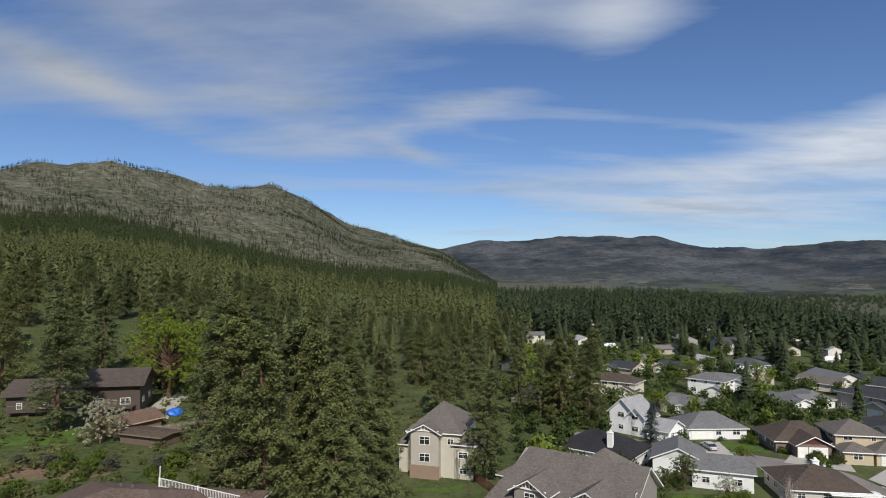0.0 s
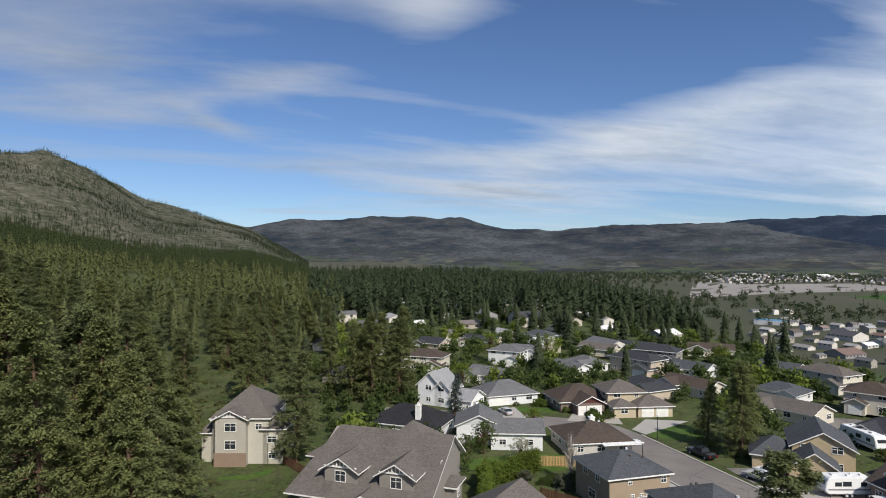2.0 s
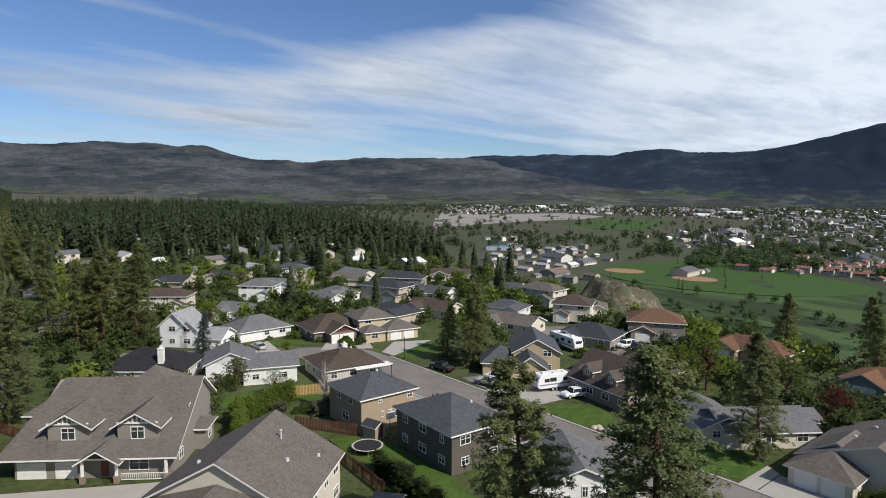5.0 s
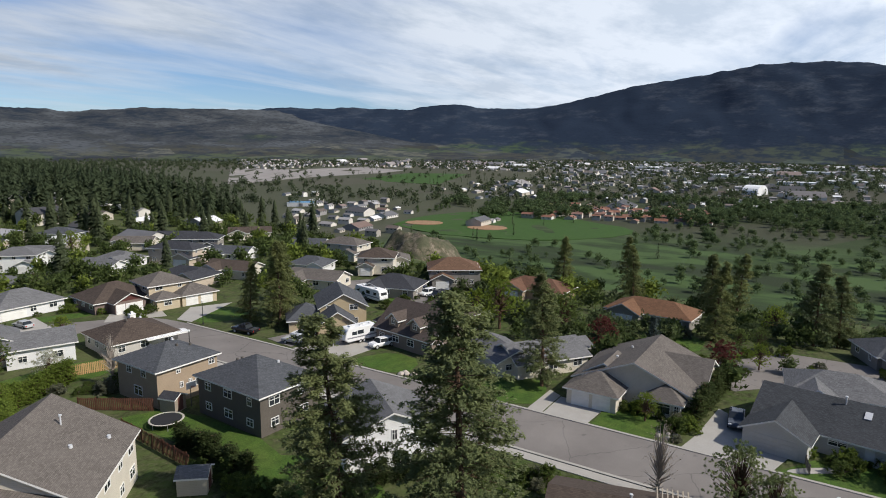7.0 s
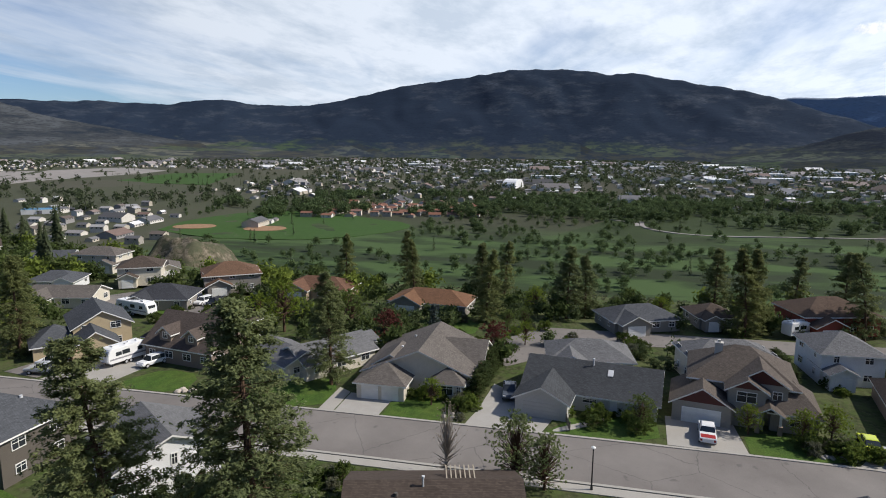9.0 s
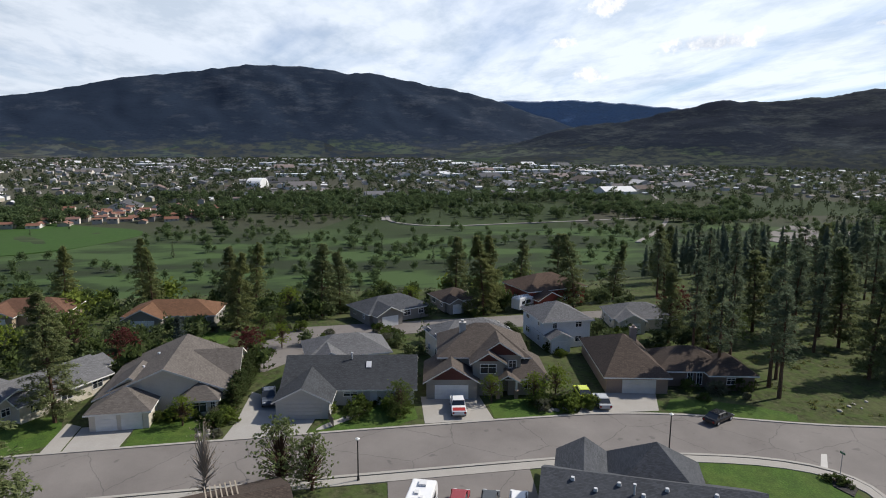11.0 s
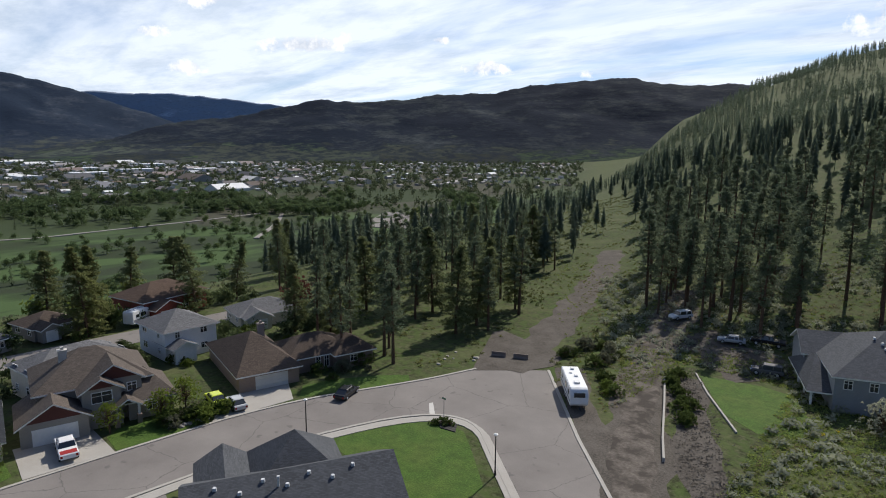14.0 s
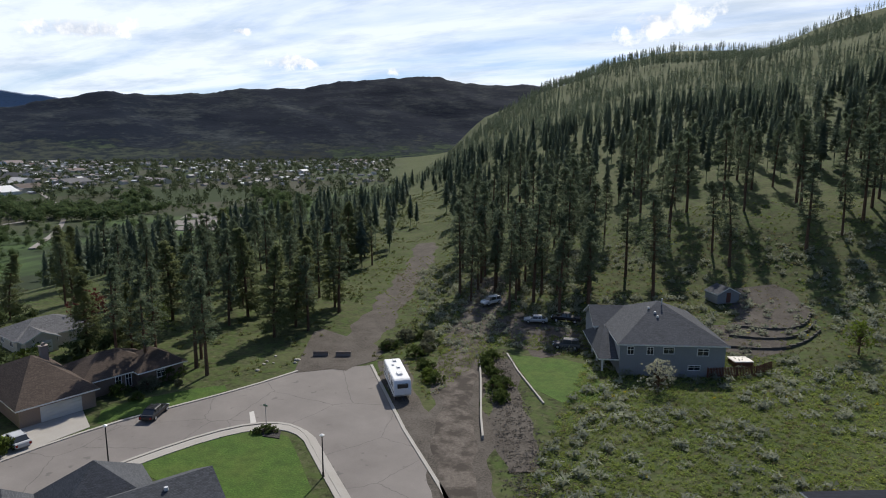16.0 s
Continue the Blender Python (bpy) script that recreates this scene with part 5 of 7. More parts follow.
# southern slope
made = 0
while made < 92:
    a, d = radians(rand.uniform(150, 196)), rand.uniform(122, 250)
    x, y = d * math.sin(a), d * math.cos(a)
    if x > lane(y) - 12 or (d < 150 and math.degrees(a) > 172) or not clear(x, y, 9) or (-14 < x < 14 and y > -150) or any((x - p) ** 2 + (y - q) ** 2 < 22 for p, q in TREES):
        continue
    pine(x, y, rand.uniform(16, 24), TALL_PINES, "slim ponderosa pine with a bare lower trunk", "hillside pines")
    made += 1
# close stand behind the dirt yard
made = 0
while made < 22:
    a, d = radians(rand.uniform(153.5, 166)), rand.uniform(130, 172)
    x, y = d * math.sin(a), d * math.cos(a)
    if x > lane(y) - 8 or not clear(x, y, 7) or math.dist((x, y), (51, -119.5)) < 5 or any((x - p) ** 2 + (y - q) ** 2 < 12 for p, q in TREES):
        continue
    pine(x, y, rand.uniform(15, 20), TALL_PINES, "slim ponderosa pine with a bare lower trunk", "hillside pines")
    made += 1
# north-western slope
made = 0
while made < 120:
    a, d = radians(rand.uniform(-40, 7)), rand.uniform(98, 310)
    x, y = d * math.sin(a), d * math.cos(a)
    if not clear(x, y, 6) or (math.degrees(a) < -19 and d < 135) or (-5.5 < math.degrees(a) < 4.5 and d < 150) or any((x - p) ** 2 + (y - q) ** 2 < 25 for p, q in TREES):
        continue
    pine(x, y, rand.uniform(15, 23), PINES if rand.random() < 0.6 else FIRS, "dense green pine on the slope", "hillside pines")
    made += 1


# woods too far off to count
def spread_mesh(name, tpl, xs, ys, zs, sizes, wides, spins, mat, label, category):
    """Copies of a small template joined into one mesh."""
    t = np.asarray(tpl, float)
    c, s = np.cos(spins)[:, None], np.sin(spins)[:, None]
    vx = xs[:, None] + (t[None, :, 0] * c - t[None, :, 1] * s) * wides[:, None]
    vy = ys[:, None] + (t[None, :, 0] * s + t[None, :, 1] * c) * wides[:, None]
    vz = zs[:, None] + t[None, :, 2] * sizes[:, None]
    v = np.stack([vx, vy, vz], -1).reshape(-1, 3)
    me = bpy.data.meshes.new(name)
    n = len(v)
    me.vertices.add(n)
    me.vertices.foreach_set("co", v.ravel())
    me.loops.add(n)
    me.loops.foreach_set("vertex_index", np.arange(n, dtype=np.int32))
    me.polygons.add(n // 3)
    me.polygons.foreach_set("loop_start", np.arange(0, n, 3, dtype=np.int32))
    me.materials.append(mat)
    me.update(calc_edges=True)
    return tagged(new(name, me), label, category, kind="stuff")


def conifer_template(seed, levels, per, r0, bare=0.1, shape=0.75, sag=0.09):
    """A one-metre conifer: tiers of drooping boughs round a thin stem."""
    rng = np.random.default_rng(seed)
    t = np.repeat((np.arange(levels) + 0.3) / levels, per) + rng.uniform(-0.5, 0.5, levels * per) / levels
    t = np.clip(t, 0, 0.985)
    z = bare + (1 - bare) * t
    r = r0 * ((1 - t) ** shape * np.minimum(1, 0.55 + 2.5 * t) + 0.05) * rng.uniform(0.5, 1.2, len(t))
    a = rng.uniform(0, 2 * np.pi, len(t))
    r = r * (1 + 0.12 * np.sin(2 * a + 5 * t + seed) + 0.08 * np.sin(3 * a - 8 * t))
    half = rng.uniform(0.22, 0.5, len(t)) * (7 / per) ** 0.5
    drop = sag * rng.uniform(0.3, 1.3, len(t)) * (1 - 0.5 * t)
    inner = np.stack([0.12 * r * np.cos(a), 0.12 * r * np.sin(a), z + 0.03], 1)
    tips = [np.stack([q * r * np.cos(a + k * half), q * r * np.sin(a + k * half), z - drop * f], 1) for k, q, f in ((-1, 1.0, 1.0), (1, rng.uniform(0.75, 1.0, len(t)), 0.6))]
    boughs = np.stack([inner, tips[0], tips[1]], 1).reshape(-1, 3)
    stem = np.array([(-0.011, 0, 0), (0.011, 0, 0), (0, 0.0, 0.95), (0, -0.011, 0), (0, 0.011, 0), (0, 0, 0.95)])
    return np.concatenate([boughs, stem])


def round_template(seed, blades, wide, size, low=0.12):
    """A one-metre leafy tree: clumps over a lobed crown and a short stem."""
    rng = np.random.default_rng(seed)
    lobes = np.stack([rng.normal(0, wide * 0.26, 7), rng.normal(0, wide * 0.26, 7), rng.uniform(low + 0.2, 0.74, 7)], 1)
    pick = rng.integers(0, 7, blades)
    way = rng.normal(0, 1, (blades, 3))
    way /= np.linalg.norm(way, axis=1, keepdims=True)
    c = lobes[pick] + way * (wide * rng.uniform(0.2, 0.62, blades))[:, None] * (1, 1, 0.95)
    c[:, 2] = np.clip(c[:, 2], low, 1.0)
    stem = np.array([(-0.02, 0, 0), (0.02, 0, 0), (0, 0.0, 0.6), (0, -0.02, 0), (0, 0.02, 0), (0, 0, 0.6)])
    return np.concatenate([tri_cloud(rng, c, np.full(blades, size), 1, 1.0), stem])


def wood(name, seed, count, az, dist, tall, tpl, mat, label, keep=None, width=1.0, category="woodland"):
    rng = np.random.default_rng(seed)
    a = np.radians(rng.uniform(az[0], az[1], count * 3))
    d = np.sqrt(rng.uniform(dist[0] ** 2, dist[1] ** 2, count * 3))
    x, y = d * np.sin(a), d * np.cos(a)
    ok = np.ones(len(x), bool) if keep is None else keep(x, y, rng)
    x, y = x[ok][:count], y[ok][:count]
    n = len(x)
    s = rng.uniform(tall[0], tall[1], n)
    return spread_mesh(name, tpl, x, y, height(x, y) - 0.2, s, s * rng.uniform(0.8, 1.2, n) * width, rng.uniform(0, 6.3, n), mat, label, category)


def patchy(scale, share):
    return lambda x, y, rng: rough_noise(x, y, scale, 3) + rng.normal(0, 0.35, len(x)) > share


T60, T30, T14 = conifer_template(1, 14, 9, 0.19, 0.1, 0.6), conifer_template(2, 9, 7, 0.185, 0.1, 0.62), conifer_template(3, 4, 4, 0.2)
R40, R90 = round_template(4, 230, 0.44, 0.17), round_template(9, 170, 0.44, 0.2)
T200, P200 = conifer_template(6, 40, 16, 0.175, 0.08, 0.58), conifer_template(16, 36, 14, 0.155, 0.2, 0.55)
S200 = conifer_template(7, 34, 12, 0.125, 0.28, 0.55, 0.05)
S60 = conifer_template(17, 11, 6, 0.14, 0.22, 0.6, 0.06)
HILL_PINE, SLOPE_PINE, DARK_PINE = leaf((0.13, 0.166, 0.115), 0.3), leaf((0.135, 0.155, 0.066), 0.35), leaf((0.085, 0.11, 0.062), 0.3)
not_on = lambda x, y, r: np.all([(x - a) ** 2 + (y - b) ** 2 > (c + r) ** 2 for a, b, c in SITES], 0)
off_lane = lambda x, y, r: np.abs(x - lane(y)) > r
bearing = lambda x, y: np.degrees(np.arctan2(x, y))
on_bench = lambda x, y, r: x < np.interp(y, EDGE_Y, EDGE_X) + r
wood("woodland_near_mixed", 18, 70, (-40, 7), (170, 330), (11, 18), P200, leaf((0.14, 0.16, 0.075), 0.35), "lighter ponderosa pines on the lower slope", lambda x, y, rng: not_on(x, y, 7) & ~((bearing(x, y) > -4) & (y < 170)))
wood("woodland_grove", 12, 130, (119, 152), (170, 330), (12, 18), S200, HILL_PINE, "pines falling away below the bench", lambda x, y, rng: (x > lane(y) + 11) & not_on(x, y, 4) & (y < -95))
wood("woodland_near_hill", 13, 430, (150, 197), (215, 420), (13, 19), S200, HILL_PINE, "slim pines up the southern hill", lambda x, y, rng: x < lane(y) - 9)
wood("woodland_gardens", 14, 75, (4, 47), (170, 340), (9, 16), T200, DARK_PINE, "dark pines in the gardens of the bench", lambda x, y, rng: not_on(x, y, 2) & on_bench(x, y, 25) & (rough_noise(x, y, 40, 2) > -0.15))
wood("garden_trees_north", 15, 170, (4, 58), (150, 420), (3, 7), R90, leaf((0.1, 0.135, 0.045), 0.4), "leafy garden trees and hedges of the bench", lambda x, y, rng: not_on(x, y, 1) & on_bench(x, y, 15) & ~((x > 62) & (x < 77) & (y < 126)))
wood("woodland_north_slope", 1, 1700, (-40, 8), (290, 800), (8, 20), T60, SLOPE_PINE, "dense pine wood on the slope", patchy(60, 0.05), 1.1)
wood("woodland_high_slope", 2, 6500, (-40, 5), (760, 1560), (12, 19), T30, leaf((0.066, 0.086, 0.038), 0.35), "dense pine forest higher up the slope", patchy(150, -0.8))
wood("woodland_mountain", 3, 15000, (-40, 5), (1480, 2950), (9, 14), T14, leaf((0.05, 0.066, 0.034), 0.3), "scattered pines over the rocky mountain", patchy(140, -0.1), 1.25)
wood("woodland_bench", 4, 2100, (5, 47), (270, 950), (11, 24), T60, leaf((0.062, 0.084, 0.046), 0.3), "dark pines among the houses of the bench",
     lambda x, y, rng: on_bench(x, y, 40) & (rough_noise(x, y, 60, 2) + rng.normal(0, 0.4, len(x)) > -0.4 + 1.0 * (np.hypot(x, y) < 345)), 1.15)
wood("woodland_south_hill", 5, 6500, (149, 197), (400, 1350), (9, 15), S60, HILL_PINE, "pines on the southern hillside", lambda x, y, rng: (rough_noise(x, y, 90, 3) + rng.normal(0, 0.35, len(x)) > -0.45) & (x < lane(y) - 10))
wood("woodland_south_shoulder", 6, 330, (120, 152), (260, 1000), (10, 16), S60, HILL_PINE, "pines along the shoulder of the hill", lambda x, y, rng: (height(x, y) > -25) & (x > lane(y) + 12))
LOW = lambda x, y: height(x, y) < -38
on_flats = lambda x, y: (x > 860) & (x < 1750) & (y > 640) & (y < 1500)
wood("valley_trees_golf", 7, 760, (55, 140), (320, 820), (4, 8.5), R40, leaf((0.1, 0.142, 0.062), 0.35), "young trees over the golf course", lambda x, y, rng: LOW(x, y) & (rough_noise(x, y, 60, 2) + rng.normal(0, 0.5, len(x)) > -0.1) & ~((x > 470) & (x < 720) & (y > 150) & (y < 410)))
wood("valley_trees_town", 8, 9500, (22, 150), (800, 3400), (7, 13), round_template(5, 40, 0.55, 0.34, 0.05), leaf((0.078, 0.1, 0.055), 0.35), "street and garden trees through the town", lambda x, y, rng: LOW(x, y) & (~on_flats(x, y) | (rng.random(len(x)) < 0.12)))
wood("valley_trees_belt", 9, 1000, (58, 140), (690, 980), (8, 15), R40, leaf((0.09, 0.13, 0.06), 0.35), "belt of tall trees before the town", lambda x, y, rng: (rough_noise(x, y, 110, 2) > 0.0) & LOW(x, y))
wood("valley_conifers", 10, 520, (50, 150), (420, 2200), (8, 15), T30, DARK_PINE, "single dark conifers in the valley", lambda x, y, rng: LOW(x, y))
wood("woodland_track", 15, 26, (143, 154), (230, 700), (9, 16), S200, HILL_PINE, "scattered pines beside the climbing track", lambda x, y, rng: np.abs(x - lane(y)) < 22)


# ---- valley: fields, town and works ----
def turf_build(n, ob, pos):
    fine, wide = n.noise(pos, 0.3, 4), n.noise(pos, 0.02, 4)
    return n.mix(n.ramp(wide, (0.35, 0.0), (0.7, 0.6)), n.ramp(fine, (0.3, (0.036, 0.075, 0.018)), (0.7, (0.046, 0.094, 0.022))), (0.05, 0.085, 0.028)), None


def sand_build(n, ob, pos):
    fine, wide = n.noise(pos, 0.05, 5), n.noise(pos, 0.006, 4)
    return n.mix(wide, n.ramp(fine, (0.3, (0.25, 0.22, 0.2)), (0.7, (0.36, 0.33, 0.31))), (0.22, 0.21, 0.2)), None


def clay_build(n, ob, pos):
    return n.ramp(n.noise(pos, 0.3, 4), (0.3, (0.24, 0.145, 0.085)), (0.7, (0.33, 0.21, 0.13))), None


TURF, SAND, CLAY = material("turf", turf_build, 0.9, 0.1), material("river_sand", sand_build, 0.9, 0.1), material("infield_clay", clay_build, 0.9, 0.1)


def cliff_build(n, ob, pos):
    fine, wide = n.noise(pos, 0.5, 6, 0.7), n.noise(pos, 0.12, 4)
    return n.mix(n.ramp(wide, (0.44, 0.0), (0.56, 0.85)), n.ramp(fine, (0.38, (0.05, 0.05, 0.03)), (0.5, (0.13, 0.11, 0.08)), (0.65, (0.22, 0.19, 0.145))), (0.07, 0.075, 0.045)), (fine, 0.8, 0.4)


def earth_build(n, ob, pos):
    fine, wide = n.noise(pos, 2.0, 6, 0.7), n.noise(pos, 0.35, 4)
    return n.mix(n.ramp(wide, (0.45, 0.0), (0.6, 0.8)), n.ramp(fine, (0.3, (0.11, 0.065, 0.045)), (0.7, (0.24, 0.16, 0.115))), (0.1, 0.1, 0.05)), (fine, 0.7, 0.1)


CLIFF = material("sandy_bank", cliff_build, 0.95, 0.1)
slab("sports_field", bend([(505, 379), (579, 399), (673, 374), (706, 303), (647, 223), (618, 166), (569, 155), (495, 201), (470, 285), (485, 340), (505, 379)], 1), -48, -44.6, TURF, "bright green mown sports field", "field")


def oval(cx, cy, a, b, n=18, turn=0.0):
    return [(cx + a * math.cos(t) * math.cos(turn) - b * math.sin(t) * math.sin(turn), cy + a * math.cos(t) * math.sin(turn) + b * math.sin(t) * math.cos(turn)) for t in (2 * math.pi * k / n for k in range(n))]


for cx, cy in ((538, 288), (534, 360)):
    slab("baseball_infield", oval(cx, cy, 17, 20, turn=0.3), -45, -44.3, CLAY, "orange clay baseball infield", "infield")
slab("river_flats", [(1330, 1640), (800, 1000), (1105, 1077), (1389, 1081), (1579, 1142), (1700, 1390), (1377, 1433)], -48, -44.7, SAND, "pale gravel flats by the river", "gravel flats")
slab("hay_field", [(1077, 833), (1133, 939), (1450, 1030), (1517, 877), (1075, 693)], -48, -44.7, TURF, "green hay field", "field")
for line in ([(709, -37), (690, -65), (660, -62)], [(700, -70), (640, -66), (600, -110), (615, -190), (625, -270), (660, -420)], [(480, -260), (560, -330), (700, -420), (1000, -560)]):
    strip("path", bend(line), 2.2, -48, -44.5, SAND, "pale gravel path across the golf course", "path")
slab("parking_lot", [(420, -400), (480, -370), (560, -470), (490, -510)], -48, -44.6, ASPHALT, "grey parking lot below the grove", "parking lot")


def tone_by_island(name, *stops):
    def build(n, ob, pos):
        isl = n.add("ShaderNodeNewGeometry").outputs["Random Per Island"]
        return n.mix(0.25, n.ramp(isl, *stops), n.ramp(n.noise(pos, 0.4, 4), (0.3, 0.4), (0.7, 1.0)), "MULTIPLY"), None
    return material(name, build, 0.8, 0.2)


TOWN_ROOF = tone_by_island("town_roofs", (0.0, (0.06, 0.06, 0.065)), (0.25, (0.18, 0.18, 0.19)), (0.42, (0.11, 0.085, 0.07)), (0.6, (0.4, 0.4, 0.41)), (0.75, (0.16, 0.1, 0.08)), (0.85, (0.7, 0.7, 0.7)), (1.0, (0.75, 0.75, 0.75)))
RED_ROOF = tone_by_island("red_roofs", (0.0, (0.19, 0.09, 0.06)), (0.6, (0.24, 0.12, 0.085)), (1.0, (0.2, 0.12, 0.1)))
TOWN_WALL = tone_by_island("town_walls", (0.0, (0.7, 0.69, 0.66)), (0.5, (0.55, 0.5, 0.43)), (0.8, (0.4, 0.36, 0.3)), (1.0, (0.25, 0.25, 0.27)))
TOWN_GLASS = tone_by_island("town_windows", (0.0, (0.03, 0.035, 0.04)), (1.0, (0.06, 0.065, 0.07)))


def town(name, xs, ys, ws, ds, hs, spins, roof, label, pitch=0.4, windows=True):
    """Small houses, each with walls, windows and a gabled roof, in one mesh."""
    v, f, mi = [], [], []
    zs = height(xs, ys)
    for x, y, z, w, d, h, a in zip(xs, ys, zs, ws, ds, hs, spins):
        c, s = math.cos(a), math.sin(a)

        def put(px, py, pz):
            v.append((x + px * c - py * s, y + px * s + py * c, z + pz))
            return len(v) - 1
        X, Y, o, t = w / 2, d / 2, 0.4, h + d / 2 * pitch
        b = [put(*q) for q in ((-X, -Y, -2), (X, -Y, -2), (X, Y, -2), (-X, Y, -2), (-X, -Y, h), (X, -Y, h), (X, Y, h), (-X, Y, h), (-X, 0, t - 0.15), (X, 0, t - 0.15))]
        f += [(b[0], b[1], b[5], b[4]), (b[1], b[2], b[6], b[9], b[5]), (b[2], b[3], b[7], b[6]), (b[3], b[0], b[4], b[8], b[7])]
        mi += [1] * 4
        e = h - o * pitch
        r = [put(*q) for q in ((-X - o, -Y - o, e), (X + o, -Y - o, e), (X + o, Y + o, e), (-X - o, Y + o, e), (-X - o, 0, t), (X + o, 0, t))]
        f += [(r[0], r[1], r[5], r[4]), (r[2], r[3], r[4], r[5])]
        mi += [0, 0]
        if windows:
            for k in range(max(1, int(w // 4))):
                u = -X + (k + 0.5) * w / max(1, int(w // 4))
                for sy in (-1, 1):
                    q = [put(u + p, sy * (Y + 0.05), zz) for p, zz in ((-0.8, h - 1.7), (0.8, h - 1.7), (0.8, h - 0.6), (-0.8, h - 0.6))]
                    f.append(tuple(q if sy < 0 else q[::-1]))
                    mi.append(2)
    me = bpy.data.meshes.new(name)
    me.from_pydata(v, [], f)
    for m in (roof, TOWN_WALL, TOWN_GLASS):
        me.materials.append(m)
    me.polygons.foreach_set("material_index", mi)
    me.update()
    return tagged(new(name, me), label, "houses", kind="stuff")


def town_at(name, seed, count, az, dist, keep, roof, label, step=24.0, big=0.0, windows=False):
    """Houses in rows on a street grid, with some missing."""
    rng = np.random.default_rng(seed)
    n = count * 5
    a, d = np.radians(rng.uniform(az[0], az[1], n)), np.sqrt(rng.uniform(dist[0] ** 2, dist[1] ** 2, n))
    x, y = np.round(d * np.sin(a) / step) * step, np.round(d * np.cos(a) / (step * 1.6)) * step * 1.6
    _, first = np.unique(np.round(x) * 100003 + np.round(y), return_index=True)
    first = rng.permutation(first)
    x, y = x[first], y[first]
    x, y = x + rng.normal(0, 2.5, len(x)), y + rng.normal(0, 2.5, len(y))
    ok = keep(x, y)
    x, y = x[ok][:count], y[ok][:count]
    n = len(x)
    w = rng.uniform(9, 15, n) * (1 + big * (rng.random(n) < 0.06) * rng.uniform(1, 4, n))
    return town(name, x, y, w, w * rng.uniform(0.6, 0.8, n), rng.choice((2.8, 2.8, 5.2), n), rng.choice((0, math.pi / 2), n) + 0.12 + rng.normal(0, 0.06, n), roof, label, 0.4, windows)


in_town = lambda x, y: LOW(x, y) & (x > 740 + 0.35 * np.abs(y - 60)) & ~on_flats(x, y)
town_at("town_houses", 1, 3300, (40, 124), (760, 3300), in_town, TOWN_ROOF, "pale houses and shops of the valley town", 25, 1.0)
town_at("riverside_houses", 2, 90, (44, 62), (560, 1000), lambda x, y: LOW(x, y) & (rough_noise(x, y, 150, 2) > -0.1), TOWN_ROOF, "houses north of the sports field", 24, 0.6, True)
town_at("south_houses", 5, 380, (118, 150), (1100, 2400), LOW, TOWN_ROOF, "scattered houses at the south end of the valley", 30, 0.4)
town_at("red_roof_houses", 3, 120, (66, 81), (700, 830), LOW, RED_ROOF, "terraced houses with red-brown roofs beside the field", 14, 0.0, True)
bench_keep = lambda x, y: (x < np.interp(y, EDGE_Y, EDGE_X) - 5) & (np.hypot(x, y) > 235)
town_at("bench_houses", 4, 130, (6, 48), (235, 700), bench_keep, TOWN_ROOF, "low houses among the pines of the bench", 26, 0.0, True)


def hall(name, x, y, w, d, h, turn, roof_c, wall_c, label, arch=False):
    """A large shed; arched: a barrel roof."""
    bm = bmesh.new()
    n = 10 if arch else 2
    pts = [(-d / 2 * math.cos(math.pi * k / n), h + (d * 0.28 * math.sin(math.pi * k / n) if arch else (1.2 if k == 1 else 0))) for k in range(n + 1)]
    for s in (-1, 1):
        ring = [bm.verts.new((s * w / 2, -d / 2, -2))] + [bm.verts.new((s * w / 2, a, b)) for a, b in pts] + [bm.verts.new((s * w / 2, d / 2, -2))]
        bm.faces.new(ring if s > 0 else ring[::-1]).material_index = 1
    bm.verts.ensure_lookup_table()
    m = len(pts) + 2
    for k in range(m - 1):
        bm.faces.new((bm.verts[k], bm.verts[k + 1], bm.verts[m + k + 1], bm.verts[m + k])).material_index = 0 if 0 < k < m - 2 else 1
    root = new(name)
    root.matrix_basis = pose(x, y, zat(x, y), 0, 0, turn)
    tagged(root, label, "building")
    part("body", bm, (paint(roof_c, 0.4), paint(wall_c)), root)
    bm = bmesh.new()
    box(bm, -2.5, -d / 2 - 0.15, 0, 2.5, -d / 2, 4)
    part("door", bm, paint((0.2, 0.2, 0.22)), root)
    return root


hall("arena", 1200, 120, 26, 46, 4, 75, (0.8, 0.8, 0.8), (0.75, 0.75, 0.75), "large white arched arena in the town", True)
hall("blue_hall", 590, 590, 36, 18, 5, -60, (0.1, 0.25, 0.4), (0.7, 0.7, 0.7), "long hall with a blue metal roof")
for k in range(26):
    a, d = radians(rand.uniform(72, 118)), rand.uniform(1500, 3250)
    hall("warehouse", d * math.sin(a), d * math.cos(a), rand.uniform(40, 110), rand.uniform(25, 45), rand.uniform(5, 9), rand.choice((5, 95)), (0.72, 0.72, 0.72), (0.6, 0.6, 0.6), "large flat white-roofed building in the town")


# ---- yards: lawns, drives, the dirt track ----
def yard(name, pts, mat, label, category, z=0.02, rounded=0):
    return slab(name, bend(pts + [pts[0]], rounded)[:-1] if rounded else pts, -0.3, z, mat, label, category)


def drive_build(n, ob, pos):
    fine, wide = n.noise(pos, 8.0, 3), n.noise(pos, 0.5, 4)
    return n.mix(wide, n.ramp(fine, (0.3, (0.34, 0.32, 0.3)), (0.7, (0.44, 0.42, 0.39))), (0.3, 0.285, 0.26)), (fine, 0.2, 0.01)


DRIVE = material("driveway_concrete", drive_build, 0.85)
AGGREGATE = material("driveway_aggregate", concrete_build, 0.9)


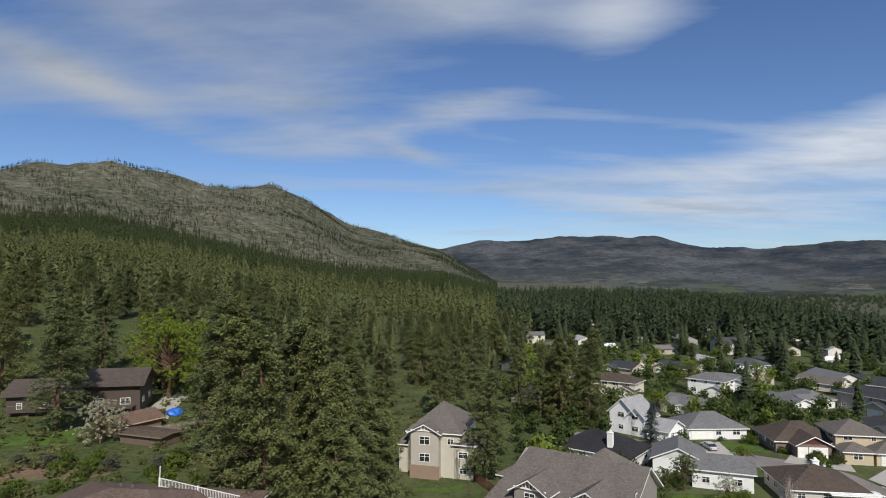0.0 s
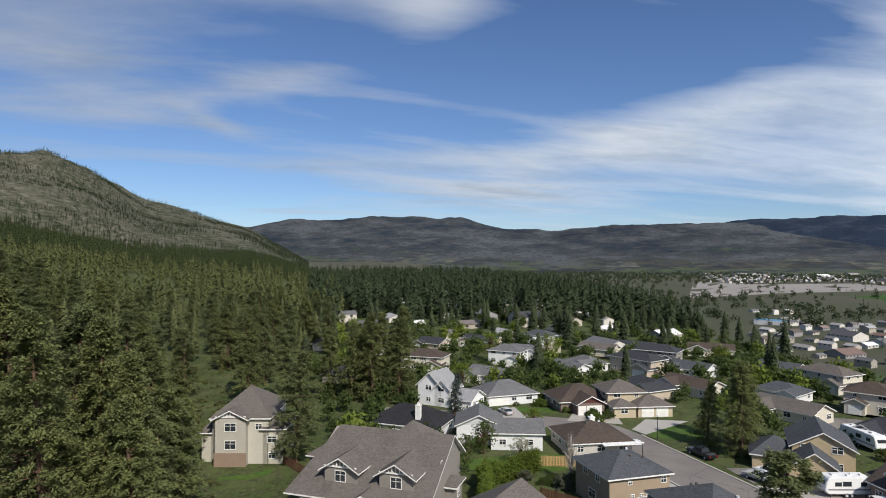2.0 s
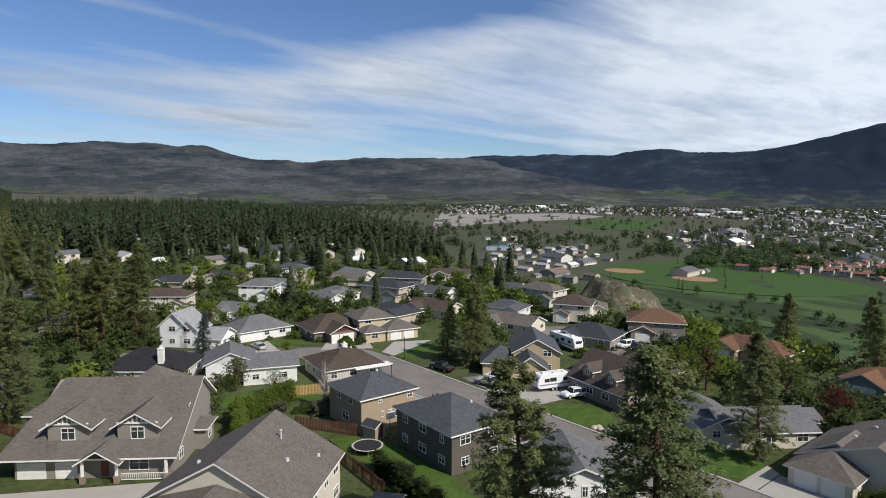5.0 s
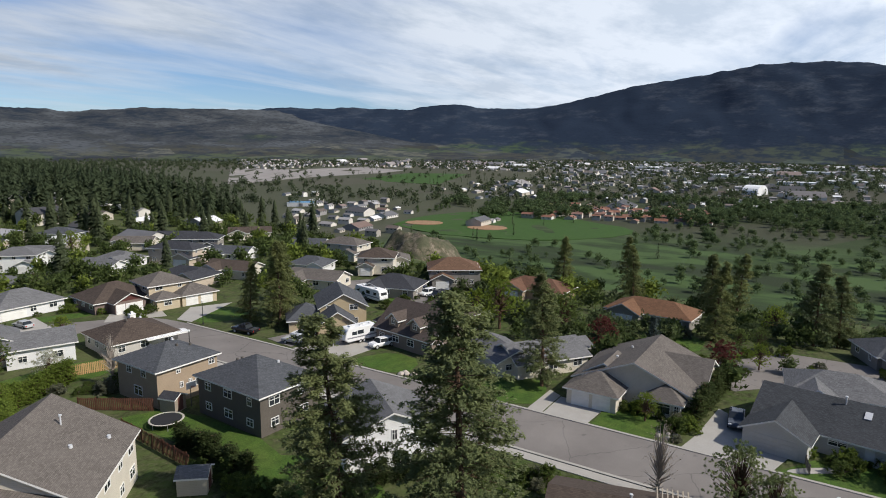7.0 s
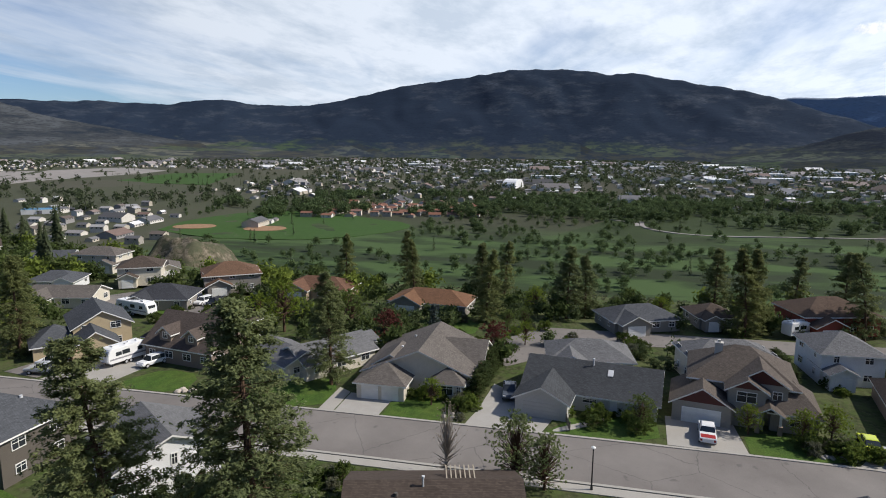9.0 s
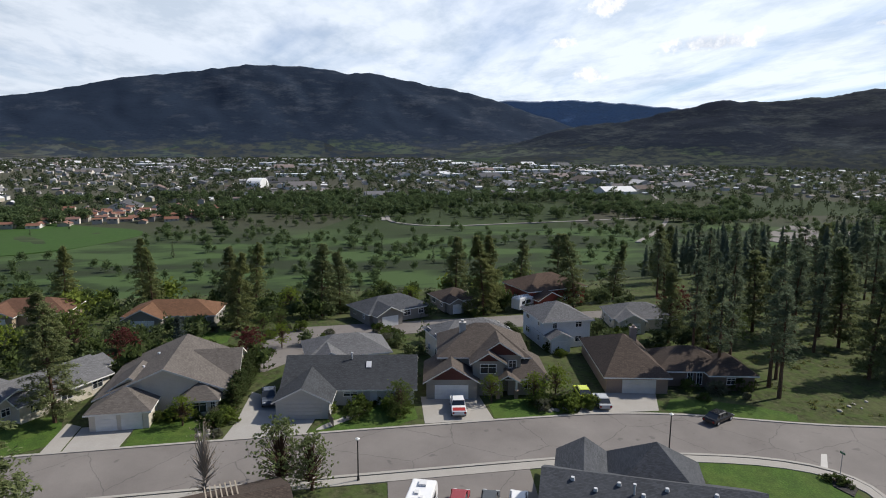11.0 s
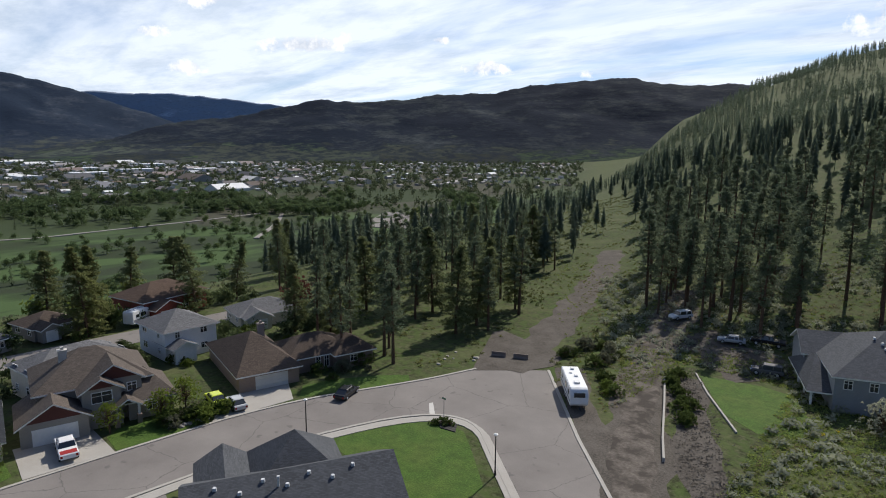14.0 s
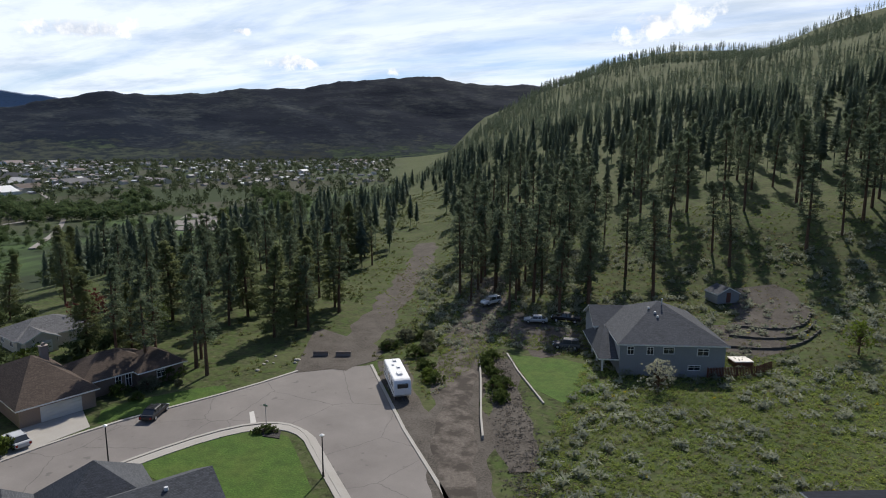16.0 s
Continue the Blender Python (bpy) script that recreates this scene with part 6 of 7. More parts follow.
def gravel_build(n, ob, pos):
    v = n.add("ShaderNodeTexVoronoi", Scale=3.5)
    n.put(v.inputs["Vector"], pos)
    fine = n.noise(pos, 7.0, 4)
    return n.mix(0.4, n.ramp(fine, (0.3, (0.04, 0.037, 0.034)), (0.7, (0.11, 0.1, 0.09))), n.ramp(v.outputs["Distance"], (0.0, 0.12), (0.6, 0.02))), (v.outputs["Distance"], 0.8, 0.05)


GRAVEL = material("gravel", gravel_build, 0.95, 0.1)
for pts, label in (([(75.3, 24.3), (75.3, 15), (84, 15), (84.5, 18), (83.5, 22.5), (81, 24.3)], "dark green mown lawn before the beige bungalow"),
                   ([(75.3, 45), (75.3, 33.6), (82.5, 33), (87, 37), (82, 46)], "sunlit lawn before the cream bungalow"),
                   ([(75.8, 66), (75.6, 55), (83, 56), (84, 63), (79, 66)], "lawn patch beside the drive"),
                   ([(75.3, 2.6), (75.3, -11.6), (82.5, -11.6), (82.3, -2)], "green front lawn with a curved path"),
                   ([(75.2, -21.6), (74.6, -31.6), (78.4, -35), (81.5, -30), (81, -22)], "yellowing lawn edged with stone"),
                   ([(73.6, -45.5), (66.5, -60.5), (70, -63), (78, -49)], "verge of long grass"),
                   ([(60.5, -40.5), (57.2, -51.5), (51.5, -55.6), (44.5, -50.4), (38, -45), (43, -38), (54, -40)], "bright green mown corner lawn"),
                   ([(42.5, 77), (42.5, 52), (49, 52), (49, 74)], "green back lawn with a trampoline"),
                   ([(39, 52), (39, 35), (49, 35), (50, 52)], "shaded back lawn"),
                   ([(34, 104), (36, 97), (54, 93), (56, 101), (47, 104)], "back lawn behind a wooden fence"),
                   ([(37, -95), (25.5, -79), (17, -84), (21.5, -92.5), (25.5, -98)], "green lawn beside the grey house"),
                   ([(76.5, 112), (77, 104), (86, 101), (90, 112)], "lawn at the bend of the street"),
                   ([(60, 137), (66, 134), (69, 131), (67, 129), (58, 132)], "small front lawn between drives"),
                   ([(112, 28), (124, 30), (124, 18), (112, 18)], "lawn of the second street"),
                   ([(-4, 117), (6, 114), (2, 104), (-7, 107)], "lawn beside the tall beige house"),
                   ([(112, 84), (124, 84), (126, 98), (114, 98)], "green lawn behind the street")):
    yard("lawn", pts, LAWN, label, "lawn", 0.02 + 0.001 * (len(label) % 7), 1)
for pts, mat, label in (([(75.3, 31), (75.3, 24.8), (81.7, 24.3), (81.7, 31)], DRIVE, "pale concrete driveway"),
                        ([(75.3, 33.4), (75.3, 31.2), (82, 31.2), (83.3, 33.3)], AGGREGATE, "grey gravel parking strip"),
                        ([(75.3, 13), (75.3, 3), (82, 1), (90, 11), (80, 12)], DRIVE, "pale concrete drive beside the bungalow"),
                        ([(75.3, -12.2), (75.0, -21.4), (83, -21.4), (84, -13)], AGGREGATE, "grey-pink concrete driveway"),
                        ([(74.6, -33), (73.6, -44.5), (80, -47.5), (81, -38)], AGGREGATE, "wide concrete driveway with an island bed"),
                        ([(75.6, 79), (75.6, 68), (90, 66), (90, 76)], AGGREGATE, "wide driveway with parked vehicles"),
                        ([(77, 87), (76, 80), (84, 78), (84, 85)], ASPHALT, "asphalt driveway"),
                        ([(54, 133), (52, 126.5), (58, 123.5), (60, 137)], DRIVE, "white concrete driveway"),
                        ([(70, 127), (66, 122), (76, 116), (80, 126)], AGGREGATE, "grey driveway before the brown garage"),
                        ([(83, 118), (75.5, 112), (76, 108), (91, 114)], DRIVE, "pale driveway at the bend"),
                        ([(51, -5), (62.2, -6), (62.0, -22), (50, -20)], ASPHALT, "paved forecourt with parked cars"),
                        ([(103, 20), (122, 5), (124, -60), (116, -60), (114, -5), (98, 10)], ASPHALT, "second street behind the houses"),
                        ([(104, 66), (126, 70), (128, 104), (117, 112), (116, 84), (103, 76)], ASPHALT, "parking court of the second street"),
                        ([(2, 88), (-2, 78), (22, 66), (24, 76)], AGGREGATE, "brick-edged drive before the craftsman house")):
    yard("driveway", pts, mat, label, "driveway", 0.045 + 0.001 * (len(label) % 9))
yard("garden_path", [(82.5, -4), (80, -3.2), (77.5, 0.5), (75.8, 2), (75.8, 0.8), (77, -1), (79.6, -4.6), (82.5, -5.6)], DRIVE, "curved pale garden path", "path", 0.06, 1)
drape("dirt_track", [(60.5, -75), (63, -88), (70, -106), (79, -130), (88, -154), (97, -172), (103, -184)], 4.6, DIRT, "worn dirt track climbing beyond the barriers", "track")
yard("dirt_apron", [(63.5, -71), (54.8, -79.7), (57, -88), (68, -90), (76, -92), (69, -80)], DIRT, "worn dirt behind the barriers", "track", 0.06, 1)
drape("lawn", [(-82, 92), (-68, 97), (-57, 100)], 4.5, LAWN, "green lawn below the dark wooden house", "lawn")
drape("flower_bed", [(-70, 76), (-56, 82), (-44, 87)], 5.0, material("red_earth", earth_build, 0.95, 0.1), "terraced bed of reddish bare earth", "garden bed")
drape("parking_pad", [(-54, 128), (-53, 118), (-50, 110)], 2.6, AGGREGATE, "grey gravel pad beside the wooden house", "driveway")
drape("dirt_shoulder", [(18, -43), (27.8, -55.8), (36.2, -73.5), (43.5, -89), (49.5, -108), (54, -125), (60, -140)], 5.6, DIRT, "dark dirt beside the drive", "driveway", 0.04)
drape("dirt_yard", [(28, -101), (35, -106), (46, -112)], 8, DIRT, "dark dirt yard with parked cars", "driveway", 0.06)


def dust_build(n, ob, pos):
    fine, wide = n.noise(pos, 3.0, 6, 0.65), n.noise(pos, 0.35, 5, 0.6)
    return n.mix(n.ramp(wide, (0.42, 0.0), (0.58, 0.85)), n.ramp(fine, (0.3, (0.09, 0.078, 0.067)), (0.7, (0.17, 0.148, 0.128))), (0.05, 0.043, 0.037)), (fine, 0.5, 0.05)


DUST = material("dust", dust_build, 0.95, 0.1)
drape("dirt_drive", [(18, -42), (27.8, -55.3), (36.4, -73.3), (43.5, -89), (49.0, -106)], 3.0, DUST, "worn pale dirt drive with tyre tracks", "driveway", 0.13)
u, v = np.meshgrid(np.linspace(-1, 1, 40), np.linspace(-1, 1, 40), indexing="ij")
x, y = 290 + 42 * u * 0.82 - 34 * v * 0.57, 194 + 42 * u * 0.57 + 34 * v * 0.82
top = smooth(0.0, 0.62, 1 - np.hypot(u, v) + 0.05 * rough_noise(x, y, 12, 2))
z = height(x, y) - 0.6 + (22 + 1.6 * rough_noise(x, y, 6, 3)) * top
tagged(grid_mesh("sandy_bank", x, y, z, CLIFF, False), "bare sandy bluff below the edge of the bench", "bluff", kind="structure")
drape("bank", [(53, -83), (46, -74), (38, -65.5), (27, -55.5)], 2.8, DIRT, "bank of dark earth and weeds beside the kerb", "verge", 0.07)
drape("terrace_garden", [(6, -113), (0, -122), (-3, -134), (2, -146)], 7.0, DIRT, "terraced dark earth garden", "garden", 0.15)
drape("rubble_bank", [(38, -92), (32, -81), (26.5, -69), (21, -60)], 3.0, DIRT, "bank of dark earth and loose stones", "bank", 0.1)


# ---- walls, fences, kerb stones ----
def bar_between(bm, a, b, half, z0, z1):
    a, b = Vector((*a, 0)), Vector((*b, 0))
    u = (b - a).normalized()
    w = Vector((-u.y, u.x, 0)) * half
    v = [bm.verts.new(p + Vector((0, 0, z))) for z in (z0, z1) for p in (a - w, b - w, b + w, a + w)]
    for f in ((3, 2, 1, 0), (4, 5, 6, 7), (0, 1, 5, 4), (1, 2, 6, 5), (2, 3, 7, 6), (3, 0, 4, 7)):
        bm.faces.new([v[i] for i in f])


def wood_build(c):
    def build(n, ob, pos):
        g = n.noise(pos, 3.0, 5)
        r = n.add("ShaderNodeObjectInfo").outputs["Random"]
        return n.mix(r, n.ramp(g, (0.3, tone(c, 0.7)), (0.7, c)), tone(c, 1.2)), (g, 0.3, 0.02)
    return build


FENCE_TAN, FENCE_RED, FENCE_GREY = (material("fence_wood", wood_build(c), 0.85, 0.2) for c in ((0.4, 0.26, 0.12), (0.13, 0.06, 0.04), (0.2, 0.17, 0.14)))


@lru_cache(None)
def board_mesh(h, mat):
    bm = bmesh.new()
    v = box(bm, -0.085, -0.012, 0.05, 0.085, 0.012, h)
    v[4].co.z -= 0.03
    v[5].co.z -= 0.01
    return mesh("board", bm, mat)


def fence(line, h, mat, label, step=0.2):
    """Upright boards on two rails, with posts."""
    root = new("fence")
    root.location = (*line[0], zat(*line[0]))
    tagged(root, label, "fence")
    for a, b in zip(line, line[1:]):
        L = math.dist(a, b)
        turn = math.degrees(math.atan2(b[1] - a[1], b[0] - a[0]))
        base = pose(a[0] - line[0][0], a[1] - line[0][1], 0, 0, 0, turn)
        for k in range(int(L / step)):
            part("board", board_mesh(h, mat), None, root, "", base @ pose((k + 0.5) * step, 0, 0))
        for k in range(int(L / 2.4) + 1):
            bm = bmesh.new()
            box(bm, -0.05, 0.012, 0, 0.05, 0.11, h + 0.06)
            part("post", bm, mat, root, "", base @ pose(min(k * 2.4, L), 0, 0))
        bm = bmesh.new()
        for z in (0.35, h - 0.3):
            box(bm, 0, 0.012, z, L, 0.05, z + 0.09)
        part("rail", bm, mat, root, "", base)
    return root


fence([(44, 98.5), (54, 94.5)], 1.8, FENCE_TAN, "new tan wooden board fence", 0.25)
fence([(41, 84), (46.6, 75.2)], 1.8, FENCE_RED, "red-brown wooden board fence", 0.25)
fence([(40.6, 73), (39.5, 58)], 1.8, FENCE_RED, "red-brown wooden fence behind the trampoline", 0.3)
fence([(6.2, -99.6), (-0.4, -104.0), (-2.6, -108.0)], 1.7, FENCE_RED, "brown wooden privacy fence by the hot tub", 0.25)
fence([(5, 112), (12, 96)], 1.6, FENCE_RED, "red-brown fence along the passage", 0.3)
fence([(-46.7, 101.5), (-41.3, 105), (-41, 111), (-45, 116)], 1.5, FENCE_GREY, "weathered grey fence on the slope", 0.3)
fence([(83.5, 1), (76, -0.5)], 1.2, FENCE_GREY, "low grey fence beside the drive", 0.3)


def stone(x, y, s, c=(0.3, 0.28, 0.25), z=None):
    """A rounded boulder, one object."""
    bm = bmesh.new()
    bmesh.ops.create_icosphere(bm, subdivisions=2, radius=1)
    for v in bm.verts:
        v.co *= 1 + 0.28 * noise.noise(v.co * 1.3 + Vector((x, y, 0)))
        v.co = Vector((v.co.x * s, v.co.y * s * 0.8, v.co.z * s * 0.55))
    ob = part("boulder", bm, paint(c, 0.95))
    ob.location = (x, y, (zat(x, y) if z is None else z) + s * 0.2)
    return tagged(ob, "rough grey-brown garden boulder", "boulder", "garden boulders")


for k in range(9):
    stone(76.3 + rand.uniform(-0.4, 0.9), -28.5 - k * 0.55, rand.uniform(0.35, 0.6))
    stone(77.5 + rand.uniform(-0.8, 0.8), 15.4 + rand.uniform(-1.4, 1.0), rand.uniform(0.2, 0.4))
for k in range(6):
    stone(76.4 + rand.uniform(-0.6, 0.6), 54.5 + rand.uniform(-1.2, 1.2), rand.uniform(0.35, 0.7), (0.42, 0.37, 0.32))
for k in range(8):
    stone(66 + rand.uniform(0, 6), -68 + rand.uniform(-8, 0), rand.uniform(0.2, 0.45), (0.4, 0.37, 0.32))


def barrier(x, y, turn):
    """A concrete road barrier."""
    bm = bmesh.new()
    prof = [(-0.28, 0.03), (0.28, 0.03), (0.28, 0.2), (0.12, 0.42), (0.09, 0.85), (-0.09, 0.85), (-0.12, 0.42), (-0.28, 0.2)]
    a = [bm.verts.new((-1.25, p, z)) for p, z in prof]
    b = [bm.verts.new((1.25, p, z)) for p, z in prof]
    bm.faces.new(a[::-1])
    bm.faces.new(b)
    for k in range(8):
        bm.faces.new((a[k], a[(k + 1) % 8], b[(k + 1) % 8], b[k]))
    bmesh.ops.recalc_face_normals(bm, faces=bm.faces[:])
    ob = part("road_barrier", bm, paint((0.2, 0.165, 0.14), 0.95))
    ob.matrix_basis = pose(x, y, 0.03, 0, 0, turn)
    tagged(ob, "weathered concrete road barrier across the track", "barrier", "road barriers")


barrier(64.7, -79.2, 29)
barrier(61.3, -80.9, 29)


def street_lamp(x, y, h=4.6):
    root = new("street_lamp")
    root.location = (x, y, 0.1)
    tagged(root, "black metal street lamp with a pale domed head", "street lamp", "street lamps")
    black = paint((0.03, 0.03, 0.03), 0.5)
    bm = bmesh.new()
    bmesh.ops.create_cone(bm, cap_ends=True, segments=10, radius1=0.085, radius2=0.06, depth=h, matrix=pose(0, 0, h / 2))
    part("pole", bm, black, root)
    bm = bmesh.new()
    bmesh.ops.create_cone(bm, cap_ends=True, segments=10, radius1=0.16, radius2=0.1, depth=0.5, matrix=pose(0, 0, 0.25))
    part("base", bm, black, root)
    bm = bmesh.new()
    bmesh.ops.create_uvsphere(bm, u_segments=12, v_segments=6, radius=0.21, matrix=pose(0, 0, h + 0.1) @ Matrix.Diagonal((1, 1, 0.55, 1)))
    part("globe", bm, paint((0.7, 0.7, 0.68), 0.3), root)
    bm = bmesh.new()
    bmesh.ops.create_cone(bm, cap_ends=True, segments=12, radius1=0.27, radius2=0.08, depth=0.12, matrix=pose(0, 0, h + 0.24))
    part("cap", bm, paint((0.75, 0.75, 0.73), 0.4), root)


for x, y in ((66.2 - 3.4, -2.9), (62.6, -39.5), (66.7 - 3.6, 34.2), (62.4, 89.5), (40.2, -49.0), (76.2, 104.5)):
    street_lamp(x, y)
sign = new("street_sign")
sign.location = (54.4, -55.4, 0.1)
tagged(sign, "thin metal post with a street name sign", "street sign")
bm = bmesh.new()
bmesh.ops.create_cone(bm, cap_ends=True, segments=8, radius1=0.04, radius2=0.04, depth=2.9, matrix=pose(0, 0, 1.45))
part("post", bm, paint((0.3, 0.3, 0.3), 0.4), sign)
bm = bmesh.new()
box(bm, -0.35, -0.015, 2.5, 0.35, 0.015, 2.72)
part("sign_plate", bm, paint((0.05, 0.16, 0.09), 0.4), sign)
yard("planter", [(53.9, -55.0), (51.6, -55.0), (50.4, -53.4), (52.6, -52.9), (53.8, -53.8)], GRAVEL, "gravel planting bed at the lawn's corner", "planter", 0.12)
slab("stop_line", [(59.1, -57.2), (58.9, -57.8), (56.1, -55.4), (56.4, -54.7)], 0.0, 0.045, paint((0.5, 0.48, 0.45)), "worn white stop line on the asphalt", "road marking")


# ---- vehicles ----
@lru_cache(None)
def wheel_meshes(r):
    bm = bmesh.new()
    bmesh.ops.create_cone(bm, cap_ends=True, segments=16, radius1=r, radius2=r, depth=0.24, matrix=Matrix.Rotation(math.pi / 2, 4, "X"))
    tyre = mesh("tyre", bm, paint((0.02, 0.02, 0.02), 0.9))
    bm = bmesh.new()
    bmesh.ops.create_cone(bm, cap_ends=True, segments=12, radius1=r * 0.6, radius2=r * 0.6, depth=0.26, matrix=Matrix.Rotation(math.pi / 2, 4, "X"))
    return tyre, mesh("rim", bm, paint((0.45, 0.45, 0.46), 0.35))


def loft(bm, sections, mat=0):
    """Joins equal rings of points into a closed body."""
    rings = [[bm.verts.new(p) for p in s] for s in sections]
    n = len(rings[0])
    for a, b in zip(rings, rings[1:]):
        for k in range(n):
            bm.faces.new((a[k], a[(k + 1) % n], b[(k + 1) % n], b[k])).material_index = mat
    bm.faces.new(rings[0][::-1])
    bm.faces.new(rings[-1])
    bmesh.ops.recalc_face_normals(bm, faces=bm.faces[:])


CAR_SHAPES = {   # length, width, sill, shoulder, roof, bonnet and boot heights, windscreen foot, roof front, roof back, rear foot
    "car": (4.6, 1.8, 0.25, 0.88, 1.42, 0.82, 0.9, 1.15, 0.45, -1.1, -1.85),
    "suv": (4.7, 1.88, 0.3, 1.02, 1.74, 1.0, 1.05, 1.2, 0.55, -1.95, -2.28),
    "pickup": (5.6, 1.98, 0.42, 1.12, 1.85, 1.1, 1.1, 1.25, 0.6, -0.75, -1.0),
    "van": (5.2, 1.95, 0.3, 1.15, 2.0, 1.05, 1.2, 1.9, 1.2, -2.4, -2.55)}


def vehicle(kind, x, y, turn, c, label, z=0.05, load=None):
    """A parked car: body, glass, roof, four wheels, lamps. Its front points along +x before the turn."""
    L, W, sill, sh, top, hood, tail, wf, rf, rb, wb = CAR_SHAPES[kind]
    root = new({"car": "car", "suv": "suv", "pickup": "pickup_truck", "van": "van"}[kind])
    root.matrix_basis = pose(x, y, max(z, zat(x, y) + 0.12) if y < -95 else z, 0, 0, turn)
    tagged(root, label, {"pickup": "pickup truck"}.get(kind, "car"), "parked vehicles")
    coat = material("car_paint", lambda n, ob, pos: (c, None), 0.25, 0.6)
    h, w = L / 2, W / 2
    bm = bmesh.new()
    line = [(-h, tail - 0.12), (-h + 0.12, tail), (wb, sh), (wf, sh), (h - 0.25, hood - 0.05), (h, hood - 0.3)]
    secs = [[(px, -w * k, sill + 0.08), (px, -w, sill + 0.25), (px, -w, pz - 0.1), (px, -w * 0.93, pz), (px, w * 0.93, pz), (px, w, pz - 0.1), (px, w, sill + 0.25), (px, w * k, sill + 0.08)] for (px, pz), k in zip(line, (0.8, 0.9, 0.94, 0.94, 0.9, 0.8))]
    loft(bm, secs)
    part("body", bm, coat, root)
    bm = bmesh.new()
    q, t = w * 0.9, w * 0.74
    loft(bm, [[(wb, -q, sh), (wf, -q, sh), (wf, q, sh), (wb, q, sh)], [(rb, -t, top - 0.06), (rf, -t, top - 0.06), (rf, t, top - 0.06), (rb, t, top - 0.06)]])
    part("cabin_glass", bm, GLASS, root, "dark tinted windows")
    bm = bmesh.new()
    loft(bm, [[(rb - 0.08, -t - 0.04, top - 0.08), (rf + 0.08, -t - 0.04, top - 0.08), (rf + 0.08, t + 0.04, top - 0.08), (rb - 0.08, t + 0.04, top - 0.08)], [(rb + 0.05, -t + 0.06, top), (rf - 0.06, -t + 0.06, top), (rf - 0.06, t - 0.06, top), (rb + 0.05, t - 0.06, top)]])
    part("roof", bm, coat, root)
    for s in (-1, 1):
        for px in ((rf + wf) / 2 - 0.15, (rb + rf) / 2 - 0.1, rb - 0.0):
            bm = bmesh.new()
            box(bm, px - 0.05, s * (w * 0.83) - 0.06, sh - 0.02, px + 0.05, s * (w * 0.83) + 0.05, top - 0.07)
            part("pillar", bm, coat, root)
        bm = bmesh.new()
        box(bm, h - 0.16, s * w * 0.7 - 0.2, hood - 0.32, h + 0.015, s * w * 0.7 + 0.2, hood - 0.16)
        part("headlight", bm, paint((0.7, 0.72, 0.74), 0.15), root)
        bm = bmesh.new()
        box(bm, -h - 0.015, s * w * 0.78 - 0.12, tail - 0.42, -h + 0.1, s * w * 0.78 + 0.12, tail - 0.14)
        part("tail_light", bm, paint((0.3, 0.015, 0.012), 0.2), root)
        for px in (-h * 0.62, h * 0.64):
            r = 0.38 if kind in ("pickup", "suv") else 0.32
            tyre, rim = wheel_meshes(r)
            wh = part("wheel", tyre, None, root, "", pose(px, s * (w - 0.1), r))
            part("rim", rim, None, wh, "alloy rim")
    if kind == "pickup":
        bm = bmesh.new()
        box(bm, -h + 0.12, -w + 0.14, tail - 0.35, wb - 0.15, w - 0.14, tail + 0.012)
        part("load_bed", bm, paint(load or (0.05, 0.05, 0.05)), root, "open load bed")
    return root


WHITE_CAR, BLACK_CAR, SILVER = (0.75, 0.75, 0.75), (0.012, 0.012, 0.015), (0.42, 0.43, 0.44)
vehicle("pickup", 78.6, -17.3, -8, WHITE_CAR, "white pickup truck with a red load in its bed", 0.06, (0.3, 0.02, 0.02))
vehicle("car", 69.3, -50.6, -66, BLACK_CAR, "black sedan parked by the kerb", 0.05)
vehicle("car", 80.4, -36.2, -8, (0.55, 0.62, 0.05), "yellow car on the concrete driveway", 0.06)
vehicle("car", 77.0, -37.6, -10, SILVER, "silver car behind the yellow one", 0.06)
vehicle("pickup", 77.8, 80.2, 100, SILVER, "silver pickup truck parked on the street", 0.05)
vehicle("suv", 81.0, 81.8, 100, WHITE_CAR, "white car parked on the drive", 0.06)
vehicle("suv", 85.2, 66.5, 160, WHITE_CAR, "white sport utility car on the drive", 0.06)
vehicle("pickup", 77.2, 93.2, 95, BLACK_CAR, "black pickup truck parked by the verge", 0.05)
vehicle("suv", 55.6, -12.4, -20, (0.25, 0.02, 0.025), "dark red car on the forecourt", 0.06)
vehicle("suv", 54.9, -15.4, -20, (0.05, 0.055, 0.06), "dark grey car on the forecourt", 0.06)
vehicle("suv", 54.3, -18.2, -20, WHITE_CAR, "white car on the forecourt", 0.06)
vehicle("pickup", 86.2, 8.3, 185, (0.06, 0.07, 0.09), "dark pickup truck with a white bed cover", 0.06, (0.8, 0.8, 0.8))
vehicle("car", 38.3, -112, 20, SILVER, "pale silver car beside the track", 0.06)
vehicle("pickup", 33.0, -114.5, 10, BLACK_CAR, "dark pickup truck near the grey house", 0.06)
vehicle("suv", 29.3, -102.5, 15, (0.1, 0.1, 0.11), "dark grey car beside the lawn", 0.06)
vehicle("suv", 51, -119.5, 65, WHITE_CAR, "white pickup facing down the dirt drive", 0.06)
for k in range(4):
    vehicle("suv", 121.5 + k * 0.5, 78 + 3 * k, 170, (BLACK_CAR, WHITE_CAR, (0.03, 0.04, 0.1), SILVER)[k], "parked car in the second street's court", 0.06)
vehicle("car", 55.5, 131.5, 95, SILVER, "silver car on a white driveway", 0.06)


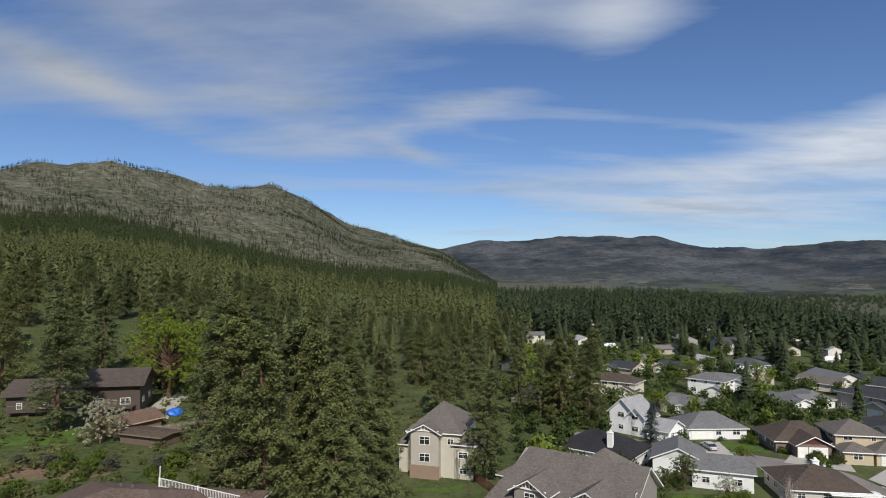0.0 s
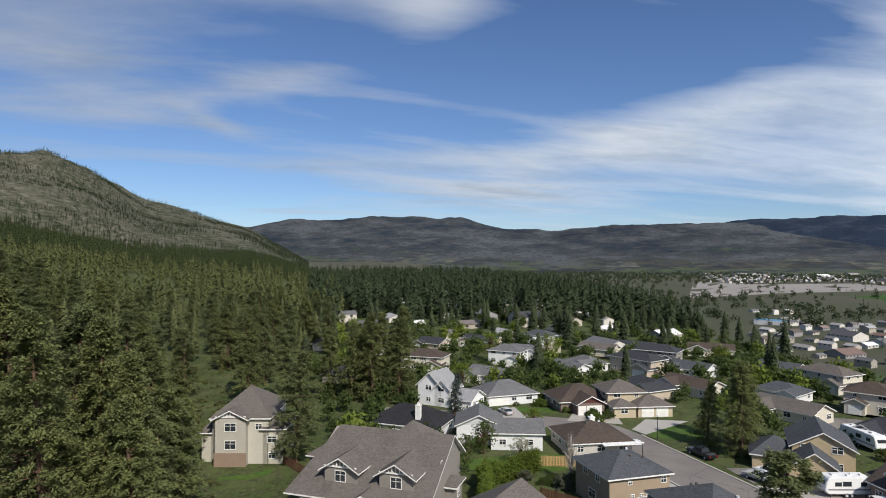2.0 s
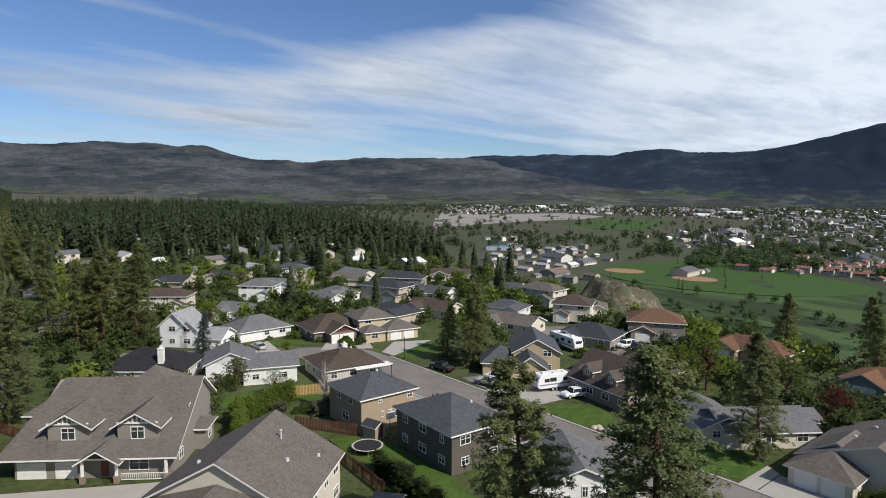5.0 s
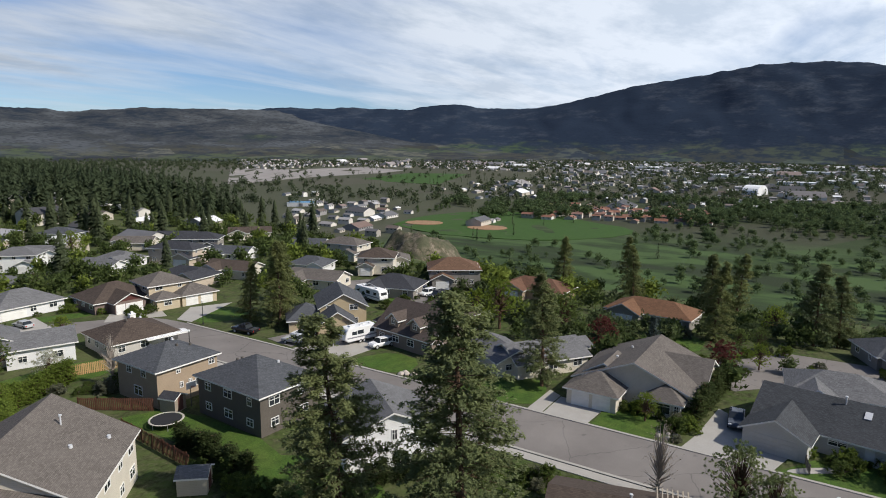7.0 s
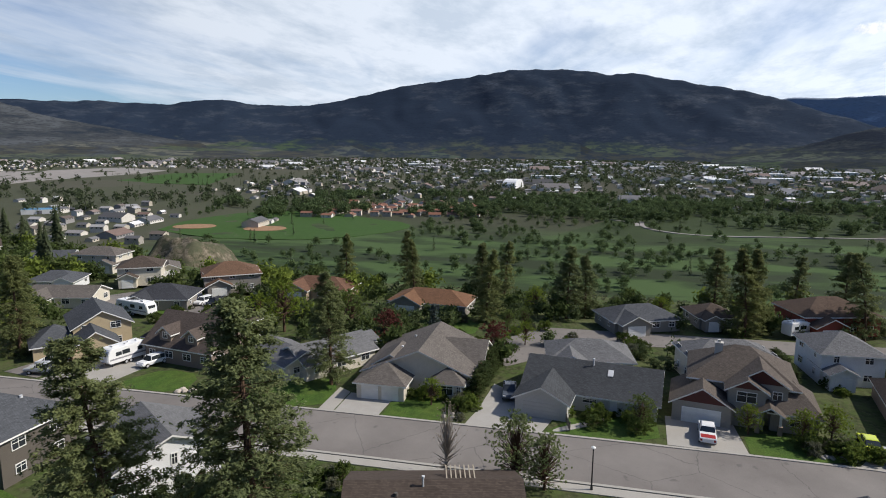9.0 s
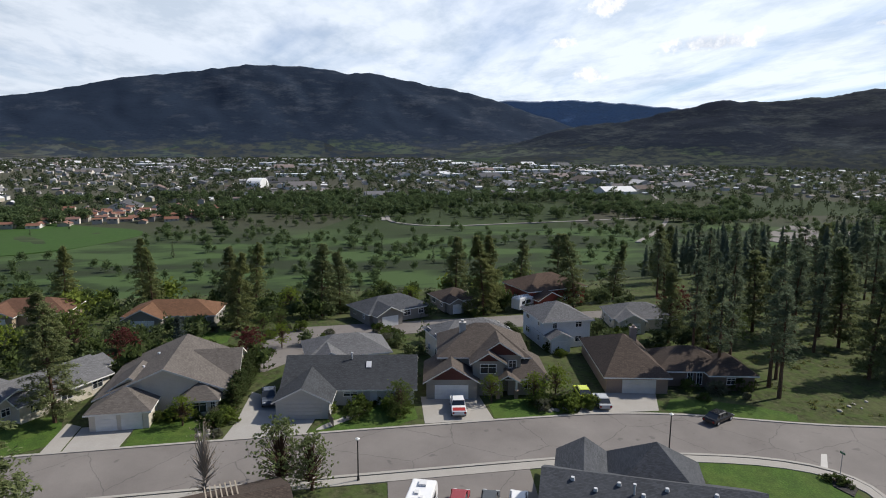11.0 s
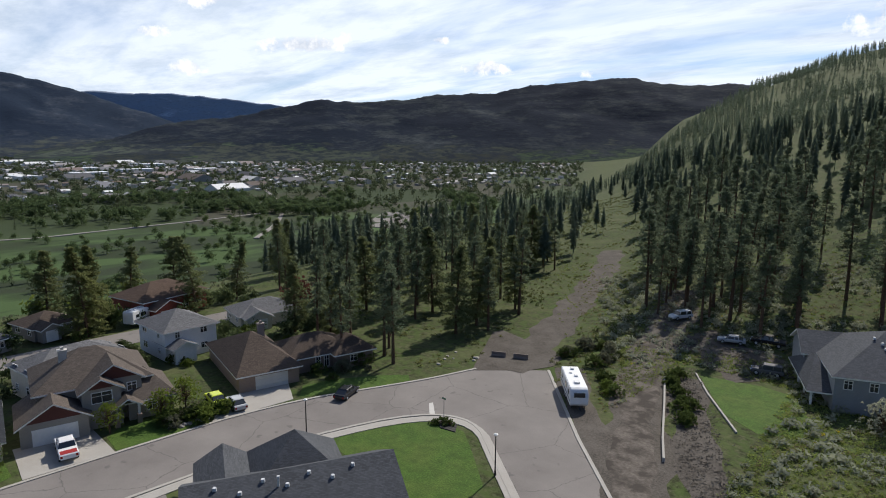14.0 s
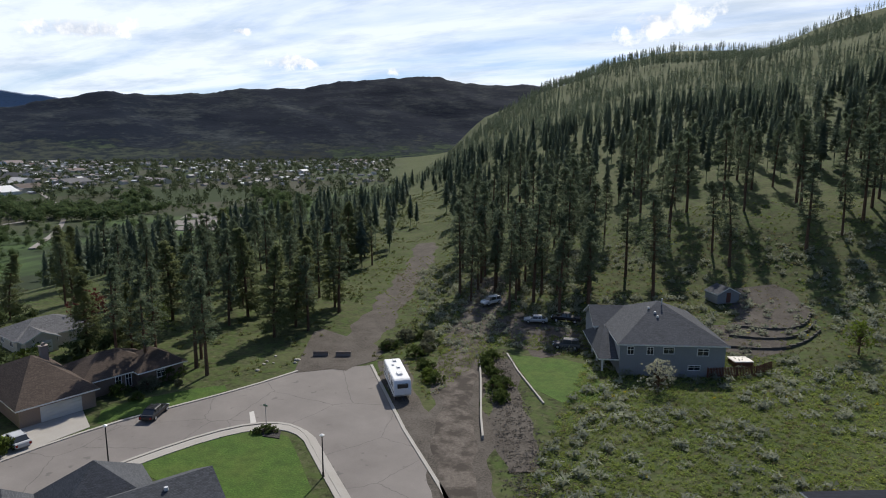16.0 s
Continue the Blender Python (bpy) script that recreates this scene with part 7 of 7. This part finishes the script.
def travel_trailer(x, y, turn, L, label, z=0.05):
    """A white caravan: rounded shell, windows, stripe, roof fittings, wheels, hitch."""
    root = new("travel_trailer")
    root.matrix_basis = pose(x, y, z, 0, 0, turn)
    tagged(root, label, "trailer", "travel trailers")
    shell = material("trailer_shell", lambda n, ob, pos: (n.mix(n.noise(pos, 1.2, 4), (0.8, 0.8, 0.8), (0.72, 0.72, 0.71)), None), 0.35, 0.4)
    h = L / 2
    bm = bmesh.new()
    prof = [(-h, 0.55), (h - 0.5, 0.55), (h, 1.0), (h - 0.05, 1.9), (h - 0.45, 2.85), (h - 0.8, 3.05), (-h + 0.3, 3.05), (-h, 2.75)]
    loft(bm, [[(px, s, pz) for px, pz in prof] for s in (-1.22, 1.22)])
    bmesh.ops.bevel(bm, geom=bm.edges[:], offset=0.09, segments=2, affect="EDGES")
    part("shell", bm, shell, root)
    dark = paint((0.05, 0.055, 0.06), 0.2)
    for s in (-1, 1):
        for px, w, hh in ((h - 1.9, 1.0, 0.6), (0.3, 1.3, 0.7), (-h + 1.3, 0.9, 0.6)):
            bm = bmesh.new()
            box(bm, px - w / 2, s * 1.235 - 0.02, 1.75, px + w / 2, s * 1.235 + 0.02, 1.75 + hh)
            part("window", bm, GLASS, root, "dark caravan window")
        bm = bmesh.new()
        box(bm, -h + 0.3, s * 1.23 - 0.012, 1.15, h - 0.4, s * 1.23 + 0.012, 1.38)
        part("stripe", bm, paint((0.25, 0.25, 0.27)), root, "grey side stripe")
        for px in (-0.5, 0.35):
            tyre, rim = wheel_meshes(0.36)
            wh = part("wheel", tyre, None, root, "", pose(px, s * 1.12, 0.36))
            part("rim", rim, None, wh)
    bm = bmesh.new()
    box(bm, h - 0.34, -0.75, 1.95, h + 0.03, 0.75, 2.5)
    part("window", bm, GLASS, root, "dark front window")
    for px, py, w in ((h * 0.45, 0.0, 0.45), (-h * 0.1, 0.3, 0.28), (-h * 0.35, -0.3, 0.2), (-h * 0.7, 0.2, 0.3)):
        bm = bmesh.new()
        box(bm, px - w, py - w * 0.8, 3.0, px + w, py + w * 0.8, 3.12 + w * 0.4)
        part("roof_unit", bm, paint((0.68, 0.68, 0.68)), root)
    bm = bmesh.new()
    box(bm, h - 0.4, -0.08, 0.5, h + 0.9, 0.08, 0.6)
    part("hitch", bm, dark, root)
    for px in (-h + 0.8, h - 0.9):
        for s in (-1, 1):
            bm = bmesh.new()
            box(bm, px - 0.05, s * 0.9 - 0.05, 0.0, px + 0.05, s * 0.9 + 0.05, 0.6)
            part("jack", bm, dark, root)
    return root


travel_trailer(46.0, -73.4, 132, 9.4, "long white travel trailer parked beside the kerb")
travel_trailer(85.3, 72.0, 163, 7.0, "white travel trailer on a driveway", 0.06)
travel_trailer(110.9, 89.5, -104, 9.5, "white motorhome-sized trailer behind the houses", 0.06)
travel_trailer(54.4, -8.4, -20, 6.0, "small white trailer on the forecourt", 0.06)
travel_trailer(127.5, -42.5, -60, 5.0, "small white trailer on the second street", 0.06)


# ---- garden things ----
tarp = bmesh.new()
bmesh.ops.create_icosphere(tarp, subdivisions=3, radius=1)
for v in tarp.verts:
    v.co *= 1 + 0.3 * noise.noise(v.co * 1.7)
    v.co = Vector((v.co.x * 1.5, v.co.y * 1.1, max(v.co.z, -0.35) * 1.0))
tarp = part("tarpaulin", tarp, paint((0.02, 0.12, 0.5), 0.45))
tarp.location = (-48.5, 114, zat(-48.5, 114) + 0.3)
tagged(tarp, "blue tarpaulin over a heap in the slope garden", "tarpaulin")
tramp = new("trampoline")
tramp.location = (44.8, 70.0, 0.02)
tagged(tramp, "round black trampoline with a pale rim on the lawn", "trampoline")
bm = bmesh.new()
bmesh.ops.create_cone(bm, cap_ends=True, segments=28, radius1=1.85, radius2=1.85, depth=0.04, matrix=pose(0, 0, 0.85))
part("mat", bm, paint((0.025, 0.025, 0.028), 0.8), tramp)
bm = bmesh.new()
ringpts = [[((2.05 + 0.13 * math.cos(a)) * math.cos(t), (2.05 + 0.13 * math.cos(a)) * math.sin(t), 0.88 + 0.05 * math.sin(a)) for a in (0, 1.57, 3.14, 4.71)] for t in (2 * math.pi * k / 28 for k in range(28))]
vs = [[bm.verts.new(p) for p in r] for r in ringpts]
for k in range(28):
    for j in range(4):
        bm.faces.new((vs[k][j], vs[k][(j + 1) % 4], vs[(k + 1) % 28][(j + 1) % 4], vs[(k + 1) % 28][j]))
part("rim_pad", bm, paint((0.45, 0.42, 0.36), 0.7), tramp)
for k in range(6):
    bm = bmesh.new()
    bmesh.ops.create_cone(bm, cap_ends=True, segments=6, radius1=0.03, radius2=0.03, depth=0.86, matrix=pose(1.95 * math.cos(k * 1.047), 1.95 * math.sin(k * 1.047), 0.43))
    part("leg", bm, paint((0.4, 0.4, 0.4), 0.4), tramp)

hoop = new("basketball_hoop")
hoop.location = (50.2, 72.4, 0.02)
tagged(hoop, "basketball hoop with a white backboard on a pole", "basketball hoop")
bm = bmesh.new()
bmesh.ops.create_cone(bm, cap_ends=True, segments=8, radius1=0.06, radius2=0.05, depth=3.0, matrix=pose(0, 0, 1.5))
part("pole", bm, paint((0.1, 0.1, 0.1), 0.4), hoop)
bm = bmesh.new()
box(bm, -0.75, -0.25, 2.7, 0.75, -0.2, 3.7)
part("backboard", bm, paint(WHITE), hoop)
bm = bmesh.new()
for k in range(12):
    a, b = 2 * math.pi * k / 12, 2 * math.pi * (k + 1) / 12
    bar_between(bm, (0.23 * math.cos(a), -0.5 + 0.23 * math.sin(a)), (0.23 * math.cos(b), -0.5 + 0.23 * math.sin(b)), 0.02, 2.95, 2.99)
part("ring", bm, paint((0.5, 0.1, 0.03)), hoop)
for x, y, a, w, d, c, t in ((48.2, 73.5, 15, 2.2, 2.4, (0.33, 0.28, 0.23), DARK_ROOF), (37.3, 54.0, 40, 2.6, 3.0, (0.5, 0.45, 0.36), GREY_ROOF), (7, -137, -140, 5, 4, (0.25, 0.26, 0.27), SLATE_ROOF)):
    house("small garden shed with a gabled roof", x, y, a, [dict(size=(d, w), h=2.1, roof="gable", turn=90, pitch=0.5, over=0.2, auto="", door=(("l", w / 2),))], c, t, None, name="shed", category="shed", group="garden sheds")
tub = new("hot_tub")
tub.matrix_basis = pose(2.0, -108.2, 0.0, 0, 0, 30)
tagged(tub, "covered hot tub with a white lid", "hot tub")
bm = bmesh.new()
box(bm, -1.5, -1.2, 0, 1.5, 1.2, 0.95)
part("cabinet", bm, FENCE_RED, tub)
bm = bmesh.new()
box(bm, -1.6, -1.3, 0.95, 1.6, 1.3, 1.12)
bmesh.ops.bevel(bm, geom=bm.edges[:], offset=0.05, segments=2, affect="EDGES")
part("lid", bm, paint((0.7, 0.66, 0.6)), tub)
for k in range(3):
    bm = bmesh.new()
    a = bend([(5 - k * 0.6, -114 - k * 5), (-2 - k * 0.8, -115 - k * 4.6), (-7 - k * 0.4, -119 - k * 4.4), (-10 + k * 0.6, -126 - k * 4)], 2)
    for q, r in zip(a, a[1:]):
        bar_between(bm, q, r, 0.15, zat(*q) - 0.5, zat(*q) + 0.5)
    tagged(part("retaining_wall", bm, paint((0.085, 0.08, 0.07), 0.95)), "low stacked grey retaining wall in the garden", "retaining wall")
bm = bmesh.new()
for q, r in zip([(40, -89.5), (36, -81), (31, -70), (28.5, -65)], [(36, -81), (31, -70), (28.5, -65)]):
    bar_between(bm, q, r, 0.13, -0.2, 0.55)
tagged(part("retaining_wall", bm, CONCRETE), "low pale edging wall beside the dirt drive", "retaining wall")
bm = bmesh.new()
for q, r in zip([(37.5, -95.2), (33, -88.5), (25.3, -78.5)], [(33, -88.5), (25.3, -78.5)]):
    bar_between(bm, q, r, 0.12, -0.1, 0.25)
tagged(part("lawn_edging", bm, DRIVE), "pale stone edging of the lawn", "edging")

CEDARS_WHITE = ((48.0, 39.3, 2.5), (48.5, 38.5, 2.8), (49.1, 38.1, 2.8), (50.1, 37.0, 3.4), (50.8, 36.5, 3.5), (51.5, 35.8, 3.4))
# garden trees, hedges and shrubs
for pair, x, y, s, nm, lab, cat in (
        (WILLOW, 65.5 - 3.0, 5.2, 1.0, "birch_tree", "drooping young birch with pale green leaves", "birch tree"), (WILLOW, 61.8, 2.0, 0.8, "birch_tree", "drooping young birch with pale green leaves", "birch tree"),
        (BARE, 62.0, 12.6, 1.0, "bare_tree", "slim leafless tree with pale twigs", "tree"), (BARE, 48.5, 88.5, 0.95, "bare_tree", "leafless grey-brown garden tree", "tree"),
        (SPRING[0], 107, 54, 1.25, "garden_tree", "bright leafy green tree in a garden", "tree"), (SPRING[1], 103, 57, 1.05, "garden_tree", "bright leafy green tree in a garden", "tree"),
        (SUMMER[0], 108, 41, 1.1, "garden_tree", "dark leafy green tree in a garden", "tree"), (MAROON, 106, 33, 1.0, "garden_tree", "tree with maroon leaves", "tree"),
        (MAROON, 103, 12.5, 1.0, "maroon_tree", "round tree with maroon leaves", "tree"), (SPRING[1], 110, 8, 0.55, "garden_tree", "small bright green garden tree", "tree"),
        (BLUE_SPRUCE, 42.5, 129, 1.0, "spruce_tree", "blue-green spruce in a garden", "spruce tree"), (BLUE_SPRUCE, 106, 24, 0.75, "spruce_tree", "small blue-green spruce in a garden", "spruce tree"), (BLUE_SPRUCE, 104, 58, 0.8, "spruce_tree", "dark green spruce in a garden", "spruce tree"),
        (SPRING[0], 80.2, 18.6, 0.5, "garden_tree", "young leafy tree on the lawn", "tree"), (SUMMER[1], 78.5, -9.3, 0.62, "garden_tree", "round green tree by the drive", "tree"),
        (SPRING[0], 80.5, -22.6, 0.5, "garden_tree", "small bright green garden tree", "tree"), (SPRING[1], 79.4, -28.6, 0.55, "garden_tree", "small bright green garden tree", "tree"), (SPRING[0], 80.2, -32.0, 0.6, "garden_tree", "small bright green garden tree", "tree"),
        (BLOSSOM, 44.5, 98.8, 0.95, "blossom_tree", "white-blossomed tree in a garden", "tree"), (BLOSSOM, 12.2, -91.0, 0.95, "blossom_tree", "white-blossomed bush against the grey house", "tree"), (BLOSSOM, -52.5, 96.5, 1.35, "blossom_tree", "white-blossomed bush on the slope", "tree"),
        (SUMMER[0], 40.5, 106, 0.75, "garden_tree", "leafy green tree in a garden", "tree"), (SUMMER[1], 36, 103, 0.6, "garden_tree", "leafy green tree in a garden", "tree"), (SPRING[1], 55, 116, 0.6, "garden_tree", "light green tree in a garden", "tree"),
        (SPRING[0], -55, 126, 1.9, "garden_tree", "tall bright green tree on the slope", "tree"), (SPRING[1], -49, 128, 1.9, "garden_tree", "tall bright green tree on the slope", "tree"), (SPRING[0], -45.5, 122, 1.5, "garden_tree", "bright green tree on the slope", "tree"), (SPRING[1], -61, 136, 2.0, "garden_tree", "tall bright green tree on the slope", "tree"),
        (SPRING[0], 78, 198, 1.2, "garden_tree", "bright yellow-green tree among the houses", "tree"), (SPRING[1], 98, 196, 1.1, "garden_tree", "bright green tree among the houses", "tree"), (SUMMER[0], 70, 158, 0.8, "garden_tree", "leafy green tree in a garden", "tree"), (SPRING[0], 54, 158, 0.9, "garden_tree", "light green tree in a garden", "tree"),
        (SUMMER[1], 97, -72, 0.9, "garden_tree", "dark green tree beside the grove", "tree"), (MAROON, 112, -70, 1.3, "maroon_tree", "tree with red-brown leaves", "tree"), (SPRING[1], 137, 8, 0.8, "garden_tree", "light green tree at the bench's edge", "tree"), (SPRING[0], 139, -19, 0.7, "garden_tree", "light green tree at the bench's edge", "tree"), (SUMMER[0], 150, -14, 0.7, "garden_tree", "green tree below the bench", "tree"),
        (SPRING[1], -15, -118, 0.7, "garden_tree", "small green tree on the grassy slope", "tree"), (SUMMER[0], 118, 12, 0.55, "garden_tree", "round green garden tree", "tree"), (SUMMER[1], 121, 9, 0.55, "garden_tree", "round green garden tree", "tree")):
    plant(nm, pair, x, y, s, s * 1.05, lab, cat, "garden trees")
for k in range(13):
    plant("hedge_cedar", HEDGE_CEDAR, 34 + k * 0.98, 90.2 + k * 0.42, rand.uniform(0.95, 1.15), 1.05, "bright green clipped cedar of a hedge", "hedge cedar", "cedar hedge")
for k in range(16):
    plant("hedge_cedar", HEDGE_CEDAR, 29.5 + k * 0.42, 77.5 + k * 1.0, rand.uniform(0.9, 1.2), 1.1, "bright green clipped cedar of a hedge", "hedge cedar", "cedar hedge")
for x, y, h in CEDARS_WHITE:
    plant("cedar", CEDAR, x, y, h / 4, 0.9, "slim dark columnar cedar before the white house", "cedar", "columnar cedars")
for k in range(16):
    plant("cedar", CEDAR, 42.6 - k * 0.06, 63.5 - k * 0.85, rand.uniform(0.5, 0.85), rand.uniform(1.0, 1.4), "dark cedar of a garden hedge", "cedar", "columnar cedars")
for k in range(16):
    plant("cedar", CEDAR, 84 + k * 1.05, 13.0 - k * 0.1, rand.uniform(0.7, 1.0), 1.3, "dark green hedge cedar beside the drive", "cedar", "columnar cedars")
for k in range(14):
    plant("cedar", CEDAR, 96 + k * 0.9, -32 - k * 0.1, rand.uniform(0.7, 0.9), 1.5, "dark hedge cedar between two houses", "cedar", "columnar cedars")
for a, b, n in (((40.3, -93), (29.5, -75), 20), ((47.5, -84.5), (42.5, -77.5), 9)):
    for k in range(n):
        u, w = (k + rand.random()) / n, rand.uniform(0.6, 1.25)
        plant("shrub", SHRUB[rand.choice((0, 0, 2))], a[0] + (b[0] - a[0]) * u + rand.uniform(-1.2, 1.2), a[1] + (b[1] - a[1]) * u + rand.uniform(-0.6, 0.6), w * 0.8, w, "dense green shrub on the bank beside the drive", "shrub", "garden shrubs")
for x0, x1, y0, y1, n, kinds in ((50, 57, -96, -84, 14, (0, 1)), (76, 84, 12.2, 15, 9, (0, 2, 1)), (81.8, 85, 17, 22, 6, (0, 2)), (76, 79, -36, -28, 12, (0, 1, 2)), (77, 83, -11, 2, 14, (0, 2)), (75, 82, -62, -50, 12, (0, 1)),
                                 (40, 50, 86, 92, 10, (0, 1)), (37, 42, 42, 56, 12, (0, 2)), (-60, -30, 72, 90, 30, (0, 1, 2, 2)), (90, 99, 25, 31, 8, (0, 2)), (104, 122, -14, 22, 30, (0, 2, 1)), (84, 92, 48, 54, 10, (0, 2)), (60, 80, 117, 140, 16, (0, 2)), (22, 44, 108, 140, 26, (0, 2, 1)), (56, 59, 14, 30, 9, (0, 1)),
                                 (104, 126, 56, 100, 34, (0, 2)), (94, 124, -60, -28, 26, (0, 2)), (100, 150, 100, 200, 34, (0, 2)), (40, 100, 130, 220, 40, (0, 2))):
    for _ in range(n):
        x, y = rand.uniform(x0, x1), rand.uniform(y0, y1)
        if all((x - a) ** 2 + (y - b) ** 2 > 36 for a, b, c in SITES):
            s = rand.uniform(0.5, 1.3)
            plant("shrub", SHRUB[rand.choice(kinds)], x, y, s, s * rand.uniform(0.9, 1.4), "rounded green garden shrub", "shrub", "garden shrubs")


for x, y, w, h in ((53.3, -54.0, 0.55, 0.9), (52.4, -54.4, 0.45, 0.7), (54.0, -53.2, 0.4, 0.6)):
    plant("shrub", SHRUB[0], x, y, w, h, "low dark green shrub in the corner planter", "shrub", "garden shrubs")


# sage, bunch grass and wild flowers on the open ground
def tufts(name, seed, count, az, dist, tall, tpl, mat, label, keep):
    return wood(name, seed, count, az, dist, tall, tpl, mat, label, keep, 1.0, "undergrowth")


rng_t = np.random.default_rng(3)
a = rng_t.uniform(0, 6.28, 26)
blades = np.stack([0.35 * np.cos(a) * rng_t.uniform(0.2, 1, 26), 0.35 * np.sin(a) * rng_t.uniform(0.2, 1, 26), rng_t.uniform(0.15, 0.7, 26)], 1)
TUFT = tri_cloud(rng_t, blades, np.full(26, 0.42), 1, 0.9)
wild = lambda x, y, rng: ~((x > 17) & (x < 40) & (y > -99) & (y < -52) & (x > 20 + (-52 - y) * 0.1)) & not_on(x, y, 3.5) & ~((x > 20) & (x + y > -32))
SMALL = TUFT[:36] * 1.25
tufts("near_grass", 28, 12000, (152, 197), (46, 112), (0.25, 0.55), SMALL, leaf((0.23, 0.29, 0.085), 0.55), "short green grass clumps on the slope", wild)
tufts("dry_grass", 29, 5000, (148, 197), (46, 170), (0.3, 0.6), SMALL, leaf((0.2, 0.18, 0.1), 0.4), "dry straw-coloured grass clumps", wild)
tufts("sage_brush", 21, 2200, (150, 197), (46, 170), (0.5, 1.5), TUFT, leaf((0.27, 0.295, 0.225), 0.3), "grey-green sage brush on the grassy slope", lambda x, y, rng: wild(x, y, rng) & (rough_noise(x, y, 14, 2) > -0.35))
tufts("bunch_grass", 22, 4500, (146, 197), (48, 190), (0.25, 0.6), TUFT, leaf((0.2, 0.25, 0.06), 0.5), "green bunch grass on the slope", wild)
tufts("yellow_flowers", 23, 60, (150, 197), (60, 140), (0.3, 0.6), TUFT, leaf((0.5, 0.42, 0.03), 0.3), "clumps of yellow wild flowers", wild)
tufts("track_grass", 24, 7500, (128, 153), (92, 420), (0.25, 0.8), TUFT, leaf((0.15, 0.165, 0.06), 0.5), "rough grass beside the dirt track", lambda x, y, rng: (rough_noise(x, y, 9, 2) > -0.2) & off_lane(x, y, np.where(y > -180, 5.5, 0)) & not_on(x, y, 3) & (y < -66))
tufts("verge_grass", 25, 1500, (58, 84), (48, 66), (0.2, 0.5), TUFT, leaf((0.1, 0.15, 0.035), 0.4), "rough green grass of the verge", lambda x, y, rng: (x > 54) & (x < 61.6) & (y > 17) & (y < 36))
tufts("bench_edge_sage", 26, 2600, (60, 118), (135, 330), (0.5, 1.3), TUFT, leaf((0.13, 0.14, 0.09), 0.35), "sage brush on the edge of the bench", lambda x, y, rng: (x > 142) & not_on(x, y, 3))
tufts("slope_brush", 27, 1500, (-40, -2), (60, 200), (0.5, 1.8), TUFT, leaf((0.15, 0.16, 0.065), 0.45), "low brush under the pines", lambda x, y, rng: not_on(x, y, 5))
tufts("loose_stones", 31, 2600, (150, 168), (52, 104), (0.15, 0.4), SMALL[:12] * 1.6, leaf((0.15, 0.14, 0.125), 0.6), "loose dark stones on the bank", lambda x, y, rng: np.abs(x - 20 - (-58 - y) * 0.53) < 2.6 + rng.normal(0, 0.8, len(x)))
tufts("track_brush", 32, 260, (134, 153), (95, 330), (0.7, 1.6), TUFT, leaf((0.1, 0.125, 0.05), 0.4), "low green brush beside the dirt track", lambda x, y, rng: off_lane(x, y, 8) & (rough_noise(x, y, 14, 2) > 0.1) & not_on(x, y, 3) & (y < -88))
yards = lambda x, y, rng: not_on(x, y, 1.0) & ((x > 97) | (x < 50) | (y > 146)) & (x > 12) & (x < np.interp(y, EDGE_Y, EDGE_X) + 10) & ~((x > 98) & (x < 128) & (y > -62) & (y < 22)) & ~((x > 102) & (x < 130) & (y > 64) & (y < 114)) & ~((x > 37) & (x < 50) & (y < 108))
tufts("garden_greenery", 33, 330, (6, 112), (96, 270), (2.5, 6.0), R40, leaf((0.075, 0.105, 0.035), 0.4), "dark leafy garden trees between the houses", yards)
tufts("garden_spring_trees", 34, 60, (6, 112), (96, 290), (4.0, 8.0), R40, leaf((0.16, 0.21, 0.045), 0.35), "fresh green spring trees between the houses", yards)
hedges = lambda x, y, rng: not_on(x, y, 1.2) & (y < 100) & (y > -72) & ~((x > 112) & (x < 126) & (y < 10)) & ~((x > 97) & (x < 124) & (y > 4) & (y < 22)) & ~((x > 103) & (x < 129) & (y > 64))
tufts("garden_shrubbery", 35, 330, (55, 126), (98, 172), (1.4, 4.2), R90, leaf((0.095, 0.125, 0.055), 0.4), "dark shrubs and hedges between the houses", lambda x, y, rng: hedges(x, y, rng) & (x > 97) & (x < 152))
